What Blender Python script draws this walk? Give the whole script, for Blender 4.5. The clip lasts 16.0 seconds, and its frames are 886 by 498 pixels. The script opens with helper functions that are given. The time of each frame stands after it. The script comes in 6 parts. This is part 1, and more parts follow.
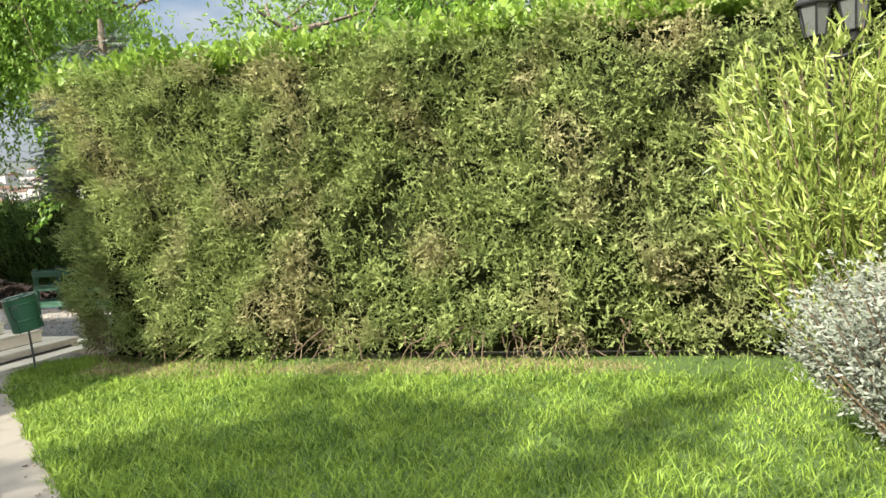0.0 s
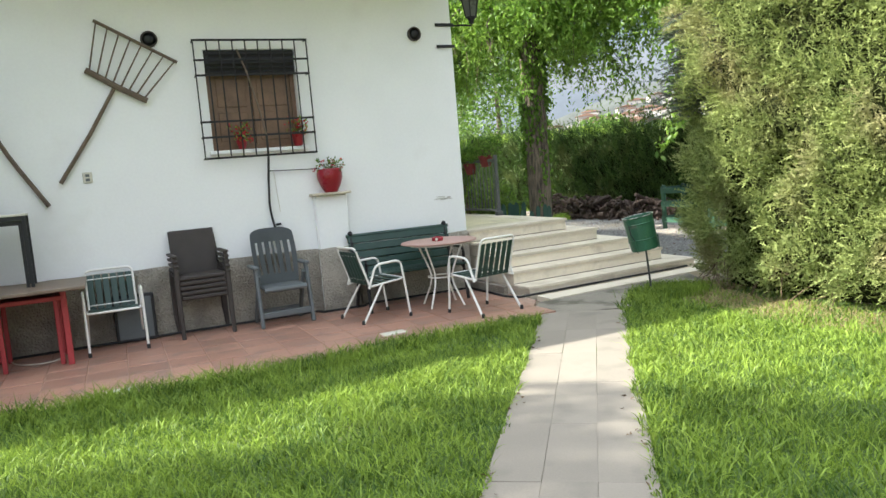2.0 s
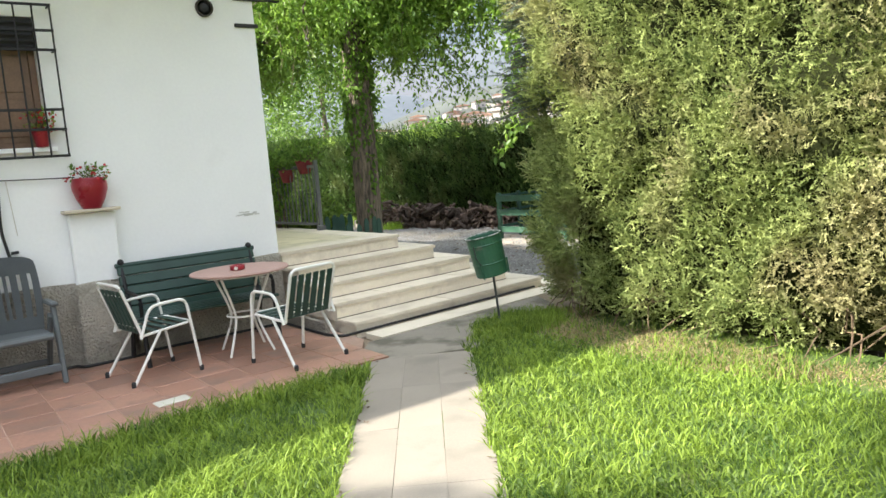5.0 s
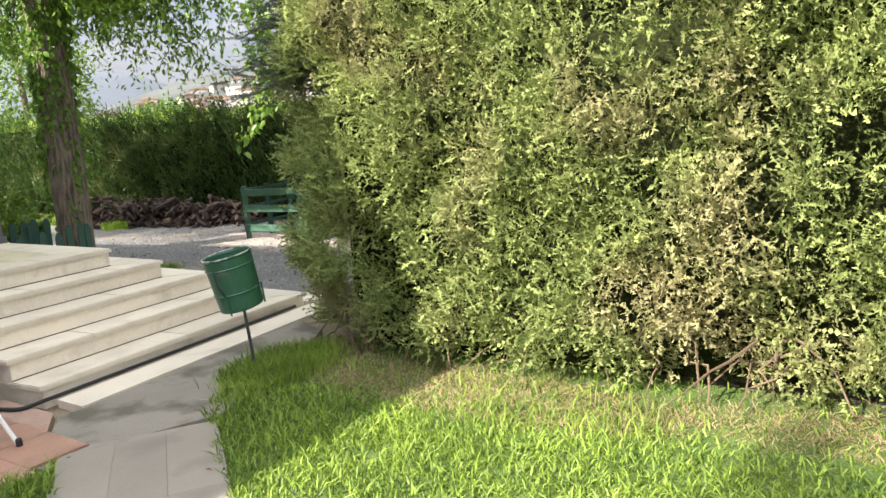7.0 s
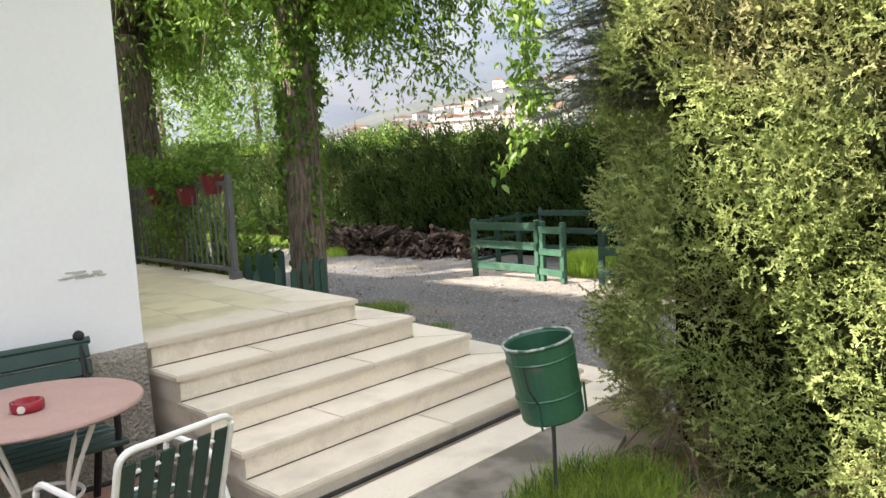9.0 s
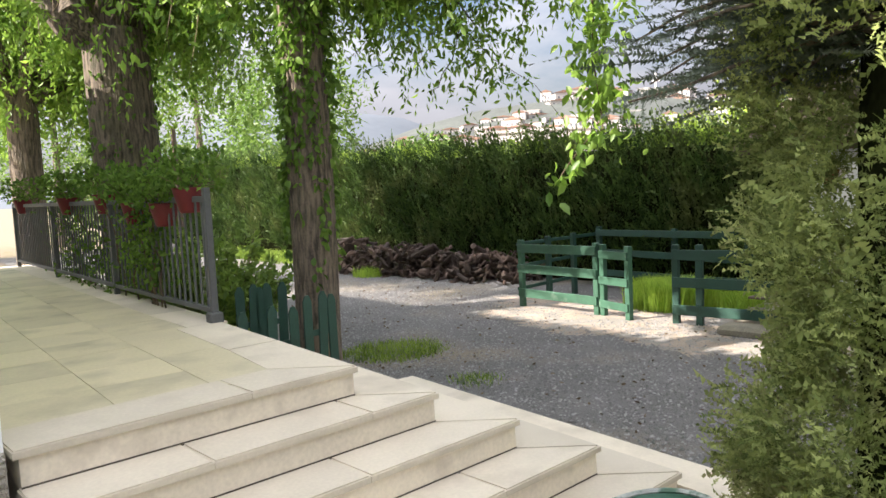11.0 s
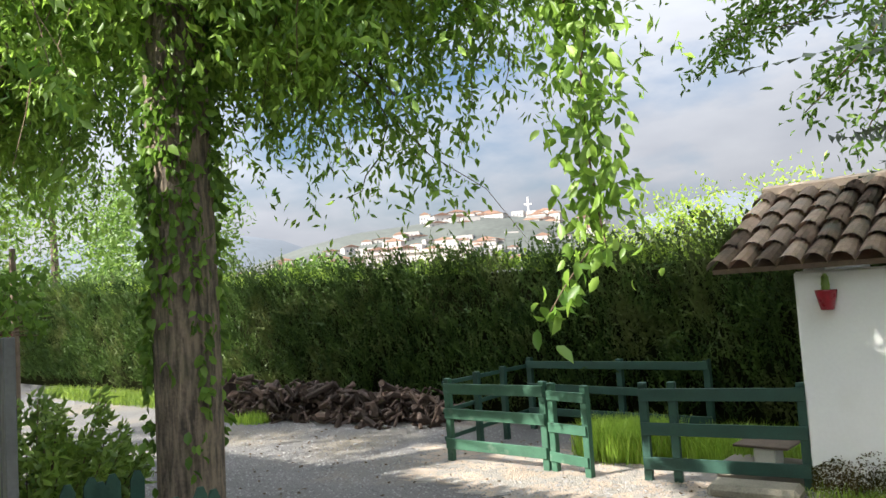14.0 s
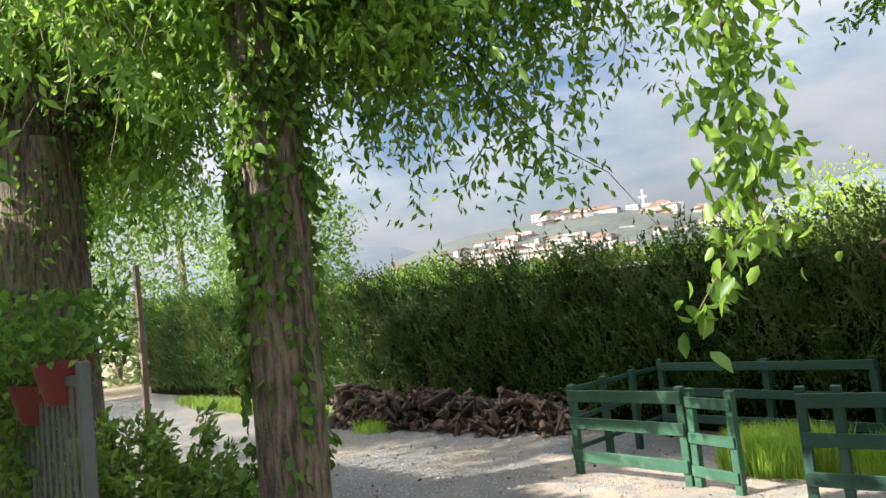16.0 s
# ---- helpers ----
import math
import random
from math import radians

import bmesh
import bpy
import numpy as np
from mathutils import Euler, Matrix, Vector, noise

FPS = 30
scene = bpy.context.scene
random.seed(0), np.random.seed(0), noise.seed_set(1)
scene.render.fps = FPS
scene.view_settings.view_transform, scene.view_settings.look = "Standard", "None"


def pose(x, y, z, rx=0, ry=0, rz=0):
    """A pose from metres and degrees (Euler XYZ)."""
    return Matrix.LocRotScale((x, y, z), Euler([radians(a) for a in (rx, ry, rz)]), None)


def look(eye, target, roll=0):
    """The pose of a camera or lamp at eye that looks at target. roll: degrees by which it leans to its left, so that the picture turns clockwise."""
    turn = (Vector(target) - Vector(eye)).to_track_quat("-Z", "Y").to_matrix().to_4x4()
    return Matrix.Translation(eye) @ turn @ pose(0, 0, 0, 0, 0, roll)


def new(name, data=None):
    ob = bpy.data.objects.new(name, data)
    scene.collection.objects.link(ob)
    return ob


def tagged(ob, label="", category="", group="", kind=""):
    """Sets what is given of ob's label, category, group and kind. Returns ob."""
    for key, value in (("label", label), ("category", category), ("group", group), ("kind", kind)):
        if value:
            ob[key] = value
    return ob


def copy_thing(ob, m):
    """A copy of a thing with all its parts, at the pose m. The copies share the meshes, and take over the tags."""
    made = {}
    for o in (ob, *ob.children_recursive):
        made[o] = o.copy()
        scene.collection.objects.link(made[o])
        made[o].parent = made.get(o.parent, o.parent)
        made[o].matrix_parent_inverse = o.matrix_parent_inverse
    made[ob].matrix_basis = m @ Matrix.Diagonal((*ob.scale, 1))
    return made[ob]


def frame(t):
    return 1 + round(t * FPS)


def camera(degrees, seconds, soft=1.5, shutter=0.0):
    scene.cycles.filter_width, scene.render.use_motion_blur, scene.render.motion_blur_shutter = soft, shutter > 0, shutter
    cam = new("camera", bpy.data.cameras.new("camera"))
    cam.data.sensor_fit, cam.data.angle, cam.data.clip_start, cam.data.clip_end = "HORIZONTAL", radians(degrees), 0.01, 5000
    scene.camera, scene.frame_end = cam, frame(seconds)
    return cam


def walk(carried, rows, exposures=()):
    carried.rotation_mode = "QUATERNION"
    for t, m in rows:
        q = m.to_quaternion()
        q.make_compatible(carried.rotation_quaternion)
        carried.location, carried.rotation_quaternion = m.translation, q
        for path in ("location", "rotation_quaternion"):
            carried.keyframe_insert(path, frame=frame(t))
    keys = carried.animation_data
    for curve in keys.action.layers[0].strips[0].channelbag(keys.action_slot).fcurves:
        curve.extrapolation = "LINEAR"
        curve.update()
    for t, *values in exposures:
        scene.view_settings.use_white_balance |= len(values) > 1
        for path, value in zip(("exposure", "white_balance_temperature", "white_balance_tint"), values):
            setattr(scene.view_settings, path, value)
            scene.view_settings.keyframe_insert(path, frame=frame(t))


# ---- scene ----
cam = camera(62.0, 16.0)
PATH = [
    (0, (-4.704, -8.909, 1.448), (-2.825, -8.234, 1.339), -4.2),
    (0.5, (-4.456, -8.812, 1.456), (-2.798, -7.701, 1.32), -4.4),
    (1, (-4.318, -8.647, 1.491), (-2.949, -7.197, 1.338), -4.4),
    (1.5, (-4.119, -8.552, 1.469), (-3.06, -6.864, 1.291), -4.7),
    (2, (-4.048, -8.445, 1.491), (-3.25, -6.623, 1.285), -4.8),
    (2.5, (-4.034, -8.255, 1.51), (-3.456, -6.353, 1.289), -5.2),
    (3, (-3.97, -8.045, 1.516), (-3.568, -6.098, 1.294), -5.6),
    (3.5, (-3.791, -7.849, 1.5), (-3.475, -5.888, 1.268), -5.9),
    (4, (-3.589, -7.646, 1.524), (-3.066, -5.73, 1.291), -4.8),
    (4.5, (-3.412, -7.399, 1.557), (-2.546, -5.611, 1.33), -4.3),
    (5, (-3.188, -7.138, 1.53), (-2.001, -5.545, 1.297), -4.6),
    (5.2, (-3.075, -7.007, 1.522), (-1.783, -5.502, 1.27), -4.8),
    (7.3, (-2.062, -5.671, 1.577), (-0.42, -4.574, 1.257), -4.2),
    (7.5, (-2.017, -5.47, 1.592), (-0.41, -4.32, 1.286), -4.2),
    (8, (-1.866, -5.073, 1.611), (-0.36, -3.786, 1.342), -3.9),
    (8.5, (-1.651, -4.695, 1.643), (-0.243, -3.294, 1.408), -3.3),
    (9, (-1.466, -4.29, 1.642), (-0.145, -2.803, 1.427), -3.0),
    (9.5, (-1.25, -3.98, 1.651), (0.009, -2.438, 1.45), -2.6),
    (9.7, (-1.145, -3.871, 1.638), (0.103, -2.321, 1.438), -2.5),
    (11.8, (0.069, -2.57, 1.648), (1.299, -1.0, 1.511), -3.1),
    (12, (0.137, -2.435, 1.65), (1.386, -0.877, 1.532), -3.1),
    (12.5, (0.317, -2.153, 1.71), (1.635, -0.649, 1.662), -3.0),
    (13, (0.452, -1.92, 1.724), (1.849, -0.489, 1.755), -3.1),
    (13.5, (0.508, -1.701, 1.733), (1.962, -0.331, 1.826), -3.4),
    (14, (0.512, -1.505, 1.748), (1.99, -0.164, 1.881), -3.7),
    (14.5, (0.582, -1.406, 1.739), (2.064, -0.071, 1.882), -4.0),
    (15, (0.764, -1.332, 1.718), (2.224, 0.027, 1.867), -4.4),
    (15.5, (0.865, -1.218, 1.696), (2.264, 0.202, 1.854), -4.7),
    (16, (0.903, -1.101, 1.761), (2.159, 0.447, 1.922), -5.8),
]
walk(cam, [(t, look(eye, target, roll)) for t, eye, target, roll in PATH],
     [(0, 1.34, 6450, 7), (1.5, 1.58, 6350, 7), (3.5, 1.55, 5950, 4), (5, 1.61, 6400, 8), (9, 1.65, 6550, 14), (12.5, 1.55, 6550, 15), (14.5, 1.46, 6300, 9), (16, 1.43, 6400, 10)])

# ---- world and sun ----
SUN_FROM = Vector((-1.34, 0.545, 1.0)).normalized()
elevation = math.asin(SUN_FROM.z)
azimuth = math.atan2(SUN_FROM.x, SUN_FROM.y)

world = bpy.data.worlds.new("sky")
scene.world = world
world.use_nodes = True
wn, wl = world.node_tree.nodes, world.node_tree.links
wn.clear()
sky = wn.new("ShaderNodeTexSky")
sky.sky_type, sky.sun_disc = "NISHITA", False
sky.sun_elevation, sky.sun_rotation = elevation, azimuth
sky.air_density, sky.dust_density, sky.ozone_density = 1.0, 2.0, 1.5
coord = wn.new("ShaderNodeTexCoord")
stretch = wn.new("ShaderNodeMapping")
stretch.inputs["Scale"].default_value = (1.0, 1.0, 2.6)
cloud = wn.new("ShaderNodeTexNoise")
cloud.inputs["Scale"].default_value, cloud.inputs["Detail"].default_value, cloud.inputs["Roughness"].default_value = 2.3, 7.0, 0.55
cover = wn.new("ShaderNodeMapRange")
cover.inputs["From Min"].default_value, cover.inputs["From Max"].default_value = 0.32, 0.50
shade = wn.new("ShaderNodeTexNoise")
shade.inputs["Scale"].default_value, shade.inputs["Detail"].default_value = 3.1, 5.0
grey = wn.new("ShaderNodeValToRGB")
grey.color_ramp.elements[0].position, grey.color_ramp.elements[0].color = 0.32, (4.3, 4.5, 5.0, 1)
grey.color_ramp.elements[1].position, grey.color_ramp.elements[1].color = 0.68, (6.6, 6.7, 6.95, 1)
blend = wn.new("ShaderNodeMixRGB")
backlight = wn.new("ShaderNodeBackground")
backlight.inputs["Strength"].default_value = 0.108
wout = wn.new("ShaderNodeOutputWorld")
wl.new(coord.outputs["Generated"], stretch.inputs["Vector"])
wl.new(stretch.outputs["Vector"], cloud.inputs["Vector"])
wl.new(stretch.outputs["Vector"], shade.inputs["Vector"])
wl.new(cloud.outputs["Fac"], cover.inputs["Value"])
wl.new(shade.outputs["Fac"], grey.inputs["Fac"])
wl.new(cover.outputs["Result"], blend.inputs["Fac"])
wl.new(sky.outputs["Color"], blend.inputs["Color1"])
wl.new(grey.outputs["Color"], blend.inputs["Color2"])
# an overcast sky: brighter overhead and towards the sun
apart = wn.new("ShaderNodeSeparateXYZ")
wl.new(coord.outputs["Generated"], apart.inputs["Vector"])
rise = wn.new("ShaderNodeMath")
rise.operation = "MULTIPLY_ADD"
rise.use_clamp = False
rise.inputs[1].default_value, rise.inputs[2].default_value = 1.15, 0.31
wl.new(apart.outputs["Z"], rise.inputs[0])
floor_it = wn.new("ShaderNodeMath")
floor_it.operation = "MAXIMUM"
floor_it.inputs[1].default_value = 0.3
wl.new(rise.outputs[0], floor_it.inputs[0])
toward = wn.new("ShaderNodeVectorMath")
toward.operation = "DOT_PRODUCT"
toward.inputs[1].default_value = SUN_FROM
wl.new(coord.outputs["Generated"], toward.inputs[0])
glow = wn.new("ShaderNodeMath")
glow.operation = "MULTIPLY_ADD"
glow.inputs[1].default_value, glow.inputs[2].default_value = 0.45, 1.0
wl.new(toward.outputs["Value"], glow.inputs[0])
both = wn.new("ShaderNodeMath")
both.operation = "MULTIPLY"
wl.new(floor_it.outputs[0], both.inputs[0])
wl.new(glow.outputs[0], both.inputs[1])
dim = wn.new("ShaderNodeVectorMath")
dim.operation = "SCALE"
wl.new(blend.outputs["Color"], dim.inputs[0])
wl.new(both.outputs[0], dim.inputs["Scale"])
wl.new(dim.outputs["Vector"], backlight.inputs["Color"])
wl.new(backlight.outputs["Background"], wout.inputs["Surface"])

sun = new("sun", bpy.data.lights.new("sun", "SUN"))
sun.data.energy, sun.data.angle, sun.data.color = 5.0, radians(0.6), (1.0, 0.93, 0.82)
sun.matrix_world = look(SUN_FROM * 40, (0, 0, 0))

# ---- materials ----
def material(name, color, rough=0.7, metal=0.0, scale=6.0, vary=0.25, fine=60.0, bump=0.25, depth=0.01,
             stain=None, stain_scale=1.2, stain_lo=0.5, stain_hi=0.7, per_object=0.0, per_island=0.0, coat=0.0, spec=0.5):
    """A surface with broad and fine variation in tone and a fine relief, in metres."""
    m = bpy.data.materials.new(name)
    m.use_nodes = True
    n, l = m.node_tree.nodes, m.node_tree.links
    b = n["Principled BSDF"]
    b.inputs["Metallic"].default_value = metal
    b.inputs["Coat Weight"].default_value = coat
    b.inputs["Specular IOR Level"].default_value = spec
    tc = n.new("ShaderNodeTexCoord")
    big = n.new("ShaderNodeTexNoise")
    big.inputs["Scale"].default_value, big.inputs["Detail"].default_value = scale, 4.0
    small = n.new("ShaderNodeTexNoise")
    small.inputs["Scale"].default_value, small.inputs["Detail"].default_value = fine, 6.0
    where = tc.outputs["Object"]
    if per_object:
        oi, off, far_off = n.new("ShaderNodeObjectInfo"), n.new("ShaderNodeVectorMath"), n.new("ShaderNodeVectorMath")
        far_off.operation = "SCALE"
        far_off.inputs["Scale"].default_value = 3.7
        l.new(oi.outputs["Location"], far_off.inputs[0])
        l.new(tc.outputs["Object"], off.inputs[0])
        l.new(far_off.outputs["Vector"], off.inputs[1])
        where = off.outputs["Vector"]
    for t in (big, small):
        l.new(where, t.inputs["Vector"])
    mix = n.new("ShaderNodeMath")
    mix.operation = "MULTIPLY_ADD"
    mix.inputs[1].default_value = 0.6
    half = n.new("ShaderNodeMath")
    half.operation = "MULTIPLY"
    half.inputs[1].default_value = 0.4
    l.new(small.outputs["Fac"], half.inputs[0])
    l.new(big.outputs["Fac"], mix.inputs[0])
    l.new(half.outputs[0], mix.inputs[2])
    value = mix.outputs[0]
    for weight, source in ((per_object, "ShaderNodeObjectInfo"), (per_island, "ShaderNodeNewGeometry")):
        if weight:
            rnd = n.new(source)
            add = n.new("ShaderNodeMath")
            add.operation = "MULTIPLY_ADD"
            add.inputs[1].default_value = weight
            sub = n.new("ShaderNodeMath")
            sub.operation = "ADD"
            sub.inputs[1].default_value = -weight * 0.5
            l.new(rnd.outputs["Random" if source == "ShaderNodeObjectInfo" else "Random Per Island"], add.inputs[0])
            l.new(value, add.inputs[2])
            l.new(add.outputs[0], sub.inputs[0])
            value = sub.outputs[0]
    ramp = n.new("ShaderNodeValToRGB")
    lo = [max(0.0, c * (1 - vary)) for c in color]
    hi = [min(1.0, c * (1 + vary)) for c in color]
    ramp.color_ramp.elements[0].position, ramp.color_ramp.elements[0].color = 0.3, (*lo, 1)
    ramp.color_ramp.elements[1].position, ramp.color_ramp.elements[1].color = 0.7, (*hi, 1)
    l.new(value, ramp.inputs["Fac"])
    out = ramp.outputs["Color"]
    if stain:
        st = n.new("ShaderNodeTexNoise")
        st.inputs["Scale"].default_value, st.inputs["Detail"].default_value = stain_scale, 6.0
        l.new(where, st.inputs["Vector"])
        mr = n.new("ShaderNodeMapRange")
        mr.inputs["From Min"].default_value, mr.inputs["From Max"].default_value = stain_lo, stain_hi
        l.new(st.outputs["Fac"], mr.inputs["Value"])
        mc = n.new("ShaderNodeMixRGB")
        mc.inputs["Color2"].default_value = (*stain, 1)
        l.new(mr.outputs["Result"], mc.inputs["Fac"])
        l.new(out, mc.inputs["Color1"])
        out = mc.outputs["Color"]
    l.new(out, b.inputs["Base Color"])
    rr = n.new("ShaderNodeMapRange")
    rr.inputs["To Min"].default_value, rr.inputs["To Max"].default_value = max(0.05, rough - 0.12), min(1.0, rough + 0.12)
    l.new(big.outputs["Fac"], rr.inputs["Value"])
    l.new(rr.outputs["Result"], b.inputs["Roughness"])
    if bump:
        bp = n.new("ShaderNodeBump")
        bp.inputs["Strength"].default_value, bp.inputs["Distance"].default_value = bump, depth
        l.new(small.outputs["Fac"], bp.inputs["Height"])
        l.new(bp.outputs["Normal"], b.inputs["Normal"])
    return m


def foliage(name, dark, light, through_leaf=0.35, gloss=0.12, patch=1.6, tint=None):
    """Leaves: each one a tone of its own, broad patches, light shining through."""
    m = bpy.data.materials.new(name)
    m.use_nodes = True
    n, l = m.node_tree.nodes, m.node_tree.links
    n.clear()
    geo = n.new("ShaderNodeNewGeometry")
    tc = n.new("ShaderNodeTexCoord")
    noi = n.new("ShaderNodeTexNoise")
    noi.inputs["Scale"].default_value, noi.inputs["Detail"].default_value = patch, 4.0
    l.new(tc.outputs["Object"], noi.inputs["Vector"])
    a = n.new("ShaderNodeMath")
    a.operation = "MULTIPLY_ADD"
    a.inputs[1].default_value = 0.55
    h = n.new("ShaderNodeMath")
    h.operation = "MULTIPLY_ADD"
    h.inputs[1].default_value, h.inputs[2].default_value = 0.9, -0.2
    l.new(noi.outputs["Fac"], h.inputs[0])
    l.new(geo.outputs["Random Per Island"], a.inputs[0])
    l.new(h.outputs[0], a.inputs[2])
    ramp = n.new("ShaderNodeValToRGB")
    ramp.color_ramp.elements[0].position, ramp.color_ramp.elements[0].color = 0.1, (*dark, 1)
    ramp.color_ramp.elements[1].position, ramp.color_ramp.elements[1].color = 0.85, (*light, 1)
    l.new(a.outputs[0], ramp.inputs["Fac"])
    out = ramp.outputs["Color"]
    if tint:
        big = n.new("ShaderNodeTexNoise")
        big.inputs["Scale"].default_value, big.inputs["Detail"].default_value = 1.1, 5.0
        l.new(tc.outputs["Object"], big.inputs["Vector"])
        mr = n.new("ShaderNodeMapRange")
        mr.inputs["From Min"].default_value, mr.inputs["From Max"].default_value = 0.5, 0.68
        l.new(big.outputs["Fac"], mr.inputs["Value"])
        mc = n.new("ShaderNodeMixRGB")
        mc.inputs["Color2"].default_value = (*tint, 1)
        l.new(mr.outputs["Result"], mc.inputs["Fac"])
        l.new(out, mc.inputs["Color1"])
        out = mc.outputs["Color"]
    dif = n.new("ShaderNodeBsdfDiffuse")
    tra = n.new("ShaderNodeBsdfTranslucent")
    glo = n.new("ShaderNodeBsdfGlossy")
    glo.inputs["Roughness"].default_value = 0.45
    m1, m2 = n.new("ShaderNodeMixShader"), n.new("ShaderNodeMixShader")
    m1.inputs["Fac"].default_value, m2.inputs["Fac"].default_value = through_leaf, gloss
    o = n.new("ShaderNodeOutputMaterial")
    l.new(out, dif.inputs["Color"])
    l.new(out, tra.inputs["Color"])
    l.new(dif.outputs[0], m1.inputs[1])
    l.new(tra.outputs[0], m1.inputs[2])
    l.new(m1.outputs[0], m2.inputs[1])
    l.new(glo.outputs[0], m2.inputs[2])
    l.new(m2.outputs[0], o.inputs["Surface"])
    return m


def bark(name, dark, light):
    """Furrowed bark: ridges drawn out along the trunk, with lichen patches."""
    m = bpy.data.materials.new(name)
    m.use_nodes = True
    n, l = m.node_tree.nodes, m.node_tree.links
    b = n["Principled BSDF"]
    b.inputs["Roughness"].default_value = 0.92
    tc, mp = n.new("ShaderNodeTexCoord"), n.new("ShaderNodeMapping")
    mp.inputs["Scale"].default_value = (34.0, 34.0, 5.5)
    ridge, fine, moss = [n.new("ShaderNodeTexNoise") for _ in range(3)]
    ridge.inputs["Scale"].default_value, ridge.inputs["Detail"].default_value, ridge.inputs["Distortion"].default_value = 1.0, 6.0, 0.3
    fine.inputs["Scale"].default_value, fine.inputs["Detail"].default_value = 45.0, 5.0
    moss.inputs["Scale"].default_value, moss.inputs["Detail"].default_value = 2.2, 6.0
    l.new(tc.outputs["Object"], mp.inputs["Vector"])
    l.new(mp.outputs["Vector"], ridge.inputs["Vector"])
    l.new(tc.outputs["Object"], fine.inputs["Vector"])
    l.new(tc.outputs["Object"], moss.inputs["Vector"])
    mix = n.new("ShaderNodeMath")
    mix.operation = "MULTIPLY_ADD"
    mix.inputs[1].default_value = 0.25
    l.new(fine.outputs["Fac"], mix.inputs[0])
    l.new(ridge.outputs["Fac"], mix.inputs[2])
    ramp = n.new("ShaderNodeValToRGB")
    ramp.color_ramp.elements[0].position, ramp.color_ramp.elements[0].color = 0.46, (*dark, 1)
    ramp.color_ramp.elements[1].position, ramp.color_ramp.elements[1].color = 0.76, (*light, 1)
    l.new(mix.outputs[0], ramp.inputs["Fac"])
    mr = n.new("ShaderNodeMapRange")
    mr.inputs["From Min"].default_value, mr.inputs["From Max"].default_value, mr.inputs["To Max"].default_value = 0.55, 0.72, 0.55
    l.new(moss.outputs["Fac"], mr.inputs["Value"])
    mc = n.new("ShaderNodeMixRGB")
    mc.inputs["Color2"].default_value = (0.10, 0.10, 0.055, 1)
    l.new(mr.outputs["Result"], mc.inputs["Fac"])
    l.new(ramp.outputs["Color"], mc.inputs["Color1"])
    l.new(mc.outputs["Color"], b.inputs["Base Color"])
    bp = n.new("ShaderNodeBump")
    bp.inputs["Strength"].default_value, bp.inputs["Distance"].default_value = 1.0, 0.03
    l.new(mix.outputs[0], bp.inputs["Height"])
    l.new(bp.outputs["Normal"], b.inputs["Normal"])
    return m


PLASTER = material("white_plaster", (0.85, 0.865, 0.865), 0.85, scale=1.3, vary=0.04, fine=35, bump=0.18, depth=0.004, stain=(0.78, 0.785, 0.77), stain_lo=0.6, stain_hi=0.8)
STUCCO = material("rough_grey_stucco", (0.40, 0.37, 0.31), 0.95, scale=3, vary=0.35, fine=48, bump=1.0, depth=0.06, stain=(0.24, 0.22, 0.19), stain_scale=2.2)
TERRACOTTA = material("terracotta_tile", (0.37, 0.205, 0.148), 0.36, scale=2.5, vary=0.22, fine=45, bump=0.1, depth=0.003, stain=(0.25, 0.165, 0.13), stain_scale=3.5, per_object=0.3)
GROUT = material("tile_grout", (0.37, 0.25, 0.19), 0.95, vary=0.2, bump=0.3)
SLAB = material("pale_concrete_paver", (0.24, 0.212, 0.174), 0.85, scale=2.5, vary=0.12, fine=90, bump=0.2, depth=0.004, stain=(0.17, 0.155, 0.125), stain_scale=3.0, stain_lo=0.55, stain_hi=0.8, per_object=0.25)
STONE = material("cream_limestone", (0.64, 0.575, 0.465), 0.7, scale=2.2, vary=0.12, fine=60, bump=0.14, depth=0.004, stain=(0.50, 0.44, 0.35), stain_scale=2.6, stain_lo=0.52, stain_hi=0.78, per_object=0.3)
JOINT = material("dirty_joint", (0.10, 0.085, 0.065), 0.95, vary=0.4, fine=20, bump=0.3)
RISER = material("stained_limestone_riser", (0.74, 0.665, 0.545), 0.8, scale=2.0, vary=0.18, fine=50, bump=0.2, depth=0.004, stain=(0.46, 0.40, 0.32), stain_scale=4.0, stain_lo=0.55, stain_hi=0.8, per_object=0.3)
PORCH_TILE = material("porch_floor_tile", (0.60, 0.535, 0.36), 0.5, scale=2.0, vary=0.15, fine=50, bump=0.1, depth=0.003, stain=(0.40, 0.36, 0.25), stain_scale=2.0, per_object=0.25)
EARTH = material("dry_earth", (0.24, 0.19, 0.13), 0.95, scale=1.2, vary=0.35, fine=40, bump=0.7, depth=0.03, stain=(0.16, 0.15, 0.08))
TURF = material("turf_soil", (0.075, 0.125, 0.022), 0.95, scale=2.2, vary=0.35, fine=60, bump=0.8, depth=0.03, stain=(0.17, 0.18, 0.055), stain_scale=1.6, stain_lo=0.58, stain_hi=0.78)
GRAVEL = material("grey_gravel", (0.17, 0.165, 0.16), 0.9, scale=1.0, vary=0.28, fine=85, bump=1.0, depth=0.03, stain=(0.25, 0.215, 0.16), stain_scale=0.5, stain_lo=0.5, stain_hi=0.7)
PEBBLE = material("gravel_stone", (0.22, 0.215, 0.21), 0.85, vary=0.35, per_island=0.8, bump=0.2)
IRON = material("black_iron", (0.03, 0.03, 0.032), 0.55, metal=0.6, vary=0.3, bump=0.2, depth=0.003)
GREY_IRON = material("grey_painted_iron", (0.10, 0.105, 0.11), 0.5, metal=0.2, vary=0.25, bump=0.15, depth=0.003)
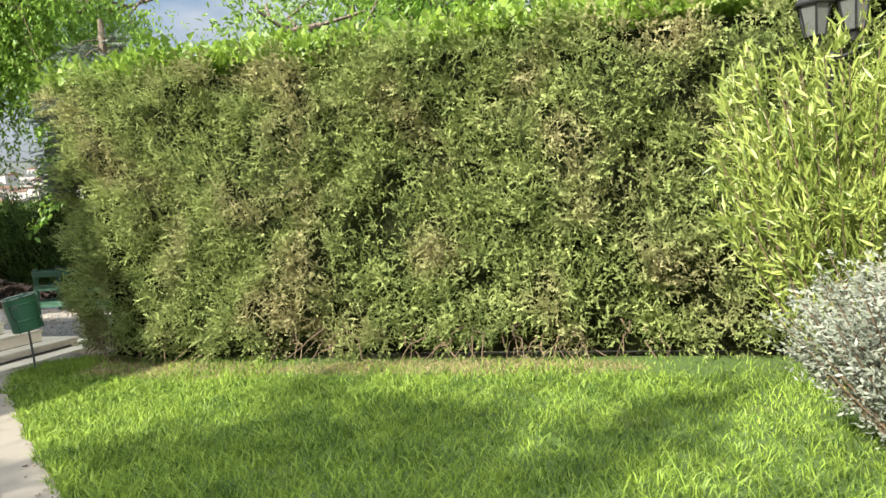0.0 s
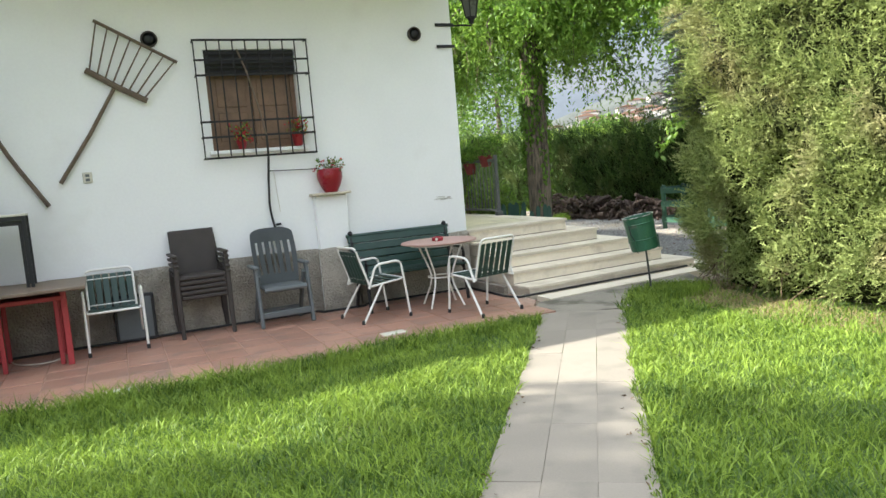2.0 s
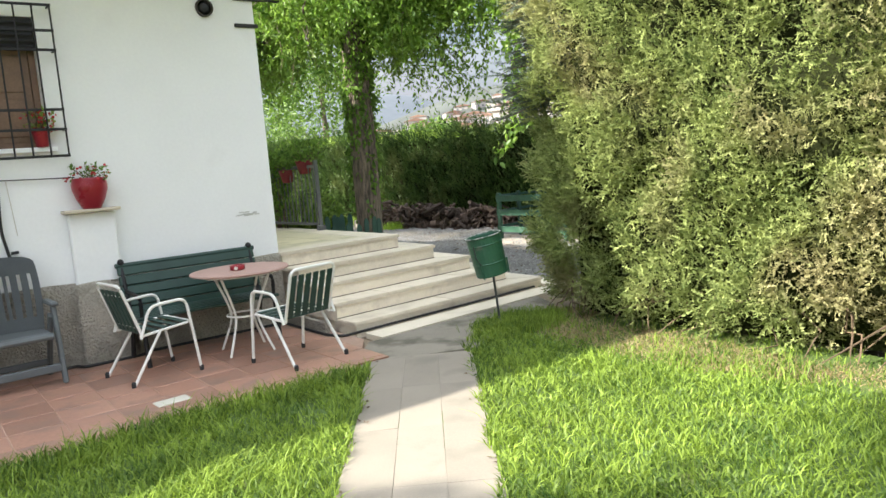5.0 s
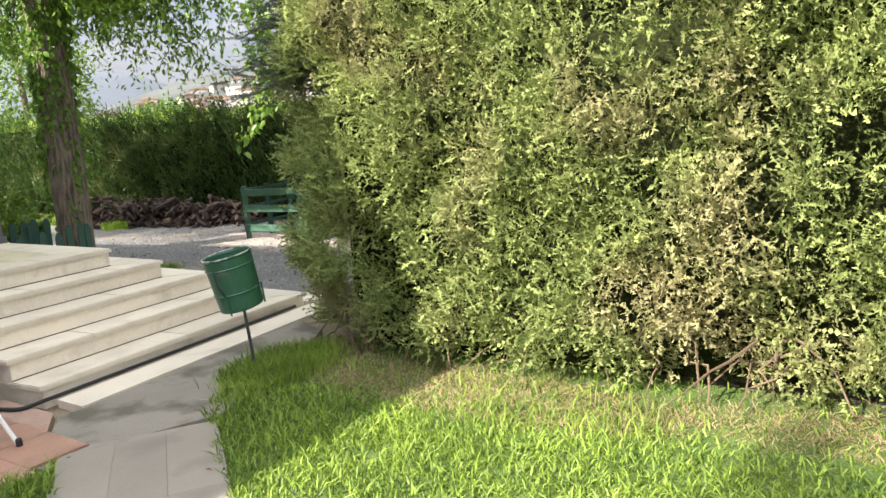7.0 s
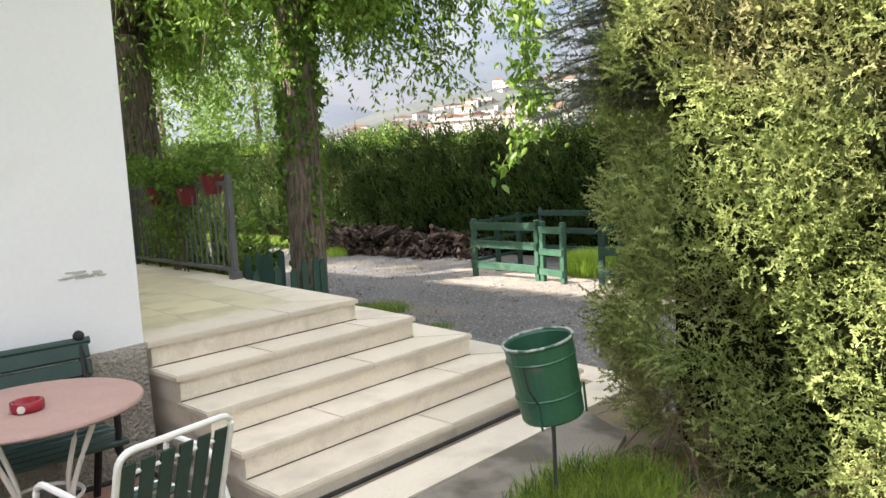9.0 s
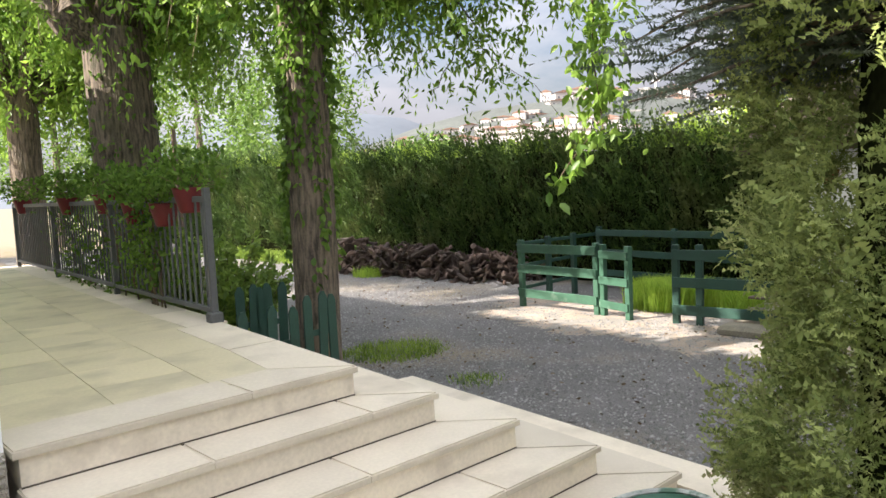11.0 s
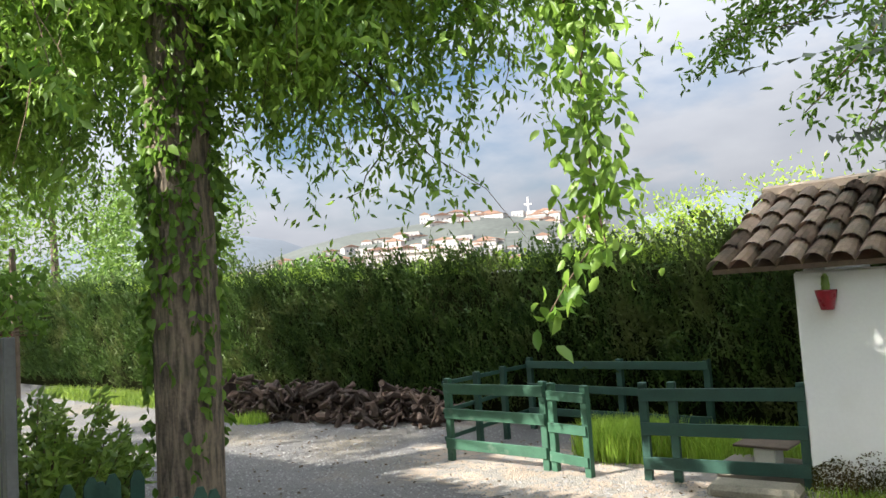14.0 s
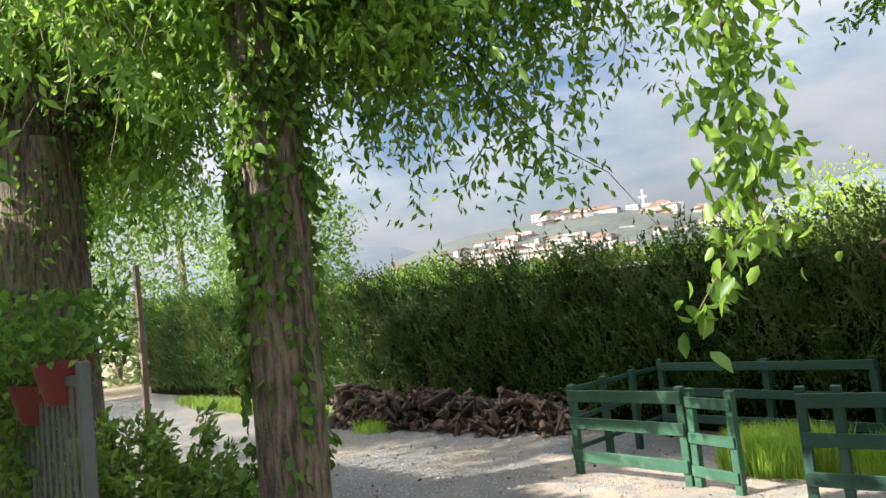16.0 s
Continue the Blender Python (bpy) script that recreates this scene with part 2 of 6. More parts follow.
WHITE_PAINT = material("white_enamel_paint", (0.78, 0.77, 0.73), 0.35, vary=0.06, bump=0.1, depth=0.002, stain=(0.5, 0.42, 0.33), stain_scale=9, stain_lo=0.68, stain_hi=0.8)
GREEN_SLAT = material("dark_green_slat", (0.022, 0.055, 0.045), 0.42, vary=0.25, bump=0.1, depth=0.002)
GREEN_WOOD = material("green_painted_wood", (0.034, 0.105, 0.064), 0.6, scale=5, vary=0.3, fine=70, bump=0.35, depth=0.004, stain=(0.12, 0.19, 0.14), stain_scale=7, stain_lo=0.6, stain_hi=0.75)
GREEN_DARK = material("dark_green_painted_wood", (0.018, 0.062, 0.045), 0.6, scale=5, vary=0.3, fine=70, bump=0.3, depth=0.004)
GREEN_TIN = material("green_painted_tin", (0.03, 0.11, 0.065), 0.4, metal=0.15, scale=6, vary=0.2, bump=0.15, depth=0.004, stain=(0.10, 0.13, 0.10), stain_scale=8, stain_lo=0.62, stain_hi=0.72)
GREY_PLASTIC = material("grey_plastic", (0.115, 0.13, 0.135), 0.5, vary=0.12, bump=0.1, depth=0.002)
RATTAN = material("brown_woven_rattan", (0.05, 0.042, 0.038), 0.65, vary=0.3, fine=160, bump=0.8, depth=0.006)
OLD_WOOD = material("weathered_wood", (0.135, 0.102, 0.075), 0.85, scale=9, vary=0.35, fine=80, bump=0.5, depth=0.004)
TABLE_WOOD = material("brown_laminate", (0.17, 0.125, 0.09), 0.5, scale=4, vary=0.25, bump=0.15, depth=0.003)
RED_PAINT = material("red_painted_metal", (0.38, 0.045, 0.05), 0.5, vary=0.2, bump=0.1, depth=0.003)
RED_POT = material("red_glazed_pot", (0.27, 0.012, 0.024), 0.3, vary=0.2, bump=0.08, depth=0.003)
PINK_TOP = material("faded_red_tabletop", (0.42, 0.27, 0.23), 0.6, scale=5, vary=0.15, bump=0.1, depth=0.002)
BROWN_SHUTTER = material("varnished_brown_wood", (0.19, 0.115, 0.07), 0.4, scale=6, vary=0.3, bump=0.2, depth=0.003)
BLACK = material("matt_black_plastic", (0.016, 0.017, 0.019), 0.6, vary=0.2, bump=0.1)
LAMP_GLASS = material("dull_lamp_glass", (0.09, 0.095, 0.09), 0.3, vary=0.15, bump=0.05)
HOSE_BLACK = material("black_hose", (0.014, 0.014, 0.015), 0.6, vary=0.2, bump=0.05)
CREAM = material("cream_plastic", (0.60, 0.58, 0.50), 0.5, vary=0.08, bump=0.05)
BARK = bark("rough_bark", (0.05, 0.041, 0.032), (0.21, 0.165, 0.122))
RED_PLASTIC = material("dull_red_plastic", (0.15, 0.010, 0.014), 0.55, vary=0.2, bump=0.08, depth=0.003)
LOG = material("dry_log", (0.075, 0.05, 0.038), 0.9, scale=10, vary=0.45, fine=50, bump=0.7, depth=0.02, per_object=0.7)
ROOF_TILE = material("old_clay_roof_tile", (0.37, 0.275, 0.20), 0.9, scale=5, vary=0.35, fine=50, bump=0.5, depth=0.01, stain=(0.19, 0.175, 0.14), stain_scale=3.5, per_object=0.5)
# near-black colour painted as the shade deep inside the hedges
CORE = material("painted_hedge_shade", (0.020, 0.024, 0.010), 1.0, spec=0.0, vary=0.4, fine=30, bump=0.8, depth=0.03)
TWIG = material("brown_twig", (0.13, 0.09, 0.055), 0.9, vary=0.35, bump=0.3, per_island=0.4)
LEAF_CYPRESS = foliage("cypress_sprays", (0.075, 0.115, 0.036), (0.40, 0.46, 0.165), 0.30, 0.0, patch=4.0, tint=(0.36, 0.33, 0.17))
LEAF_CYPRESS_TOP = foliage("young_cypress_shoots", (0.11, 0.20, 0.025), (0.31, 0.44, 0.065), 0.45, 0.03)
LEAF_FAR_HEDGE = foliage("far_hedge_sprays", (0.013, 0.036, 0.010), (0.098, 0.162, 0.038), 0.28, 0.02, patch=2.5, tint=(0.125, 0.155, 0.05))
LEAF_ASH = foliage("fresh_tree_leaves", (0.066, 0.165, 0.02), (0.335, 0.51, 0.078), 0.56, 0.03)
LEAF_GARDEN = foliage("garden_tree_leaves", (0.05, 0.115, 0.022), (0.23, 0.36, 0.075), 0.45, 0.03)
LEAF_YELLOW = foliage("yellow_green_leaves", (0.15, 0.27, 0.02), (0.40, 0.54, 0.06), 0.5, 0.04)
LEAF_OLEANDER = foliage("oleander_leaves", (0.10, 0.16, 0.025), (0.40, 0.46, 0.11), 0.3, 0.05, patch=3.0)
LEAF_SILVER = foliage("silver_leaves", (0.11, 0.13, 0.09), (0.36, 0.38, 0.31), 0.2, 0.02, patch=5.0)
LEAF_SPRUCE = foliage("blue_grey_needles", (0.035, 0.055, 0.038), (0.12, 0.155, 0.10), 0.15, 0.06)
LEAF_SHRUB = foliage("shrub_leaves", (0.08, 0.17, 0.022), (0.34, 0.48, 0.085), 0.48, 0.05)
LEAF_IVY = foliage("ivy_leaves", (0.04, 0.10, 0.014), (0.19, 0.32, 0.05), 0.45, 0.02)
GRASS_BLADE = foliage("grass_blades", (0.030, 0.082, 0.018), (0.33, 0.45, 0.072), 0.34, 0.015, patch=2.4)
DRY_BLADE = foliage("dry_grass", (0.24, 0.17, 0.085), (0.46, 0.36, 0.20), 0.3, 0.03)
PETAL = foliage("red_petals", (0.35, 0.01, 0.015), (0.6, 0.03, 0.04), 0.3, 0.05)

# ---- helpers ----
def part(name, bm, mat, parent=None, label="", smooth=False):
    me = bpy.data.meshes.new(name)
    bm.normal_update()
    bm.to_mesh(me)
    bm.free()
    me.materials.append(mat)
    if smooth:
        me.polygons.foreach_set("use_smooth", [True] * len(me.polygons))
    ob = new(name, me)
    if parent:
        ob.parent = parent
    if label:
        ob["label"] = label
    return ob


def thing(name, label, category, x=0, y=0, z=0, rz=0, group="", kind=""):
    ob = new(name)
    ob.empty_display_size = 0.1
    ob.matrix_basis = pose(x, y, z, 0, 0, rz)
    return tagged(ob, label, category, group, kind)


def box(bm, x0, y0, z0, x1, y1, z1, bevel=0.0, m=None):
    r = bmesh.ops.create_cube(bm, size=1.0)
    c = Matrix.Translation(((x0 + x1) / 2, (y0 + y1) / 2, (z0 + z1) / 2)) @ Matrix.Diagonal((abs(x1 - x0), abs(y1 - y0), abs(z1 - z0), 1))
    bmesh.ops.transform(bm, matrix=(m @ c) if m else c, verts=r["verts"])
    if bevel:
        edges = list({e for v in r["verts"] for e in v.link_edges})
        bmesh.ops.bevel(bm, geom=edges, offset=bevel, segments=1, affect="EDGES", profile=0.6)
    return bm


def boxed(*a, bevel=0.0, m=None):
    return box(bmesh.new(), *a, bevel=bevel, m=m)


def tube(bm, pts, r, sides=8, r_end=None, cap=True):
    """A round bar along pts, of radius r, tapering to r_end."""
    pts = [Vector(p) for p in pts]
    rings = []
    for i, p in enumerate(pts):
        d = (pts[min(i + 1, len(pts) - 1)] - pts[max(i - 1, 0)]).normalized()
        u = d.cross(Vector((0, 0, 1)) if abs(d.z) < 0.9 else Vector((1, 0, 0))).normalized()
        v = d.cross(u)
        rad = r if r_end is None else r + (r_end - r) * i / max(1, len(pts) - 1)
        rings.append([bm.verts.new(p + (u * math.cos(a) + v * math.sin(a)) * rad) for a in [2 * math.pi * k / sides for k in range(sides)]])
    for a, b in zip(rings, rings[1:]):
        for k in range(sides):
            bm.faces.new((a[k], a[(k + 1) % sides], b[(k + 1) % sides], b[k]))
    if cap:
        bm.faces.new(list(reversed(rings[0])))
        bm.faces.new(rings[-1])
    return bm


def tubed(pts, r, sides=8, r_end=None):
    return tube(bmesh.new(), pts, r, sides, r_end)


def rounded(pts, radius=0.05, n=4):
    """A polyline with its corners rounded."""
    pts = [Vector(p) for p in pts]
    out = [pts[0]]
    for a, b, c in zip(pts, pts[1:], pts[2:]):
        p = b + (a - b).normalized() * min(radius, (a - b).length / 2)
        q = b + (c - b).normalized() * min(radius, (c - b).length / 2)
        out += [p * (1 - t) ** 2 + b * 2 * t * (1 - t) + q * t * t for t in [k / n for k in range(n + 1)]]
    return out + [pts[-1]]


def lathe(bm, profile, sides=20, m=None):
    """A turned shape: profile is a list of (radius, z)."""
    rings = []
    for r, z in profile:
        rings.append([bm.verts.new(Vector((r * math.cos(2 * math.pi * k / sides), r * math.sin(2 * math.pi * k / sides), z))) for k in range(sides)])
    for a, b in zip(rings, rings[1:]):
        for k in range(sides):
            bm.faces.new((a[k], a[(k + 1) % sides], b[(k + 1) % sides], b[k]))
    bm.faces.new(list(reversed(rings[0])))
    bm.faces.new(rings[-1])
    if m:
        bmesh.ops.transform(bm, matrix=m, verts=[v for r in rings for v in r])
    return bm


def prism(bm, outline, z0, z1):
    lo = [bm.verts.new((x, y, z0)) for x, y in outline]
    hi = [bm.verts.new((x, y, z1)) for x, y in outline]
    n = len(outline)
    bm.faces.new(list(reversed(lo)))
    bm.faces.new(hi)
    for k in range(n):
        bm.faces.new((lo[k], lo[(k + 1) % n], hi[(k + 1) % n], hi[k]))
    bmesh.ops.recalc_face_normals(bm, faces=bm.faces[:])
    return bm


def mesh_from(name, verts, faces_flat, size, mat, parent=None):
    """A mesh from arrays: verts (n, 3) and faces of one size."""
    me = bpy.data.meshes.new(name)
    nf = len(faces_flat) // size
    me.vertices.add(len(verts))
    me.vertices.foreach_set("co", np.asarray(verts, np.float32).ravel())
    me.loops.add(len(faces_flat))
    me.loops.foreach_set("vertex_index", np.asarray(faces_flat, np.int32))
    me.polygons.add(nf)
    me.polygons.foreach_set("loop_start", np.arange(0, nf * size, size, dtype=np.int32))
    me.update(calc_edges=True)
    me.materials.append(mat)
    ob = new(name, me)
    if parent:
        ob.parent = parent
    return ob


rng = np.random.default_rng(7)


def unit(v):
    return v / np.maximum(np.linalg.norm(v, axis=1, keepdims=True), 1e-9)


def leaves(name, base, way, length, width, mat, parent=None, fold=0.25, full=False):
    """Many small pointed leaves, each folded a little along its midrib; full: with a rounder outline and a drooping tip."""
    base, way = np.asarray(base), unit(np.asarray(way))
    n = len(base)
    length, width = np.broadcast_to(length, n)[:, None], np.broadcast_to(width, n)[:, None]
    side = unit(np.cross(way, rng.normal(size=(n, 3))))
    up = np.cross(side, way)
    if full:
        v = np.empty((n, 7, 3))
        v[:, 0] = base
        v[:, 6] = base + way * length * 0.5
        v[:, 3] = base + way * length - up * length * 0.16
        for j, at, wide, sign in ((1, 0.24, 0.40, 1), (2, 0.62, 0.42, 1), (5, 0.24, 0.40, -1), (4, 0.62, 0.42, -1)):
            v[:, j] = base + way * length * at + side * width * wide * sign + up * width * fold * 0.6
        idx = (np.arange(n)[:, None] * 7 + np.array([0, 1, 6, 1, 2, 6, 2, 3, 6, 6, 3, 4, 6, 4, 5, 6, 5, 0])).ravel()
        return mesh_from(name, v.reshape(-1, 3), idx, 3, mat, parent)
    v = np.empty((n, 4, 3))
    v[:, 0] = base
    v[:, 1] = base + way * length * 0.45 + side * width * 0.5 + up * width * fold
    v[:, 2] = base + way * length
    v[:, 3] = base + way * length * 0.45 - side * width * 0.5 + up * width * fold
    idx = (np.arange(n)[:, None] * 4 + np.array([0, 1, 2, 0, 2, 3])).ravel()
    return mesh_from(name, v.reshape(-1, 3), idx, 3, mat, parent)


def feathers(name, base, way, length, reach, segs, mat, parent=None, bend=0.3):
    """Feathery twigs: a thin spine with short pointed shoots on both sides."""
    base, way = np.asarray(base), unit(np.asarray(way))
    n = len(base)
    length, reach = np.broadcast_to(length, n)[:, None, None], np.broadcast_to(reach, n)[:, None, None]
    side = unit(np.cross(way, rng.normal(size=(n, 3))))
    sag = rng.normal(0, bend, (n, 3))
    k = np.linspace(0, 1, segs + 1)[None, :, None]
    spine = base[:, None, :] + way[:, None, :] * length * k + sag[:, None, :] * length * k * k
    grow = (0.55 + 1.6 * k[:, :-1] * (1 - k[:, :-1])) * rng.uniform(0.6, 1.25, (n, segs, 1)) * reach
    tips = []
    for sign in (1, -1):
        tips.append(spine[:, :-1] + (way[:, None, :] * 0.85 + side[:, None, :] * 0.7 * sign + rng.normal(0, 0.28, (n, segs, 3))) * grow)
    v = np.concatenate([spine, tips[0], tips[1]], 1)
    one = []
    for j in range(segs):
        one += [j, j + 1, segs + 1 + j, j + 1, j, 2 * segs + 1 + j]
    idx = (np.arange(n)[:, None] * (3 * segs + 1) + np.array(one)).ravel()
    return mesh_from(name, v.reshape(-1, 3), idx, 3, mat, parent)


def blades(name, base, height, width, lean, mat, parent=None):
    """Grass: bent, tapering blades."""
    n = len(base)
    a = rng.uniform(0, 2 * np.pi, n)
    side = np.stack([np.cos(a), np.sin(a), np.zeros(n)], 1)
    b = rng.uniform(0, 2 * np.pi, n)
    bend = np.stack([np.cos(b), np.sin(b), np.zeros(n)], 1) * (rng.uniform(0.1, 1, n) * lean)[:, None]
    h, w = np.broadcast_to(height, n)[:, None], np.broadcast_to(width, n)[:, None]
    up = np.array([0, 0, 1.0])
    v = np.empty((n, 5, 3))
    v[:, 0], v[:, 1] = base - side * w / 2, base + side * w / 2
    mid = base + up * h * 0.6 + bend * h * 0.35
    v[:, 2], v[:, 3] = mid + side * w * 0.4, mid - side * w * 0.4
    v[:, 4] = base + up * h * 0.9 + bend * h
    idx = (np.arange(n)[:, None] * 5 + np.array([0, 1, 2, 0, 2, 3, 3, 2, 4])).ravel()
    return mesh_from(name, v.reshape(-1, 3), idx, 3, mat, parent)


def lumps(p, scale, seed=0.0):
    """Smooth noise at many points, about -1 to 1."""
    q = np.asarray(p) * scale + seed
    s = np.zeros(len(q))
    for k, (a, b, c, d) in enumerate(((1.0, 0.7, 0.4, 0.0), (-0.6, 1.3, 0.9, 1.7), (1.7, -1.1, 1.4, 4.1), (2.3, 2.1, -1.9, 2.2), (-3.1, 2.6, 2.9, 0.6))):
        s += np.sin(q[:, 0] * a + q[:, 1] * b + q[:, 2] * c + d + 1.3 * np.sin(q[:, 2] * a - q[:, 0] * c + k)) / (1 + 0.35 * k)
    return s / 3.2

# ---- ground ----
def ground_height(x, y):
    s = np.clip((np.asarray(x, float) - 2.3) / 0.9, 0, 1)
    return -0.035 - 0.115 * s * s * (3 - 2 * s) + 0.012 * np.sin(np.asarray(x) * 1.7 + np.asarray(y) * 0.9)


def sheet(name, xs, ys, height, mat):
    X, Y = np.meshgrid(xs, ys, indexing="ij")
    Z = height(X, Y)
    n, k = X.shape
    i = np.arange(n * k).reshape(n, k)
    f = np.stack([i[:-1, :-1], i[1:, :-1], i[1:, 1:], i[:-1, 1:]], -1).ravel()
    ob = mesh_from(name, np.stack([X, Y, Z], -1).reshape(-1, 3), f, 4, mat)
    ob.data.polygons.foreach_set("use_smooth", [True] * len(ob.data.polygons))
    return ob


far = [-2500, -900, -300, -100, -40, -25]
ground = sheet("ground", np.array(far + list(np.arange(-16, 26, 0.6)) + [40, 100, 300, 900, 2500]),
               np.array(far + list(np.arange(-20, 32, 0.6)) + [50, 100, 300, 900, 2500]),
               lambda x, y: ground_height(x, y) - 0.02 - 3.0 * np.clip((np.hypot(x, y) - 40) / 60, 0, 1), EARTH)
tagged(ground, "dry bare earth around the garden", "ground", kind="structure")
drive = sheet("road", np.arange(2.9, 9.5, 0.25), np.arange(-6.0, 26.0, 0.25), lambda x, y: ground_height(x, y) + 0.006 * np.sin(x * 9) * np.sin(y * 7), GRAVEL)
tagged(drive, "grey loose gravel drive between the hedges", "gravel drive", kind="structure")
lawn = sheet("lawn", np.arange(-12.0, 2.31, 0.3), np.arange(-16.0, -1.6, 0.3), lambda x, y: ground_height(x, y) + 0.012, TURF)
tagged(lawn, "green mown garden lawn, patchy near the hedge", "lawn", kind="structure")

# ---- house ----
WALL_TOP = 3.85
WX0, WX1, WZ0, WZ1 = -2.98, -1.99, 1.93, 3.02
bm = bmesh.new()
for a in ((-5.43, 0, -0.3, WX0, 0.3, WALL_TOP), (WX1, 0, -0.3, 0.0, 0.3, WALL_TOP), (WX0, 0, -0.3, WX1, 0.3, WZ0), (WX0, 0, WZ1, WX1, 0.3, WALL_TOP)):
    box(bm, *a)
tagged(part("wall_south", bm, PLASTER), "white plastered house wall in shade, with a barred window", "wall", kind="structure")
tagged(part("wall_east", boxed(-0.3, 0.3, -0.3, 0.0, 10.0, WALL_TOP), PLASTER), "white plastered house wall along the porch", "wall", kind="structure")
bm = boxed(-12.0, -1.49, -0.3, -5.43, -1.19, 3.14)
box(bm, -5.73, -1.19, -0.3, -5.43, 0.3, 3.14)
box(bm, -12.0, -1.19, 3.0, -5.73, 0.0, 3.10)
tagged(part("wall_annex", bm, PLASTER), "white plastered wall of the projecting house wing", "wall", kind="structure")
tagged(part("wall_back", boxed(-12.0, 9.7, -0.3, -0.3, 10.0, WALL_TOP), PLASTER), "white plastered back wall of the house", "wall", kind="structure")
tagged(part("wall_west", boxed(-12.3, -1.49, -0.3, -12.0, 10.0, WALL_TOP), PLASTER), "white plastered far side wall of the house", "wall", kind="structure")
tagged(part("ceiling_room", boxed(-11.9, 0.35, 3.4, -0.35, 9.6, 3.5), PLASTER), "plain room ceiling behind the window", "ceiling", kind="structure")


def stucco_skirt(name, x0, y0, x1, y1, z1, out, label):
    """A rough rendered skirting with a swelling face; out: the way it stands proud."""
    length = math.hypot(x1 - x0, y1 - y0)
    nu, nv = max(8, int(length / 0.03)), int(z1 / 0.03)
    d, o = np.array([(x1 - x0) / length, (y1 - y0) / length]), np.array(out)
    v = []
    for i in range(nu + 1):
        for j in range(nv + 1):
            s, z = length * i / nu, -0.05 + (z1 + 0.05) * j / nv
            bulge = 0.035 + 0.012 * noise.noise(Vector((s * 9 + x0, z * 9, y0))) + 0.018 * (1 - z / z1)
            if j == nv:
                bulge = 0.004
            p = np.array([x0, y0]) + d * s + o * bulge
            v.append((p[0], p[1], z + (0.015 * noise.noise(Vector((s * 3, y0, 0))) if j >= nv - 1 else 0)))
    i = np.arange((nu + 1) * (nv + 1)).reshape(nu + 1, nv + 1)
    f = np.stack([i[:-1, :-1], i[1:, :-1], i[1:, 1:], i[:-1, 1:]], -1).ravel()
    ob = mesh_from(name, np.array(v), f, 4, STUCCO)
    return tagged(ob, label, "stucco skirting", kind="structure")


SK = 0.735
stucco_skirt("baseboard_1", -5.43, 0.0, 0.0, 0.0, SK, (0, -1), "rough grey stucco band at the foot of the wall")
stucco_skirt("baseboard_2", -12.0, -1.49, -5.43, -1.49, SK, (0, -1), "rough grey stucco band at the foot of the wing")
corner = lathe(bmesh.new(), [(0.085, -0.05), (0.078, 0.2), (0.068, 0.5), (0.056, SK - 0.03), (0.03, SK)], 24, Matrix.Translation((-5.445, -1.475, 0)))
tagged(part("baseboard_6", corner, STUCCO, smooth=True), "rounded grey stucco corner of the wing", "stucco skirting", kind="structure")
stucco_skirt("baseboard_3", -5.43, -1.52, -5.43, 0.0, SK, (1, 0), "rough grey stucco band on the wing's side")

# eaves and roof
bm = boxed(-13.0, -1.0, 3.85, 0.05, 0.0, 3.97)
tagged(part("ceiling_eaves", bm, PLASTER), "white plastered underside of the eaves", "eaves", kind="structure")
roof = thing("roof", "clay tile roof over the white house", "roof", kind="structure")
bm = prism(bmesh.new(), [(-1.05, 3.97), (4.5, 4.30), (10.4, 3.97), (10.4, 4.12), (4.5, 4.46), (-1.05, 4.12)], -13.0, 0.10)
bmesh.ops.transform(bm, matrix=Matrix(((0, 0, 1, 0), (1, 0, 0, 0), (0, 1, 0, 0), (0, 0, 0, 1))), verts=bm.verts[:])
part("roof_slopes", bm, ROOF_TILE, roof)

for k in range(52):
    y = -1.0 + k * 0.22
    z = 4.12 + (min(y, 9.0 - y) + 1.05) * 0.062
    part("verge_tile", tubed([(0.02, y, z), (0.19, y, z - 0.01)], 0.075, 8), ROOF_TILE, roof)
bm = prism(bmesh.new(), [(0.0, 3.85), (9.9, 3.85), (4.5, 4.29)], -0.3, -0.01)
bmesh.ops.transform(bm, matrix=Matrix(((0, 0, 1, 0), (1, 0, 0, 0), (0, 1, 0, 0), (0, 0, 0, 1))), verts=bm.verts[:])
tagged(part("wall_gable", bm, PLASTER), "white plastered gable of the house", "gable", kind="structure")

# pier with a tiled cap
bm = boxed(-1.94, -0.10, -0.05, -1.56, 0.0, 1.345, bevel=0.012)
tagged(part("wall_pier", bm, PLASTER), "low white plastered pier against the wall", "pier", kind="structure")
stucco_skirt("baseboard_4", -1.96, -0.10, -1.54, -0.10, SK - 0.01, (0, -1), "rough grey stucco foot of the pier")
stucco_skirt("baseboard_5", -1.54, -0.13, -1.54, 0.0, SK - 0.01, (1, 0), "rough grey stucco flank of the pier")
tagged(part("trim_cap", boxed(-1.98, -0.17, 1.345, -1.52, -0.001, 1.372, bevel=0.006), STONE), "thin stone cap on the pier", "cap", kind="structure")

# ---- patio ----
patio = thing("floor_patio", "glossy terracotta tile patio along the house wall", "patio", kind="structure")
PE = ((-12.0, -2.42), (-4.4, -2.36), (-0.46, -2.16), (-0.34, -2.08), (0.10, -1.42), (0.10, 0.0), (-5.43, 0.0), (-5.43, -1.49), (-12.0, -1.49))
part("bed", prism(bmesh.new(), PE, -0.25, -0.0035), GROUT, patio)

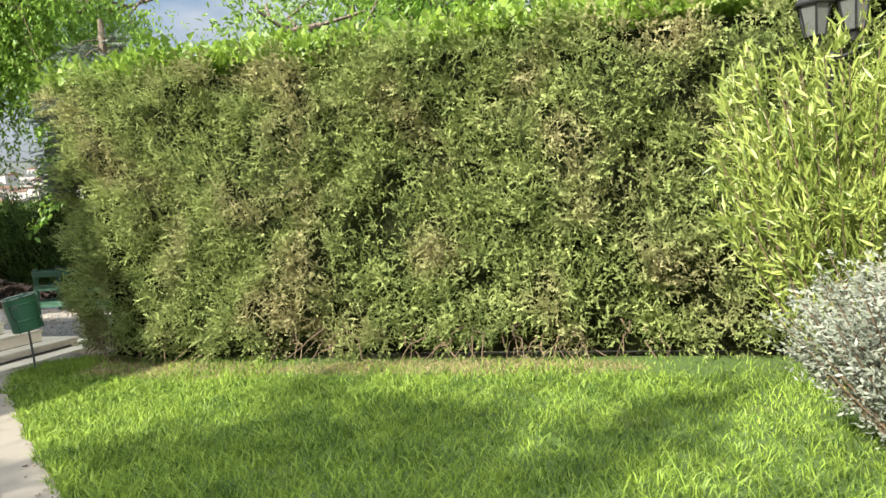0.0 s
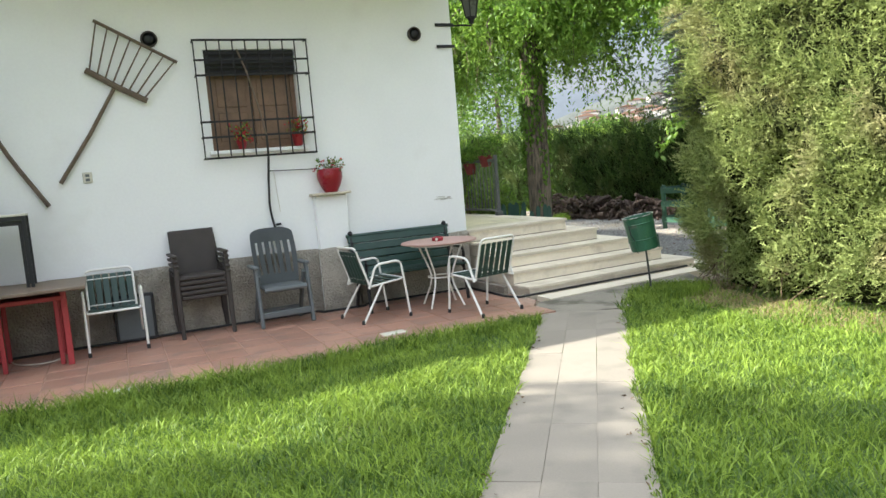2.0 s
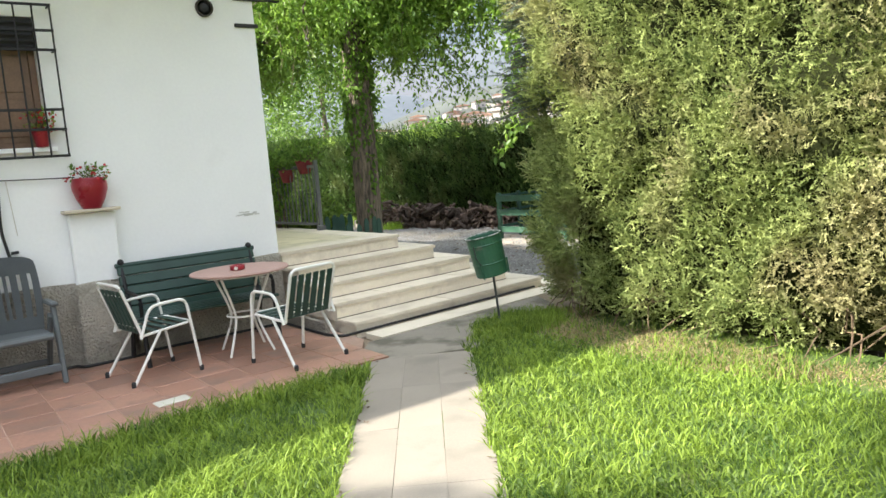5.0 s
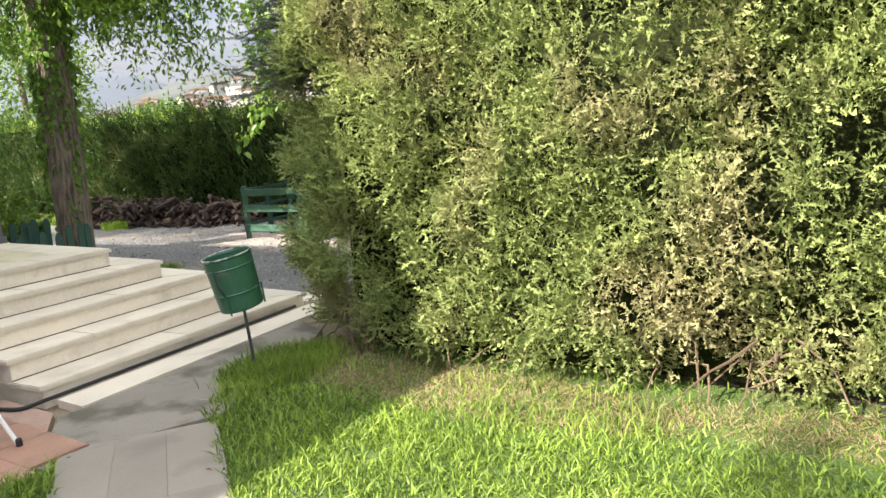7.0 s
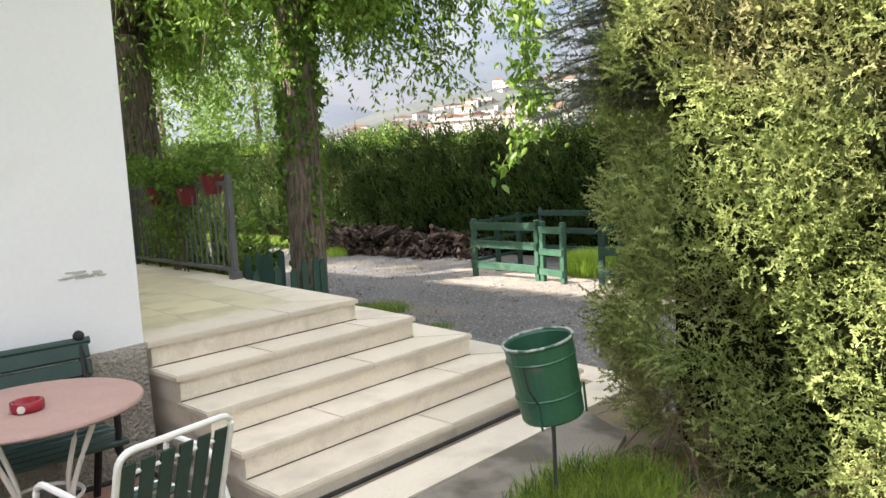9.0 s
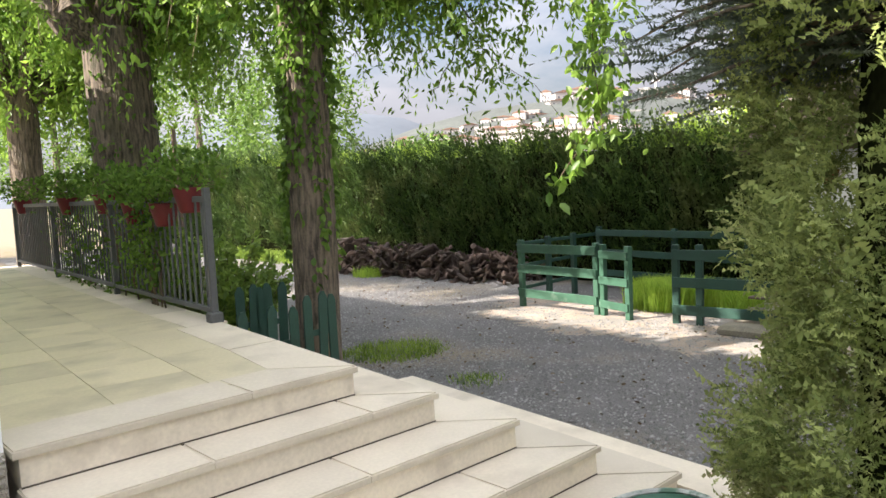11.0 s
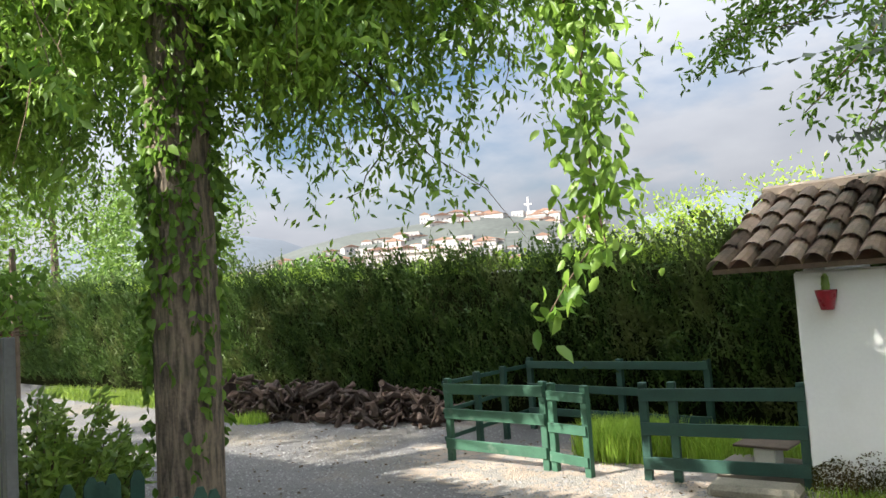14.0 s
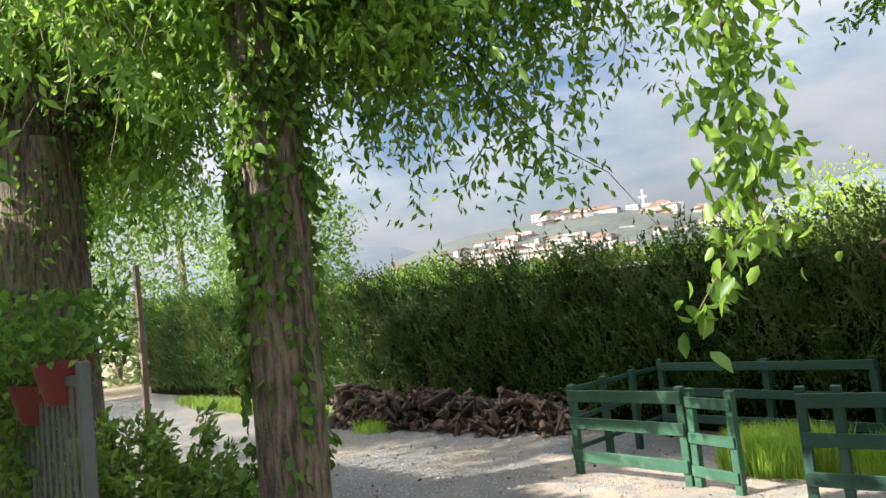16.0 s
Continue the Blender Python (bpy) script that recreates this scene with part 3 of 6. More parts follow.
# ---- steps and porch ----
U, N = Vector((math.cos(radians(5)), math.sin(radians(5)), 0)), Vector((math.sin(radians(5)), -math.cos(radians(5)), 0))
O = Vector((0.03, 0.033, 0))
TOP, RISE, GO, WIDE = 0.728, 0.157, 0.293, 1.575


def step_corner(k, extra=0.0):
    return O + U * (WIDE + k * GO + extra) + N * (k * GO + extra)


def step_left(k, extra=0.0):
    p = O + N * (k * GO + extra)
    return p + U * (0.02 + 0.012 * k)


FAR_Y = 2.06
stair = thing("stairs", "worn cream stone steps wrapping round the porch corner", "stairs", kind="structure")
for k in range(5):
    z = TOP - RISE * k
    c, a = step_corner(k), step_left(k)
    body = [(a.x, a.y), (c.x, c.y), (c.x + 0.02, FAR_Y), (0.03, FAR_Y)]
    bm = prism(bmesh.new(), body, -0.3 if k == 4 else z - RISE - 0.02, z - 0.034)
    part("riser", bm, RISER, stair)
    # treads: slabs end to end along the front, then along the side
    e = 0.018
    j0, j1 = step_left(k, 0.0025), step_corner(k, 0.0025)
    if k < 4:
        part("joint", prism(bmesh.new(), [(j0.x, j0.y), (j1.x, j1.y), (j1.x + 0.02, FAR_Y), (0.03, FAR_Y)], z - RISE - 0.01, z - RISE + 0.007), JOINT, stair)
    a2, c2 = step_left(k, e) - U * 0.025, step_corner(k, e)
    depth = GO + 0.04 if k else 0.34
    cuts = {0: (0, 0.62, 1), 1: (0, 0.34, 0.77, 1), 2: (0, 0.55, 1), 3: (0, 0.27, 0.70, 1), 4: (0, 0.46, 1)}[k]
    for s, t in zip(cuts, cuts[1:]):
        p, q = a2.lerp(c2, s) + U * (0.0015 if s else 0), a2.lerp(c2, t) - U * 0.0015
        inner_q = q - N * depth - (U * depth if t == 1 else Vector())
        inner_p = p - N * depth
        bm = prism(bmesh.new(), [(p.x, p.y), (q.x, q.y), (inner_q.x, inner_q.y), (inner_p.x, inner_p.y)], z - 0.034, z)
        bmesh.ops.bevel(bm, geom=[x for x in bm.edges if abs(x.verts[0].co.z - x.verts[1].co.z) < 1e-4 and x.verts[0].co.z > z - 0.01], offset=0.007, segments=2, affect="EDGES")
        part("tread", bm, STONE, stair)
    end = Vector((c2.x + 0.03, FAR_Y + 0.015, 0))
    for s, t in ((0, 0.5), (0.5, 1)):
        p, q = c2.lerp(end, s) + Vector((0, 0.0015 if s else 0, 0)), c2.lerp(end, t) - Vector((0, 0.0015, 0))
        inner_p = p - (U * depth + N * depth if s == 0 else U * depth)
        inner_q = q - U * depth
        bm = prism(bmesh.new(), [(p.x, p.y), (q.x, q.y), (inner_q.x, inner_q.y), (inner_p.x, inner_p.y)], z - 0.034, z)
        bmesh.ops.bevel(bm, geom=[x for x in bm.edges if abs(x.verts[0].co.z - x.verts[1].co.z) < 1e-4 and x.verts[0].co.z > z - 0.01], offset=0.007, segments=2, affect="EDGES")
        part("tread", bm, STONE, stair)
# low plinth slab in front of the steps
p0, p1 = step_left(4, 0.07) + U * 0.05, step_corner(4, 0.07)
q1, q0 = step_corner(4, 0.36), step_left(4, 0.36) + U * 0.02
part("plinth", prism(bmesh.new(), [(q0.x, q0.y), (q1.x, q1.y), (q1.x + 0.05, FAR_Y), (p1.x, FAR_Y), (p1.x, p1.y), (p0.x, p0.y)], -0.3, -0.005), STONE, stair)
# stucco flank of the flight
tagged(part("wall_flank", prism(bmesh.new(), [(-0.02, -0.03), (0.045, -0.03), (0.05, -0.88), (-0.0, -0.88)], -0.2, 0.10), STUCCO), "rough stucco flank of the steps", "stair flank", kind="structure")

porch = thing("floor_porch", "yellowed square stone tiles on the raised porch", "porch floor", kind="structure")
part("slab", boxed(0.0, FAR_Y, -0.3, 1.67, 10.0, 0.694), RISER, porch)
part("slab", boxed(0.03, 0.36, 0.55, 1.36, FAR_Y + 0.01, 0.696), RISER, porch)

CONCRETE = material("stained_old_concrete", (0.23, 0.208, 0.17), 0.9, scale=2.0, vary=0.2, fine=70, bump=0.4, depth=0.006, stain=(0.11, 0.10, 0.075), stain_scale=2.4, stain_lo=0.5, stain_hi=0.62)
# concrete apron between plinth and path
tagged(part("pavement", prism(bmesh.new(), [(0.10, -1.50), (2.4, -1.30), (2.2, -1.75), (0.56, -2.44), (-0.28, -2.10), (-0.36, -2.24), (-0.38, -2.06)], -0.2, -0.016), CONCRETE), "stained concrete apron at the foot of the steps", "pavement", kind="structure")
# kerb along the drive
kerb = thing("kerb", "rough grey stone kerb beside the gravel", "kerb", kind="structure")
for i in range(4):
    bm = boxed(3.16, -0.9 + i * 0.72, -0.3, 3.46, -0.9 + i * 0.72 + 0.70, -0.085 + 0.01 * (i % 2), bevel=0.02)
    part("kerb_stone", bm, SLAB, kerb)

# ---- hedges ----
def hedge(name, line, thick, height, n, size, mat, label, z0=0.0, seed=0.0, holes=0.55, rough=0.16, top_mat=None, core_gap=0.16, top_n=0, per=40, clump=0.11, slim=0.34, lift=0.4, flare=None, spread=0.0, segs=7):
    """A clipped hedge along line [(x, y), ...]: a core painted near black as inner shade, with sprays over its face,
    ends and top. The face looks to the right of the line.
    """
    pts = np.array(line, float)
    seg = np.linalg.norm(np.diff(pts, axis=0), axis=1)
    cum = np.concatenate([[0], np.cumsum(seg)])
    total = cum[-1]

    def along(s):
        x, y = np.interp(s, cum, pts[:, 0]), np.interp(s, cum, pts[:, 1])
        way = np.diff(pts, axis=0) / seg[:, None]
        at = unit(np.concatenate([way[:1], way[:-1] + way[1:], way[-1:]]))
        d = unit(np.stack([np.interp(s, cum, at[:, 0]), np.interp(s, cum, at[:, 1])], 1))
        return np.stack([x, y], 1), np.stack([d[:, 1], -d[:, 0]], 1), d

    ob = thing(name, label, "hedge")
    # core, its near-black colour painting the shade behind the sprays
    m = max(6, int(total / 0.3))
    s = np.linspace(0.05, total - 0.05, m)
    p, o, d = along(s)
    hh = height(s) if callable(height) else np.full(m, height)
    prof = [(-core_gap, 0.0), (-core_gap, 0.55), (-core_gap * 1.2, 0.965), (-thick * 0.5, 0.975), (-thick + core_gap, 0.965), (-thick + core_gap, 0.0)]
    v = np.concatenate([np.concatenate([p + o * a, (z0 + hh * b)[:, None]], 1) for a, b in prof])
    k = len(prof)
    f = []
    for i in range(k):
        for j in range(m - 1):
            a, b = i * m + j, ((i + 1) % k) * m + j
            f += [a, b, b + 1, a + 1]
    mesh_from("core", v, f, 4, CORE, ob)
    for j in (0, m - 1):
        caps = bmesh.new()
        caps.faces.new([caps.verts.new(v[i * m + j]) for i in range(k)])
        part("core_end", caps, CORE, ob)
    # clumps of sprays over the face and ends
    share = {"face": total, "end": thick, "start": thick}
    for where, c in share.items():
        q = int(n * c / sum(share.values()))
        zf = rng.uniform(0.02, 1.0, q)
        if where == "face":
            s = total * rng.beta(1.0, 1.0 + 9 * spread, q)
            p, o, d = along(s)
            out = o
        else:
            s = np.full(q, total if where == "end" else 0.0)
            p, o, d = along(s)
            p = p - o * rng.uniform(0, thick, q)[:, None]
            out = d if where == "end" else -d
        hh = height(s) if callable(height) else np.full(q, height)
        mid = np.concatenate([p, (z0 + zf * hh)[:, None]], 1)
        out3 = np.concatenate([out, np.zeros((q, 1))], 1)
        relief = lumps(mid, 3.1, seed) * rough + lumps(mid, 7.5, seed + 3) * rough * 0.5 + rng.normal(0, 0.025, q)
        deep = lumps(mid, 2.3, seed + 9)
        keep = ~((deep > holes) & (rng.uniform(0, 1, q) < 0.8))
        relief = relief - np.clip(deep - holes + 0.12, 0, 1) * 0.5 - 0.05 - 0.12 * np.clip(0.10 - zf, 0, 1) / 0.10
        mid = mid + out3 * relief[:, None]
        if flare:
            f = np.clip((1.7 - s) / 1.7, 0, 1) * np.clip((mid[:, 2] - 1.9) / 1.2, 0, 1) if where == "face" else np.clip((mid[:, 2] - 1.9) / 1.2, 0, 1) * (where == "start")
            mid = mid + f[:, None] * np.array(flare)
        mid, out3 = mid[keep], out3[keep]
        m = len(mid)
        way = rng.normal(0, 1, (m, per, 3))
        way = way / np.linalg.norm(way, axis=2, keepdims=True) + out3[:, None, :] * 0.8 + np.array([0, 0, lift])
        big = (1 + spread * np.asarray(s)[keep])[:, None, None]
        base = mid[:, None, :] + way * clump * big * rng.uniform(0.05, 0.75, (m, per, 1))
        way = way + rng.normal(0, 0.3, (m, per, 3))
        L = (size * big[:, :, 0] * rng.uniform(0.6, 1.35, (m, per))).ravel()
        feathers("sprays", base.reshape(-1, 3), way.reshape(-1, 3), L, L * slim, segs, mat, ob)["kind"] = "stuff"
    if top_n:
        s = rng.uniform(0, total, top_n)
        p, o, d = along(s)
        hh = height(s) if callable(height) else np.full(top_n, height)
        base = np.concatenate([p - o * rng.uniform(-0.03, thick, top_n)[:, None], (z0 + hh)[:, None]], 1)
        base[:, 2] += lumps(base * np.array([1, 1, 0]), 2.6, seed) * 0.06 - 0.05
        if flare:
            base = base + np.clip((1.7 - s) / 1.7, 0, 1)[:, None] * np.array(flare)
        way = rng.normal(0, 0.35, (top_n, 3)) + np.array([0, 0, 1.0])
        L = min(size * 1.7, 0.10) * rng.uniform(0.8, 2.0, top_n)
        feathers("top_growth", base, way, L * 1.3, L * 0.45, 4, top_mat or mat, ob)["kind"] = "stuff"
    return ob


near_hedge = hedge("hedge", [(2.85, -1.60), (2.45, -1.66), (2.16, -1.82), (1.96, -2.06), (1.81, -2.38), (1.75, -2.8), (1.80, -4.2), (2.02, -7.0), (2.0, -12.0)], 1.1, lambda s: 3.24 - 0.025 * np.asarray(s), 5600, 0.060,
                   LEAF_CYPRESS, "tall clipped cypress hedge beside the lawn, browned patches", top_mat=LEAF_CYPRESS_TOP, top_n=7000, seed=2.0, rough=0.25, holes=0.58, per=16, clump=0.10, slim=0.25, core_gap=0.26, spread=0.07, segs=6, flare=(-0.10, 0.26, 0.0))
far_hedge = hedge("hedge", [(8.9, 26.0), (9.15, 12.0), (9.35, 5.0), (9.4, -3.0)], 1.0, lambda s: np.interp(s, [0, 14, 18, 23, 30], [2.90, 2.45, 2.37, 2.25, 2.16]), 3600, 0.24,
                  LEAF_FAR_HEDGE, "long dark clipped hedge along the gravel drive", z0=-0.15, top_mat=LEAF_CYPRESS_TOP, top_n=5000, seed=5.0, rough=0.16, holes=0.8, per=9, clump=0.18, slim=0.14, lift=2.2, segs=5)

# ---- trees ----
def limb_points(p0, p1, sag=0.0, wob=0.06, n=7):
    p0, p1 = np.array(p0, float), np.array(p1, float)
    L = np.linalg.norm(p1 - p0)
    t = np.linspace(0, 1, n)[:, None]
    pts = p0 + (p1 - p0) * t
    pts[:, 2] += (4 * t * (1 - t) * sag)[:, 0]
    pts[1:-1] += rng.normal(0, wob * L * 0.15, (n - 2, 3))
    return pts


def hanging(starts, drop, per, length, outward=0.5):
    """Leaf places and ways on drooping twigs that start at the given places."""
    n = len(starts)
    d = rng.normal(0, outward, (n, 3))
    d[:, 2] = -1.0
    d = unit(d) * (rng.uniform(0.3, 1.0, n) * drop)[:, None]
    t = rng.uniform(0, 1, (n, per))
    base = starts[:, None, :] + d[:, None, :] * t[:, :, None] + rng.normal(0, 0.035, (n, per, 3))
    way = rng.normal(0, 0.6, (n, per, 3)) + np.array([0, 0, -0.75])
    return base.reshape(-1, 3), way.reshape(-1, 3), starts, starts + d


def tree(name, label, x, y, z, r, lean, fork, boughs, mat, leaf, crown, per=14, drop=0.9, ivy=0, group="", twig_share=22, gap=False):
    """Trunk with bark ridges, limbs, drooping twigs and separate leaves. boughs: ends of limbs; crown: twigs a metre of limb."""
    ob = thing(name, label, "tree", x, y, z, group=group)
    sides, n = 22, 22
    v = []
    for i in range(n):
        t = i / (n - 1)
        h = fork * t
        rad = r * (1.0 - 0.06 * t) * (1 + 0.10 * math.exp(-h / 0.15))
        for k in range(sides):
            a = 2 * math.pi * k / sides
            rr = rad * (1 + 0.07 * noise.noise(Vector((math.cos(a) * 2.5, math.sin(a) * 2.5, h * 0.6))) + 0.035 * math.sin(a * 7 + 2 * noise.noise(Vector((0, 0, h * 1.5)))))
            v.append((lean[0] * t + rr * math.cos(a) + 0.015 * math.sin(h * 1.3), lean[1] * t + rr * math.sin(a), h - 0.05))
    f = []
    for i in range(n - 1):
        for k in range(sides):
            f += [i * sides + k, i * sides + (k + 1) % sides, (i + 1) * sides + (k + 1) % sides, (i + 1) * sides + k]
    tr = mesh_from("trunk", np.array(v), f, 4, BARK, ob)
    tr.data.polygons.foreach_set("use_smooth", [True] * len(tr.data.polygons))
    limbs = bmesh.new()
    starts = []
    top_at = np.array([lean[0], lean[1], fork - 0.1])
    for e in boughs:
        pts = limb_points(top_at - np.array([0, 0, 0.25]), e, 0.25, 0.3)
        rad = r * 0.42
        tube(limbs, pts, rad, 8, 0.02)
        L = np.linalg.norm(pts[-1] - pts[0])
        for _ in range(int(4 + L * 1.6)):
            t = rng.uniform(0.25, 1.0)
            a = pts[0] + (pts[-1] - pts[0]) * t
            i = min(int(t * 6), 5)
            a = pts[i] + (pts[i + 1] - pts[i]) * (t * 6 - i)
            b = a + rng.normal(0, 0.75, 3) + np.array([0, 0, 0.15])
            sub = limb_points(a, b, 0.15, 0.4, 5)
            tube(limbs, sub, 0.03, 5, 0.006)
            m = max(3, int(crown * np.linalg.norm(b - a)))
            tt = rng.uniform(0.1, 1, m)[:, None]
            starts.append(a + (b - a) * tt + rng.normal(0, 0.16, (m, 3)))
    part("limb", limbs, BARK, ob)
    starts = np.concatenate(starts)
    base, way, s0, s1 = hanging(starts, drop, per, leaf)
    twigs = bmesh.new()
    for a, b in list(zip(s0, s1))[::twig_share]:
        tube(twigs, limb_points(a, b, 0, 0.3, 4), 0.006, 3, 0.002, cap=False)
    part("twig", twigs, TWIG, ob)["kind"] = "stuff"
    if gap:
        # crown shaped for the light: leaves that would shade this band of drive are dropped
        h = (base[:, 2] + z + 0.15) / SUN_FROM.z
        gx, gy = base[:, 0] + x - SUN_FROM.x * h, base[:, 1] + y - SUN_FROM.y * h
        fleck = lumps(np.stack([gx, gy, gx * 0], 1), 3.2, 2.0)
        ragged = 0.35 * np.sin(gy * 5.1)
        shut = (gx > 5.6 + ragged) & (gx < 7.7) & (gy > np.where(gx > 6.9, 0.9, -0.6)) & (gy < 5.6 + ragged) & (fleck > -0.5)
        base, way = base[~shut], way[~shut]
    L = leaf * rng.uniform(0.6, 1.35, len(base))
    leaves("leaves", base, way, L, L * 0.38, mat, ob)["kind"] = "stuff"
    if ivy:
        a = rng.uniform(0, 2 * np.pi, ivy)
        h = fork * (0.18 + 0.82 * rng.beta(1.6, 1.1, ivy))
        dens = lumps(np.stack([np.cos(a), np.sin(a), h], 1), 4.6, x + 1) > 0.42 - 0.75 * h / fork
        a, h = a[dens], h[dens]
        rad = r * (1.0 - 0.06 * h / fork) + 0.012 + np.abs(rng.normal(0, 0.022, len(a)))
        b = np.stack([lean[0] * h / fork + rad * np.cos(a), lean[1] * h / fork + rad * np.sin(a), h], 1)
        w = np.stack([np.cos(a) * 0.25, np.sin(a) * 0.25, np.full(len(a), -0.8)], 1) + rng.normal(0, 0.35, (len(a), 3))
        L2 = 0.075 * rng.uniform(0.6, 1.3, len(a))
        leaves("ivy", b, w, L2, L2 * 0.62, LEAF_IVY, ob, full=True)["kind"] = "stuff"
    return ob


tree("tree", "tall tree with ivy on its trunk and drooping leafy twigs", 2.80, 2.78, -0.13, 0.198, (0.06, 0.04), 4.3,
     [(1.4, -1.2, 5.6), (2.4, -0.4, 5.8), (-1.5, -0.5, 5.4), (-1.1, 0.8, 4.8), (0.3, 2.4, 5.0), (1.8, 1.6, 5.6), (0.7, -0.6, 4.7), (-0.6, 1.6, 4.5), (1.4, 0.8, 4.4), (0.6, 0.2, 6.4), (1.9, 0.5, 5.4),
      (2.6, -2.2, 5.5), (3.2, -1.0, 5.7), (1.6, -2.8, 5.5), (3.4, 0.2, 5.7), (3.0, -3.0, 5.5)],
     LEAF_ASH, 0.086, 29, per=25, drop=1.5, ivy=4200, gap=True, group="trees by the drive")
tree("tree", "thick old tree with deeply furrowed ivy-clad trunk", 2.40, 6.6, -0.13, 0.40, (-0.05, 0.1), 3.9,
     [(1.5, -1.4, 5.6), (-1.8, 0.2, 5.8), (-1.6, 1.6, 5.6), (1.8, 1.4, 5.8), (0.2, 0.1, 7.2), (2.4, -0.2, 5.6), (0.4, -1.6, 6.0), (0.8, 2.2, 5.4), (-2.4, 0.8, 5.4),
      (1.4, 0.6, 6.8), (0.6, -0.8, 7.4), (-0.8, 1.8, 7.0), (1.6, 2.2, 7.0), (1.2, -2.0, 7.0), (-0.6, -1.0, 7.6), (2.2, 1.0, 7.2)],
     LEAF_ASH, 0.10, 22, per=18, drop=1.4, ivy=900, gap=True, group="trees by the drive")
tree("tree", "further leafy tree standing beyond the porch railing", 1.9, 11.2, -0.13, 0.26, (0.1, 0.0), 3.8,
     [(1.6, -1.2, 5.6), (-1.2, -1.4, 5.4), (1.2, 1.8, 5.8), (-1.0, 1.0, 5.8), (0.2, 0.1, 7.6), (2.4, 0.4, 5.6), (2.8, 2.2, 5.8),
      (0.8, -1.8, 6.8), (1.8, 0.4, 7.0), (0.4, 1.8, 7.0), (-0.6, -0.4, 7.4), (1.4, -2.4, 6.4), (2.4, -1.0, 6.6)],
     LEAF_ASH, 0.13, 24, per=12, drop=1.3, gap=True, group="trees by the drive")
tree("tree", "leafy tree rising behind the clipped hedge", 6.2, -4.6, -0.13, 0.2, (0.1, 0.1), 3.2,
     [(-1.6, -0.6, 5.2), (1.2, 0.8, 5.0), (-0.4, 1.8, 4.8), (0.5, -1.8, 5.4), (-2.2, 1.2, 4.4), (0.2, 0.2, 6.4), (-1.8, -2.4, 4.3)],
     LEAF_ASH, 0.12, 16, per=11, drop=0.9)
tree("tree", "tall tree that shades the lawn beside the house", -12.4, -2.4, -0.05, 0.22, (0.1, 0.1), 6.2,
     [(1.6, -1.6, 7.8), (-1.0, 1.0, 7.6), (0.4, -2.2, 7.4), (1.9, 0.4, 7.8), (-1.4, -1.2, 7.6), (0.2, 0.2, 8.8), (1.2, -0.6, 8.4), (0.7, 1.7, 7.5)],
     LEAF_ASH, 0.16, 20, per=12, drop=0.8)

# ---- grass ----
def in_path(p):
    d = np.stack([p[:, 0] - 0.10, p[:, 1] + 2.30], 1)
    a = d[:, 0] * -0.583 + d[:, 1] * -0.812
    b = d[:, 0] * 0.812 + d[:, 1] * -0.583
    return (np.abs(b) < 0.385 + 0.02 * np.sin(a * 9)) & (a > -0.6)


n = 245000
gx, gy = rng.uniform(-7.5, 2.15, n), -2.05 - 9.0 * rng.beta(1.0, 1.5, n)
gp = np.stack([gx, gy, ground_height(gx, gy) + 0.01], 1)
patio_edge = np.interp(gx, [-12, -4.4, -0.42, 0.0], [-2.42, -2.36, -2.20, -2.1])
keep = ~in_path(gp) & ((gy < patio_edge) | (gx > 0.55)) & ~((gx > -0.3) & (gx < 0.62) & (gy > -2.35)) & ~((gx > 0.5) & (gy > -1.8 - 0.25 * (2.2 - gx)))
keep &= lumps(gp, 2.0, 4.0) < 0.75 + rng.uniform(-0.2, 0.4, n)
keep &= (gx < 1.10 + 0.05 * (-gy - 3).clip(0, 5) + rng.normal(0, 0.12, n)) | (rng.uniform(0, 1, n) < 0.15)
gp = gp[keep]
tall = 1 + 0.7 * np.clip(lumps(gp, 1.7, 8.0), 0, 1) + 0.9 * (np.abs(np.interp(gp[:, 0], [-12, -4.4, -0.42, 0.0], [-2.42, -2.36, -2.20, -2.1]) - gp[:, 1]) < 0.35)
grass = blades("grass", gp, np.where(gp[:, 0] > -0.6, 0.036, 0.046) * tall * rng.uniform(0.3, 1.7, len(gp)), 0.0092, 1.6, GRASS_BLADE)
tagged(grass, "green lawn grass, longer beside the patio", "grass", kind="stuff")
n = 36000
tx, ty = rng.uniform(-7.0, 1.6, n), -2.3 - 8.0 * rng.beta(1.0, 1.3, n)
tp = np.stack([tx, ty, ground_height(tx, ty) + 0.01], 1)
ok = ~in_path(tp) & (lumps(tp, 3.4, 15.0) > 0.12) & (ty < np.interp(tx, [-12, -4.4, -0.42, 0.0], [-2.42, -2.36, -2.20, -2.1])) & ~((tx > -0.3) & (ty > -2.5))
tp = tp[ok]
tagged(blades("grass", tp, 0.10 * rng.uniform(0.5, 1.4, len(tp)), 0.007, 1.8, GRASS_BLADE), "longer tufts standing in the lawn", "grass", kind="stuff")

# ---- window ----
window = thing("window_1", "dark wooden shutters behind glass in a barred window", "window", WX0, 0, WZ0, kind="structure")
W, Hh = WX1 - WX0, WZ1 - WZ0
part("sill", boxed(-0.05, -0.06, -0.045, W + 0.05, 0.14, -0.002, bevel=0.006), PLASTER, window)
bm = bmesh.new()
for a in ((0.002, 0.12, 0, 0.05, 0.19, Hh), (W - 0.05, 0.12, 0, W - 0.002, 0.19, Hh), (0.05, 0.12, 0, W - 0.05, 0.19, 0.05), (0.05, 0.12, Hh - 0.05, W - 0.05, 0.19, Hh)):
    box(bm, *a)
part("window_frame", bm, BROWN_SHUTTER, window)
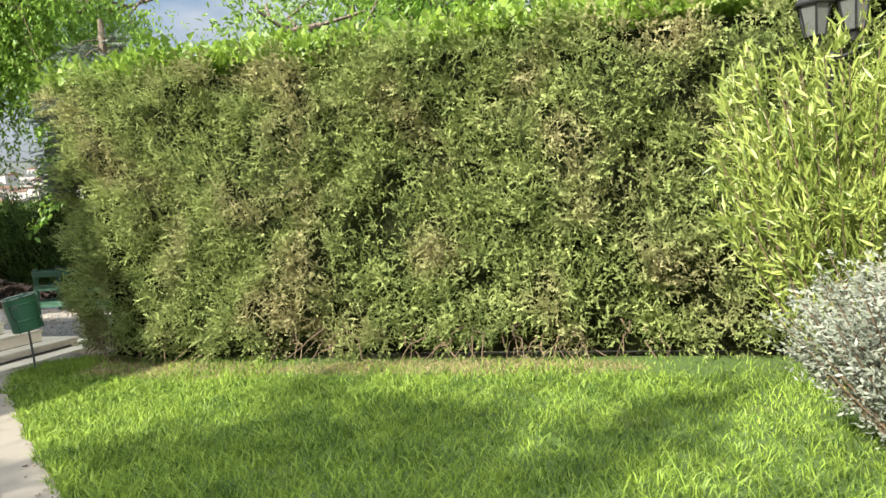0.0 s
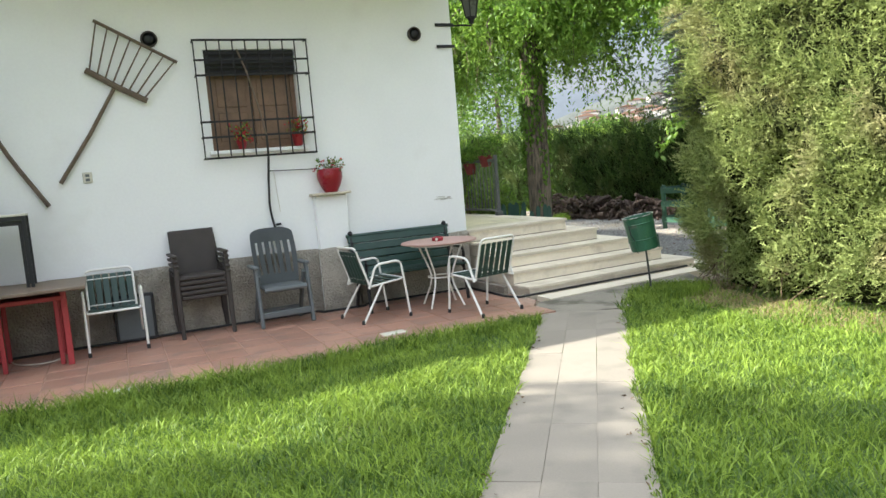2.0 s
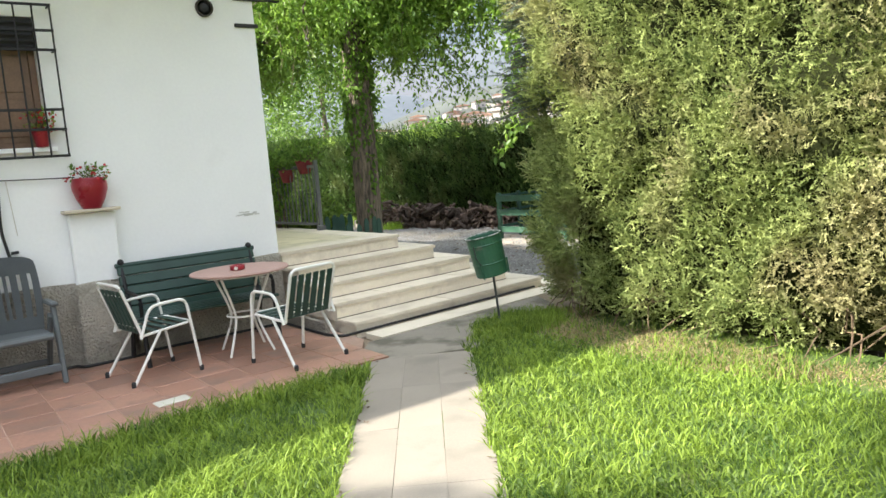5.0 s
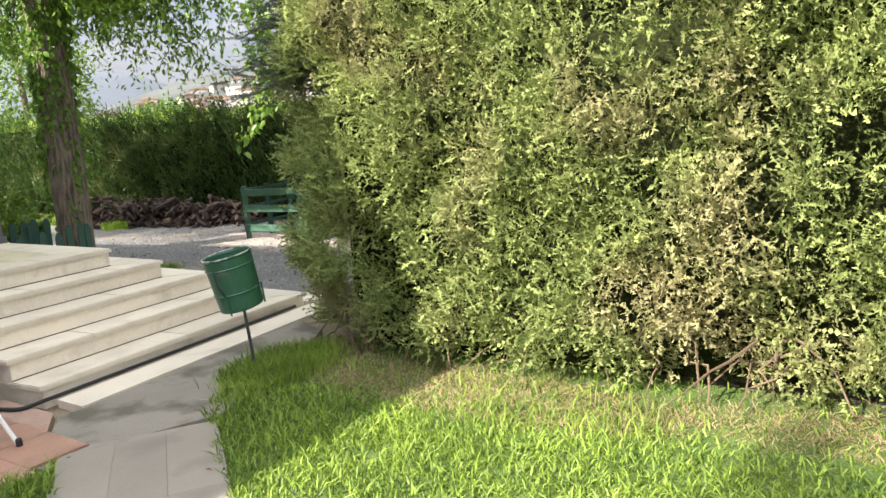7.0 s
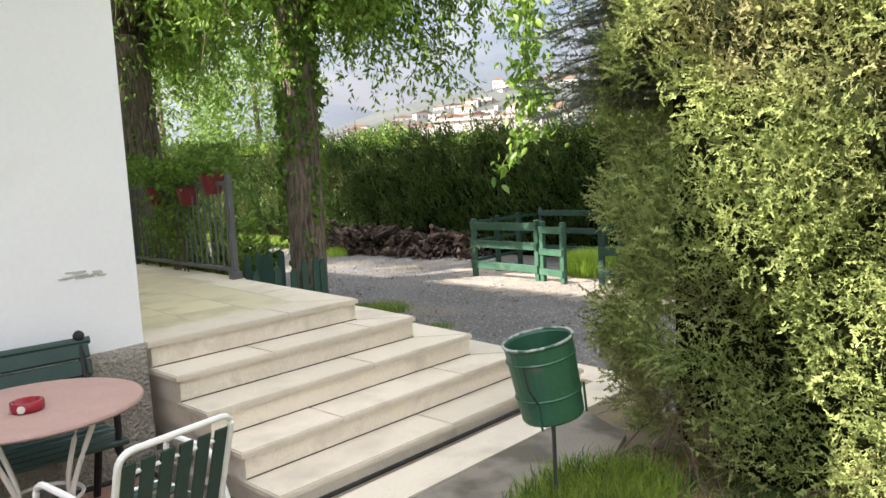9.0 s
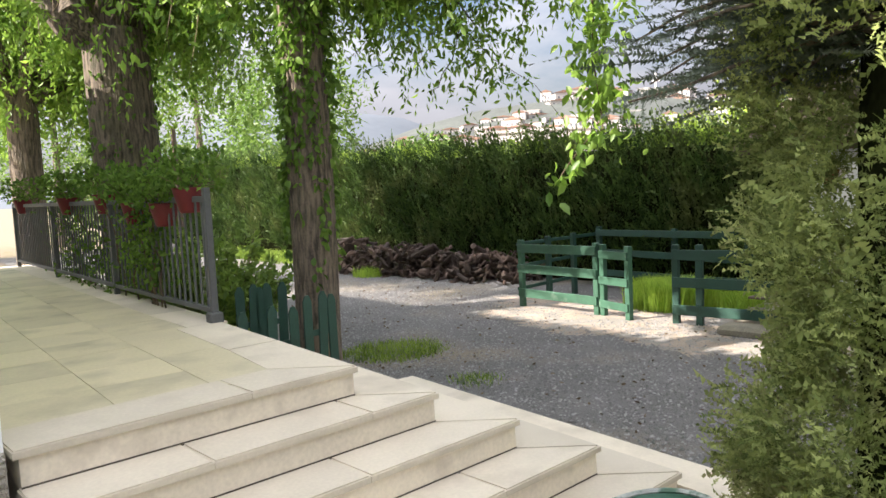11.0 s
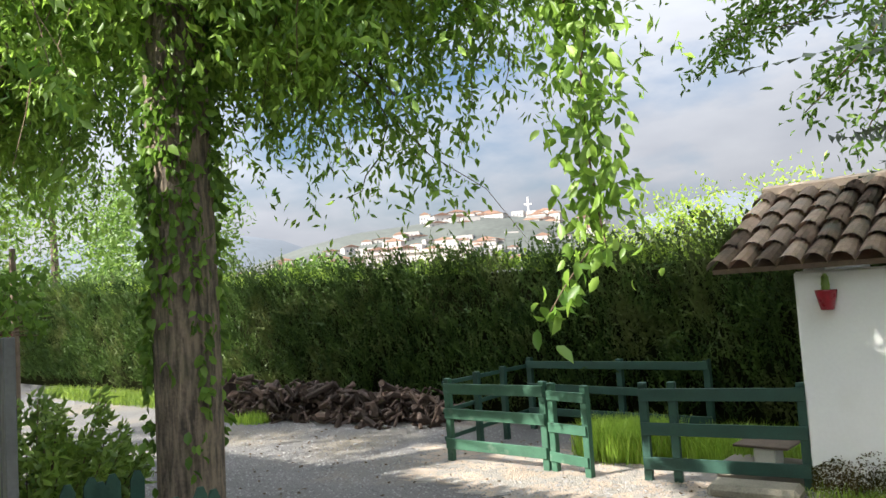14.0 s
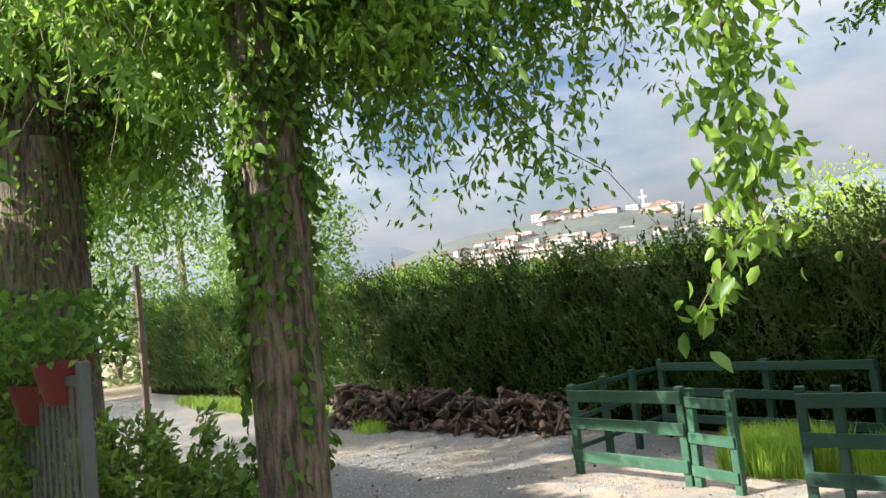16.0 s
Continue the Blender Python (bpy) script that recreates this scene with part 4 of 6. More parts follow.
for i in range(2):
    x0 = 0.05 + i * (W - 0.1) / 2
    leaf = part("shutter", boxed(x0 + 0.003, 0.14, 0.05, x0 + (W - 0.1) / 2 - 0.003, 0.175, Hh - 0.24, bevel=0.004), BROWN_SHUTTER, window)
    for z0, z1 in ((0.10, 0.42), (0.48, Hh - 0.30)):
        part("panel", boxed(x0 + 0.06, 0.128, z0, x0 + (W - 0.1) / 2 - 0.06, 0.142, z1, bevel=0.006), BROWN_SHUTTER, leaf)
blind = part("roller_blind", boxed(0.004, 0.02, Hh - 0.26, W - 0.004, 0.115, Hh - 0.004, bevel=0.004), BLACK, window, "half-lowered black roller blind")
for i in range(5):
    part("slat", tubed([(0.01, 0.018, Hh - 0.25 + i * 0.05), (W - 0.01, 0.018, Hh - 0.25 + i * 0.05)], 0.02, 6), BLACK, blind)
grille = thing("window_grille", "black wrought iron bars standing proud of the window", "window grille")
GX0, GX1, GZ0, GZ1, GY = -3.09, -1.87, 1.845, 3.10, -0.12
for z in (GZ1, 2.89, 2.73, 2.235, 2.07, GZ0):
    part("cross_bar", boxed(GX0 - 0.012, GY - 0.006, z - 0.011, GX1 + 0.012, GY + 0.006, z + 0.011, bevel=0.002), IRON, grille)
for i in range(10):
    x = GX0 + (GX1 - GX0) * i / 9
    part("upright_bar", tubed([(x, GY - 0.004, GZ0 - 0.01), (x, GY - 0.004, GZ1 + 0.01)], 0.008, 6), IRON, grille)
for z in (GZ1, 2.73, 2.07, GZ0):
    for x in (GX0, GX1):
        part("stay", tubed([(x, GY, z), (x, 0.01, z)], 0.009, 6), IRON, grille)


def potted(name, label, x, y, z, r, h, mat, n, spread, leaf, leafmat, flowers=0, tall=0.2, group="", bulge=False):
    ob = thing(name, label, "flower pot", x, y, z, group=group)
    prof = [(r * 0.58, 0), (r * 0.66, h * 0.1), (r * 0.95, h * 0.75), (r, h * 0.9), (r * 1.05, h), (r * 0.95, h), (r * 0.9, h * 0.9)]
    if bulge:
        prof = [(r * 0.5, 0), (r * 0.58, h * 0.06), (r * 0.84, h * 0.32), (r * 1.02, h * 0.62), (r * 1.04, h * 0.8), (r * 0.97, h * 0.93), (r * 1.0, h), (r * 0.93, h), (r * 0.9, h * 0.9)]
    bowl = part("pot", lathe(bmesh.new(), prof, 20), mat, ob, smooth=True)
    part("soil", lathe(bmesh.new(), [(r * 0.88, h * 0.86), (r * 0.88, h * 0.9)], 16), EARTH, bowl)
    a, q = rng.uniform(0, 2 * np.pi, n), np.sqrt(rng.uniform(0, 1, n)) * spread
    b = np.stack([np.cos(a) * q, np.sin(a) * q, h * 0.9 + rng.uniform(0.0, 1, n) * tall], 1)
    b = b[(b[:, 1] < -y - 0.01) | (y < -0.5) | (x > 0)] if abs(y) < 0.3 and x < 0 else b
    w = rng.normal(0, 0.7, (len(b), 3)) + np.array([0, 0, 0.4])
    leaves("foliage", b, w, leaf * rng.uniform(0.6, 1.3, len(b)), leaf * 0.6, leafmat, ob)["kind"] = "stuff"
    st = bmesh.new()
    for p in b[:: max(1, len(b) // 14)]:
        tube(st, [(0, 0, h * 0.85), (p[0] * 0.6, p[1] * 0.6, (p[2] + h) / 2), p], 0.004, 4, 0.002)
    part("stem", st, TWIG, ob)["kind"] = "stuff"
    if flowers:
        f = b[rng.integers(0, len(b), flowers)] + rng.normal(0, 0.015, (flowers, 3))
        leaves("flowers", f, rng.normal(0, 1, (flowers, 3)), 0.03, 0.03, PETAL, ob)["kind"] = "stuff"
    return ob


potted("flower_pot", "red glazed pot with straggling dark plant on the pier", -1.74, -0.10, 1.372, 0.142, 0.27, RED_POT, 90, 0.17, 0.04, LEAF_IVY, 30, 0.15, bulge=True)
potted("flower_pot", "red pot of geraniums inside the window bars", -2.05, -0.045, 1.93, 0.075, 0.15, RED_POT, 70, 0.12, 0.05, LEAF_SHRUB, 50, 0.16, "window pots")
potted("flower_pot", "red geranium blossoming inside the window bars", -2.68, -0.045, 1.93, 0.06, 0.10, RED_POT, 60, 0.12, 0.05, LEAF_SHRUB, 90, 0.18, "window pots")

# ---- tools hung on the wall ----
fork = thing("hay_fork", "old wooden winnowing fork hung slanting on the wall", "hay fork")
def wall_pt(x, z, y=-0.04):
    return (x, y, z)
part("handle", tubed([wall_pt(-4.51, 1.70), wall_pt(-4.18, 2.18), wall_pt(-3.88, 2.67)], 0.021, 8, 0.018), OLD_WOOD, fork)
a, b, c, d = Vector((-4.15, -0.05, 2.82)), Vector((-3.60, -0.05, 2.49)), Vector((-4.02, -0.06, 3.31)), Vector((-3.26, -0.06, 2.88))
part("crossbar", tubed([a, a.lerp(b, 0.5) + Vector((0, 0, -0.012)), b], 0.031, 8), OLD_WOOD, fork)
part("crossbar", tubed([c, c.lerp(d, 0.5), d], 0.017, 8), OLD_WOOD, fork)
for i in range(8):
    t = 0.06 + 0.88 * i / 7
    part("tine", tubed([a.lerp(b, t), a.lerp(b, t).lerp(c.lerp(d, 0.03 + 0.94 * i / 7), 0.5) + Vector((0, -0.015, 0.0)), c.lerp(d, 0.03 + 0.94 * i / 7)], 0.010, 6, 0.008), OLD_WOOD, fork)
stick = thing("wooden_pitchfork", "crooked two-pronged wooden pitchfork hung on the wall", "pitchfork")
part("handle", tubed(rounded([wall_pt(-4.64, 1.48), wall_pt(-4.95, 2.02), wall_pt(-5.13, 2.46), wall_pt(-5.18, 2.62)], 0.2), 0.022, 8, 0.018), OLD_WOOD, stick)
for dz in (0.0, 0.055):
    part("prong", tubed(rounded([wall_pt(-5.17, 2.58), wall_pt(-5.23, 2.68 + dz * 0.6), wall_pt(-5.39, 2.75 + dz)], 0.08), 0.016, 7, 0.007), OLD_WOOD, stick)
scales = thing("steelyard", "rusty black iron steelyard hanging from a hook", "scales")
part("hook", tubed(rounded([wall_pt(-5.24, 2.09), wall_pt(-5.24, 2.17), wall_pt(-5.17, 2.17), wall_pt(-5.17, 2.06), wall_pt(-5.20, 2.02)], 0.03), 0.009, 6), IRON, scales)
part("chain", tubed([wall_pt(-5.19, 2.03), wall_pt(-5.175, 1.96), wall_pt(-5.20, 1.93), wall_pt(-5.165, 1.88)], 0.016, 6, 0.008), IRON, scales)
part("ring", tubed([(-5.18 + 0.03 * math.cos(t), -0.04, 1.90 + 0.035 * math.sin(t)) for t in [k * math.pi / 5 for k in range(11)]], 0.008, 5), IRON, scales)
part("beam", tubed([wall_pt(-5.185, 1.93), wall_pt(-5.18, 1.64)], 0.007, 6), IRON, scales)
part("weight", lathe(bmesh.new(), [(0.01, 0.04), (0.028, 0.03), (0.036, 0.0), (0.028, -0.03), (0.01, -0.04)], 12, Matrix.Translation((-5.165, -0.042, 1.61))), IRON, scales, smooth=True)
broom = thing("broom", "worn twig broom hanging upside down on the wing wall", "broom")
part("handle", tubed([(-5.39, -0.49, 1.72), (-5.385, -0.66, 2.02)], 0.017, 7), OLD_WOOD, broom)
tw = bmesh.new()
for i in range(90):
    s = rng.normal(0, 1, 3) * np.array([0.02, 0.045, 0.02])
    tube(tw, [(-5.385, -0.65 + s[1] * 0.2, 2.0), (-5.38 + abs(s[0]), -0.82 + s[1], 2.2 + s[2]), (-5.375 + abs(s[0]), -1.05 + s[1] * 1.8 + rng.normal(0, 0.03), 2.42 + s[2] * 2 - abs(s[1]))], 0.004, 3, 0.002, cap=False)
part("bristles", tw, OLD_WOOD, broom)["kind"] = "stuff"
part("binding", tubed([(-5.385, -0.66, 2.02), (-5.383, -0.74, 2.10)], 0.032, 8), OLD_WOOD, broom)
for x, z in ((-3.51, 3.13), (-0.50, 3.18)):
    v = thing("wall_vent", "round dark vent hole in the white wall", "vent", x, 0, z, group="wall vents")
    part("rim", lathe(bmesh.new(), [(0.085, 0.0), (0.085, 0.03), (0.07, 0.032), (0.066, 0.01)], 20, pose(0, 0, 0, 90)), RATTAN, v)
    part("mesh", lathe(bmesh.new(), [(0.066, 0.012), (0.03, 0.03), (0.005, 0.035)], 16, pose(0, 0, 0, 90)), BLACK, v, smooth=True)
socket = thing("wall_socket", "small cream wall socket on the plaster", "socket", -4.26, 0, 1.74)
part("plate", boxed(-0.045, -0.016, -0.055, 0.045, 0.0, 0.055, bevel=0.005), CREAM, socket)
for dz in (-0.022, 0.022):
    part("outlet", boxed(-0.02, -0.019, dz - 0.014, 0.02, -0.015, dz + 0.014), GREY_PLASTIC, socket)
cable = thing("cable", "black cable hanging from the window down the wall", "cable")
part("cord", tubed(rounded([(-2.62, 0.005, 3.02), (-2.56, -0.14, 2.75), (-2.47, -0.145, 2.35), (-2.42, -0.145, 2.06)], 0.1), 0.010, 7), TABLE_WOOD, cable, "faded brown cord")
part("cord", tubed(rounded([(-2.42, -0.145, 2.07), (-2.42, -0.145, 1.85), (-2.43, -0.05, 1.6), (-2.45, -0.035, 1.25), (-2.40, -0.035, 0.95)], 0.1), 0.013, 7), BLACK, cable)
part("branch", tubed([(-2.42, -0.03, 1.67), (-2.1, -0.03, 1.66), (-1.84, -0.05, 1.655)], 0.005, 5), BLACK, cable)
part("plug", tubed([(-2.40, -0.03, 1.06), (-2.34, -0.035, 1.065)], 0.014, 6), BLACK, cable)
part("cord", tubed([(-2.36, -0.012, 1.66), (-2.33, -0.012, 1.2)], 0.003, 4), CREAM, cable)
SCUFF = material("bared_grey_plaster", (0.50, 0.50, 0.48), 0.9, vary=0.2, bump=0.3)
scuff = thing("wall_scuff", "flaked grey patch in the white plaster", "scuff")
for i in range(16):
    x, z = -0.29 + rng.normal(0, 0.055), 1.175 + rng.normal(0, 0.012)
    part("flake", boxed(x - 0.025, -0.003 - 0.0004 * i, z - 0.004, x + 0.02, 0.001, z + 0.004), SCUFF, scuff)
for z in (3.29, 3.03):
    tagged(part("iron_strap", boxed(-0.21, -0.022, z - 0.018, 0.03, 0.0, z + 0.018, bevel=0.003), IRON), "black iron strap let into the wall corner", "iron strap", group="iron straps")


def lantern(name, label, x, y, z, group=""):
    ob = thing(name, label, "lantern", x, y, z, group=group)
    part("base", lathe(bmesh.new(), [(0.03, -0.06), (0.05, 0.0), (0.075, 0.012), (0.075, 0.02)], 6), IRON, ob)
    part("glass", lathe(bmesh.new(), [(0.07, 0.02), (0.115, 0.24)], 6), LAMP_GLASS, ob, "dull grey glass")
    for k in range(6):
        a = 2 * math.pi * k / 6
        part("bar", tubed([(0.073 * math.cos(a), 0.073 * math.sin(a), 0.02), (0.118 * math.cos(a), 0.118 * math.sin(a), 0.245)], 0.007, 5), IRON, ob)
    part("cap", lathe(bmesh.new(), [(0.145, 0.235), (0.15, 0.25), (0.10, 0.31), (0.04, 0.345), (0.02, 0.38), (0.004, 0.40)], 6), IRON, ob)
    return ob


lan = lantern("wall_lantern", "black iron lantern on a bracket at the house corner", 0.27, -0.05, 3.36)
part("bracket", tubed(rounded([(-0.26, 0.05, -0.08), (-0.1, 0.0, -0.08), (0.0, 0.0, -0.09), (0.0, 0.0, -0.04)], 0.04), 0.011, 6), IRON, lan)
post = thing("lamp_post", "black lamp post with lanterns behind the oleander", "lamp post", 1.37, -9.82, -0.33)
part("column", lathe(bmesh.new(), [(0.07, 0), (0.06, 0.3), (0.035, 0.4), (0.03, 2.65), (0.045, 2.7)], 10), IRON, post, smooth=True)
part("arm", tubed(rounded([(0, 0.10, 2.76), (0.0, 0.06, 2.66), (0, -0.1, 2.66), (0.02, -0.22, 2.74)], 0.08), 0.012, 6), IRON, post)
lantern("lantern", "black iron lantern with pale glass on the lamp post", 1.35, -9.72, 2.48, "lamp post lanterns")
lantern("lantern", "black iron lantern with pale glass on the lamp post", 1.40, -9.98, 2.50, "lamp post lanterns")

# ---- furniture on the patio ----
def metal_chair(x, y, rz):
    ob = thing("garden_chair", "white tubular metal chair with dark green slats", "chair", x, y, 0, rz, "white garden chairs")
    w = 0.265
    for s in (-1, 1):
        front = part("side_frame", tubed(rounded([(s * w, -0.27, 0.0), (s * w, -0.20, 0.615), (s * w, 0.10, 0.60), (s * w, 0.19, 0.36)], 0.075, 5), 0.0125, 8), WHITE_PAINT, ob)
        rear = part("leg", tubed([(s * (w - 0.02), 0.02, 0.40), (s * w, 0.29, 0.0)], 0.0125, 8), WHITE_PAINT, ob)
        for yy, leg in ((-0.27, front), (0.29, rear)):
            part("foot_cap", lathe(bmesh.new(), [(0.017, 0.0), (0.018, 0.035), (0.013, 0.045)], 10, Matrix.Translation((s * w, yy, 0))), BLACK, leg, "black rubber foot cap")
    part("back_frame", tubed(rounded([(-0.225, 0.16, 0.37), (-0.225, 0.295, 0.79), (0.225, 0.295, 0.79), (0.225, 0.16, 0.37)], 0.06, 5), 0.0125, 8), WHITE_PAINT, ob)
    part("seat_frame", tubed(rounded([(-0.24, 0.19, 0.375), (-0.24, -0.235, 0.415), (0.24, -0.235, 0.415), (0.24, 0.19, 0.375)], 0.06, 5), 0.0115, 8), WHITE_PAINT, ob)
    for z, yy in ((0.70, 0.262), (0.44, 0.18)):
        part("back_rail", tubed([(-0.225, yy, z), (0.225, yy, z)], 0.007, 6), WHITE_PAINT, ob)
    for i in range(6):
        cx = -0.185 + 0.074 * i
        m = Matrix.Translation((cx, 0.225, 0.575)) @ pose(0, 0, 0, -17.5)
        part("back_slat", boxed(-0.029, -0.005, -0.195, 0.029, 0.005, 0.175, bevel=0.004, m=m), GREEN_SLAT, ob)
    for i in range(5):
        cy = -0.19 + 0.085 * i
        part("seat_slat", boxed(-0.235, cy - 0.027, 0.412 - 0.06 * (cy + 0.2), 0.235, cy + 0.027, 0.424 - 0.06 * (cy + 0.2), bevel=0.004), GREEN_SLAT, ob)
    return ob


chair = metal_chair(-1.60, -0.94, 98)
copy_thing(chair, pose(-0.60, -1.54, 0, 0, 0, 193))
copy_thing(chair, pose(-4.17, -0.36, 0, 0, 0, 2))

table = thing("round_table", "round table with faded red top on white curved legs", "table", -0.76, -0.84, 0)
part("tabletop", lathe(bmesh.new(), [(0.405, 0.712), (0.425, 0.716), (0.43, 0.725), (0.425, 0.735), (0.41, 0.738)], 40), PINK_TOP, table)
for k in range(4):
    a = radians(35 + 90 * k)
    c, s = math.cos(a), math.sin(a)
    part("leg", tubed(rounded([(0.30 * c, 0.30 * s, 0.712), (0.17 * c, 0.17 * s, 0.45), (0.12 * c, 0.12 * s, 0.30), (0.27 * c, 0.27 * s, 0.0)], 0.12, 5), 0.0115, 8), WHITE_PAINT, table)
part("ring", tubed([(0.15 * math.cos(t), 0.15 * math.sin(t), 0.33) for t in [k * math.pi / 10 for k in range(21)]], 0.009, 6), WHITE_PAINT, table)
part("ring", tubed([(0.33 * math.cos(t), 0.33 * math.sin(t), 0.700) for t in [k * math.pi / 12 for k in range(25)]], 0.009, 6), WHITE_PAINT, table)
tray = thing("ashtray", "small red enamelled ashtray on the round table", "ashtray", -0.80, -0.90, 0.738)
part("bowl", lathe(bmesh.new(), [(0.055, 0), (0.065, 0.01), (0.065, 0.042), (0.055, 0.045), (0.045, 0.02)], 20), RED_POT, tray, smooth=True)
part("mark", lathe(bmesh.new(), [(0.016, 0), (0.016, 0.003)], 12, Matrix.Translation((-0.035, -0.055, 0.022)) @ pose(0, 0, 0, 90, 0, -32)), CREAM, tray)

bench = thing("garden_bench", "dark green slatted bench against the wall", "bench", -0.98, -0.28, 0, 0)
for x in (-0.60, 0.60):
    part("end_frame", tubed(rounded([(x, -0.42, 0.0), (x, -0.36, 0.40), (x, -0.02, 0.385), (x, 0.13, 0.82)], 0.06), 0.02, 8), IRON, bench)
    part("leg", tubed([(x, -0.05, 0.38), (x, 0.10, 0.0)], 0.02, 8), IRON, bench)
    part("arm", tubed(rounded([(x, -0.36, 0.39), (x, -0.38, 0.60), (x, 0.06, 0.62)], 0.07), 0.017, 8), IRON, bench)
for i in range(5):
    z = 0.435 + i * 0.09
    m = Matrix.Translation((0, 0.005 + (z - 0.4) * 0.29, z)) @ pose(0, 0, 0, -16)
    part("back_slat", boxed(-0.64, -0.014, -0.0435, 0.64, 0.014, 0.0435, bevel=0.008, m=m), GREEN_SLAT, bench)
part("top_rail", tubed([(-0.65, 0.132, 0.842), (0.65, 0.132, 0.842)], 0.021, 10), GREEN_SLAT, bench)
for x in (-0.60, 0.60):
    part("knob", lathe(bmesh.new(), [(0.012, -0.03), (0.028, -0.012), (0.03, 0.008), (0.018, 0.026), (0.004, 0.032)], 12, Matrix.Translation((x, 0.132, 0.868))), IRON, bench, smooth=True)
for i in range(5):
    part("seat_slat", boxed(-0.64, -0.40 + i * 0.082, 0.405, 0.64, -0.33 + i * 0.082, 0.43, bevel=0.006), GREEN_SLAT, bench)

# folding plastic chair
pc = thing("folding_chair", "grey plastic reclining garden chair with slotted back", "chair", -2.49, -0.32, 0, 2)
bm = bmesh.new()
rows = []
for i in range(13):
    t = i / 12
    z, y = 0.44 + 0.60 * t, -0.02 + 0.20 * t
    hw = 0.215 + 0.03 * math.sin(t * 2.6) - (0.20 * max(0, t - 0.86) ** 2 * 40 * 0.14)
    rows.append((z, y, hw))
nx = 19
grid = [[bm.verts.new((hw * (2 * k / nx - 1), y + 0.035 * (2 * k / nx - 1) ** 2 * -1 + 0.02, z - (0.03 * (2 * k / nx - 1) ** 4 if i == 12 else 0))) for k in range(nx + 1)] for i, (z, y, hw) in enumerate(rows)]
for i in range(12):
    for k in range(nx):
        if 2 <= i <= 8 and k in (2, 5, 8, 10, 13, 16):
            continue
        bm.faces.new((grid[i][k], grid[i][k + 1], grid[i + 1][k + 1], grid[i + 1][k]))
bmesh.ops.solidify(bm, geom=bm.faces[:], thickness=0.022)
part("backrest", bm, GREY_PLASTIC, pc, smooth=False)
part("seat", boxed(-0.225, -0.30, 0.395, 0.225, 0.06, 0.435, bevel=0.015), GREY_PLASTIC, pc)
part("seat_lip", tubed([(-0.225, -0.30, 0.405), (0.225, -0.30, 0.405)], 0.028, 8), GREY_PLASTIC, pc)
for s in (-1, 1):
    x = s * 0.275
    part("front_leg", boxed(x - 0.018, -0.035, 0, x + 0.018, 0.035, 0.66, bevel=0.008, m=pose(0, -0.26, 0, -10)), GREY_PLASTIC, pc)
    part("rear_leg", boxed(x * 0.9 - 0.018, -0.03, 0, x * 0.9 + 0.018, 0.03, 0.66, bevel=0.008, m=pose(0, 0.20, 0, 32)), GREY_PLASTIC, pc)
    part("armrest", boxed(x - 0.032, -0.22, 0.625, x + 0.032, 0.13, 0.66, bevel=0.012), GREY_PLASTIC, pc)
part("stretcher", boxed(-0.27, -0.255, 0.10, 0.27, -0.215, 0.165, bevel=0.008), GREY_PLASTIC, pc)
part("stretcher", boxed(-0.25, 0.12, 0.10, 0.25, 0.15, 0.15, bevel=0.008), GREY_PLASTIC, pc)

# stack of rattan chairs
rc = thing("stacking_chair", "dark brown woven armchair in a stack", "chair", -3.30, -0.24, 0, 2, "stacked chairs")
for s in (-1, 1):
    x = s * 0.255
    part("front_leg", boxed(x - 0.02, -0.26, 0.0, x + 0.02, -0.22, 0.66, bevel=0.006), RATTAN, rc)
    part("rear_leg", boxed(x - 0.02, -0.02, 0, x + 0.02, 0.02, 0.5, bevel=0.006, m=pose(0, 0.18, 0, 4)), RATTAN, rc)
    part("armrest", boxed(x - 0.028, -0.28, 0.645, x + 0.028, 0.16, 0.672, bevel=0.008), RATTAN, rc)
part("seat", boxed(-0.235, -0.25, 0.40, 0.235, 0.16, 0.445, bevel=0.012), RATTAN, rc)
part("backrest", boxed(-0.235, -0.014, 0.0, 0.235, 0.014, 0.47, bevel=0.008, m=pose(0, 0.135, 0.435, -9)), RATTAN, rc)
for k in range(1, 5):
    o = copy_thing(rc, pose(-3.30 - 0.004 * k, -0.24 - 0.004 * k, 0.052 * k, 0, 0, 2 + 0.4 * k))

# brown table over a red one, with metal frames on top
bt = thing("side_table", "brown laminate table pushed into the wall corner", "table", -4.88, -0.56, 0, 1)
part("tabletop", boxed(-0.55, -0.50, 0.715, 0.50, 0.42, 0.745, bevel=0.005), TABLE_WOOD, bt)
for x, y in ((-0.36, -0.30), (0.30, -0.24), (-0.36, 0.34), (0.26, 0.36)):
    part("leg", boxed(x - 0.026, y - 0.026, 0, x + 0.026, y + 0.026, 0.715, bevel=0.004), RED_PAINT, bt)
rt = thing("nested_table", "low red metal table standing under the brown one", "table", -4.86, -0.50, 0, 2)
part("tabletop", boxed(-0.30, -0.34, 0.615, 0.27, 0.28, 0.655, bevel=0.006), RED_PAINT, rt)
for x, y in ((-0.27, -0.26), (0.20, -0.23), (-0.27, 0.24), (0.20, 0.24)):
    part("leg", boxed(x - 0.02, y - 0.02, 0, x + 0.02, y + 0.02, 0.615, bevel=0.004), RED_PAINT, rt)
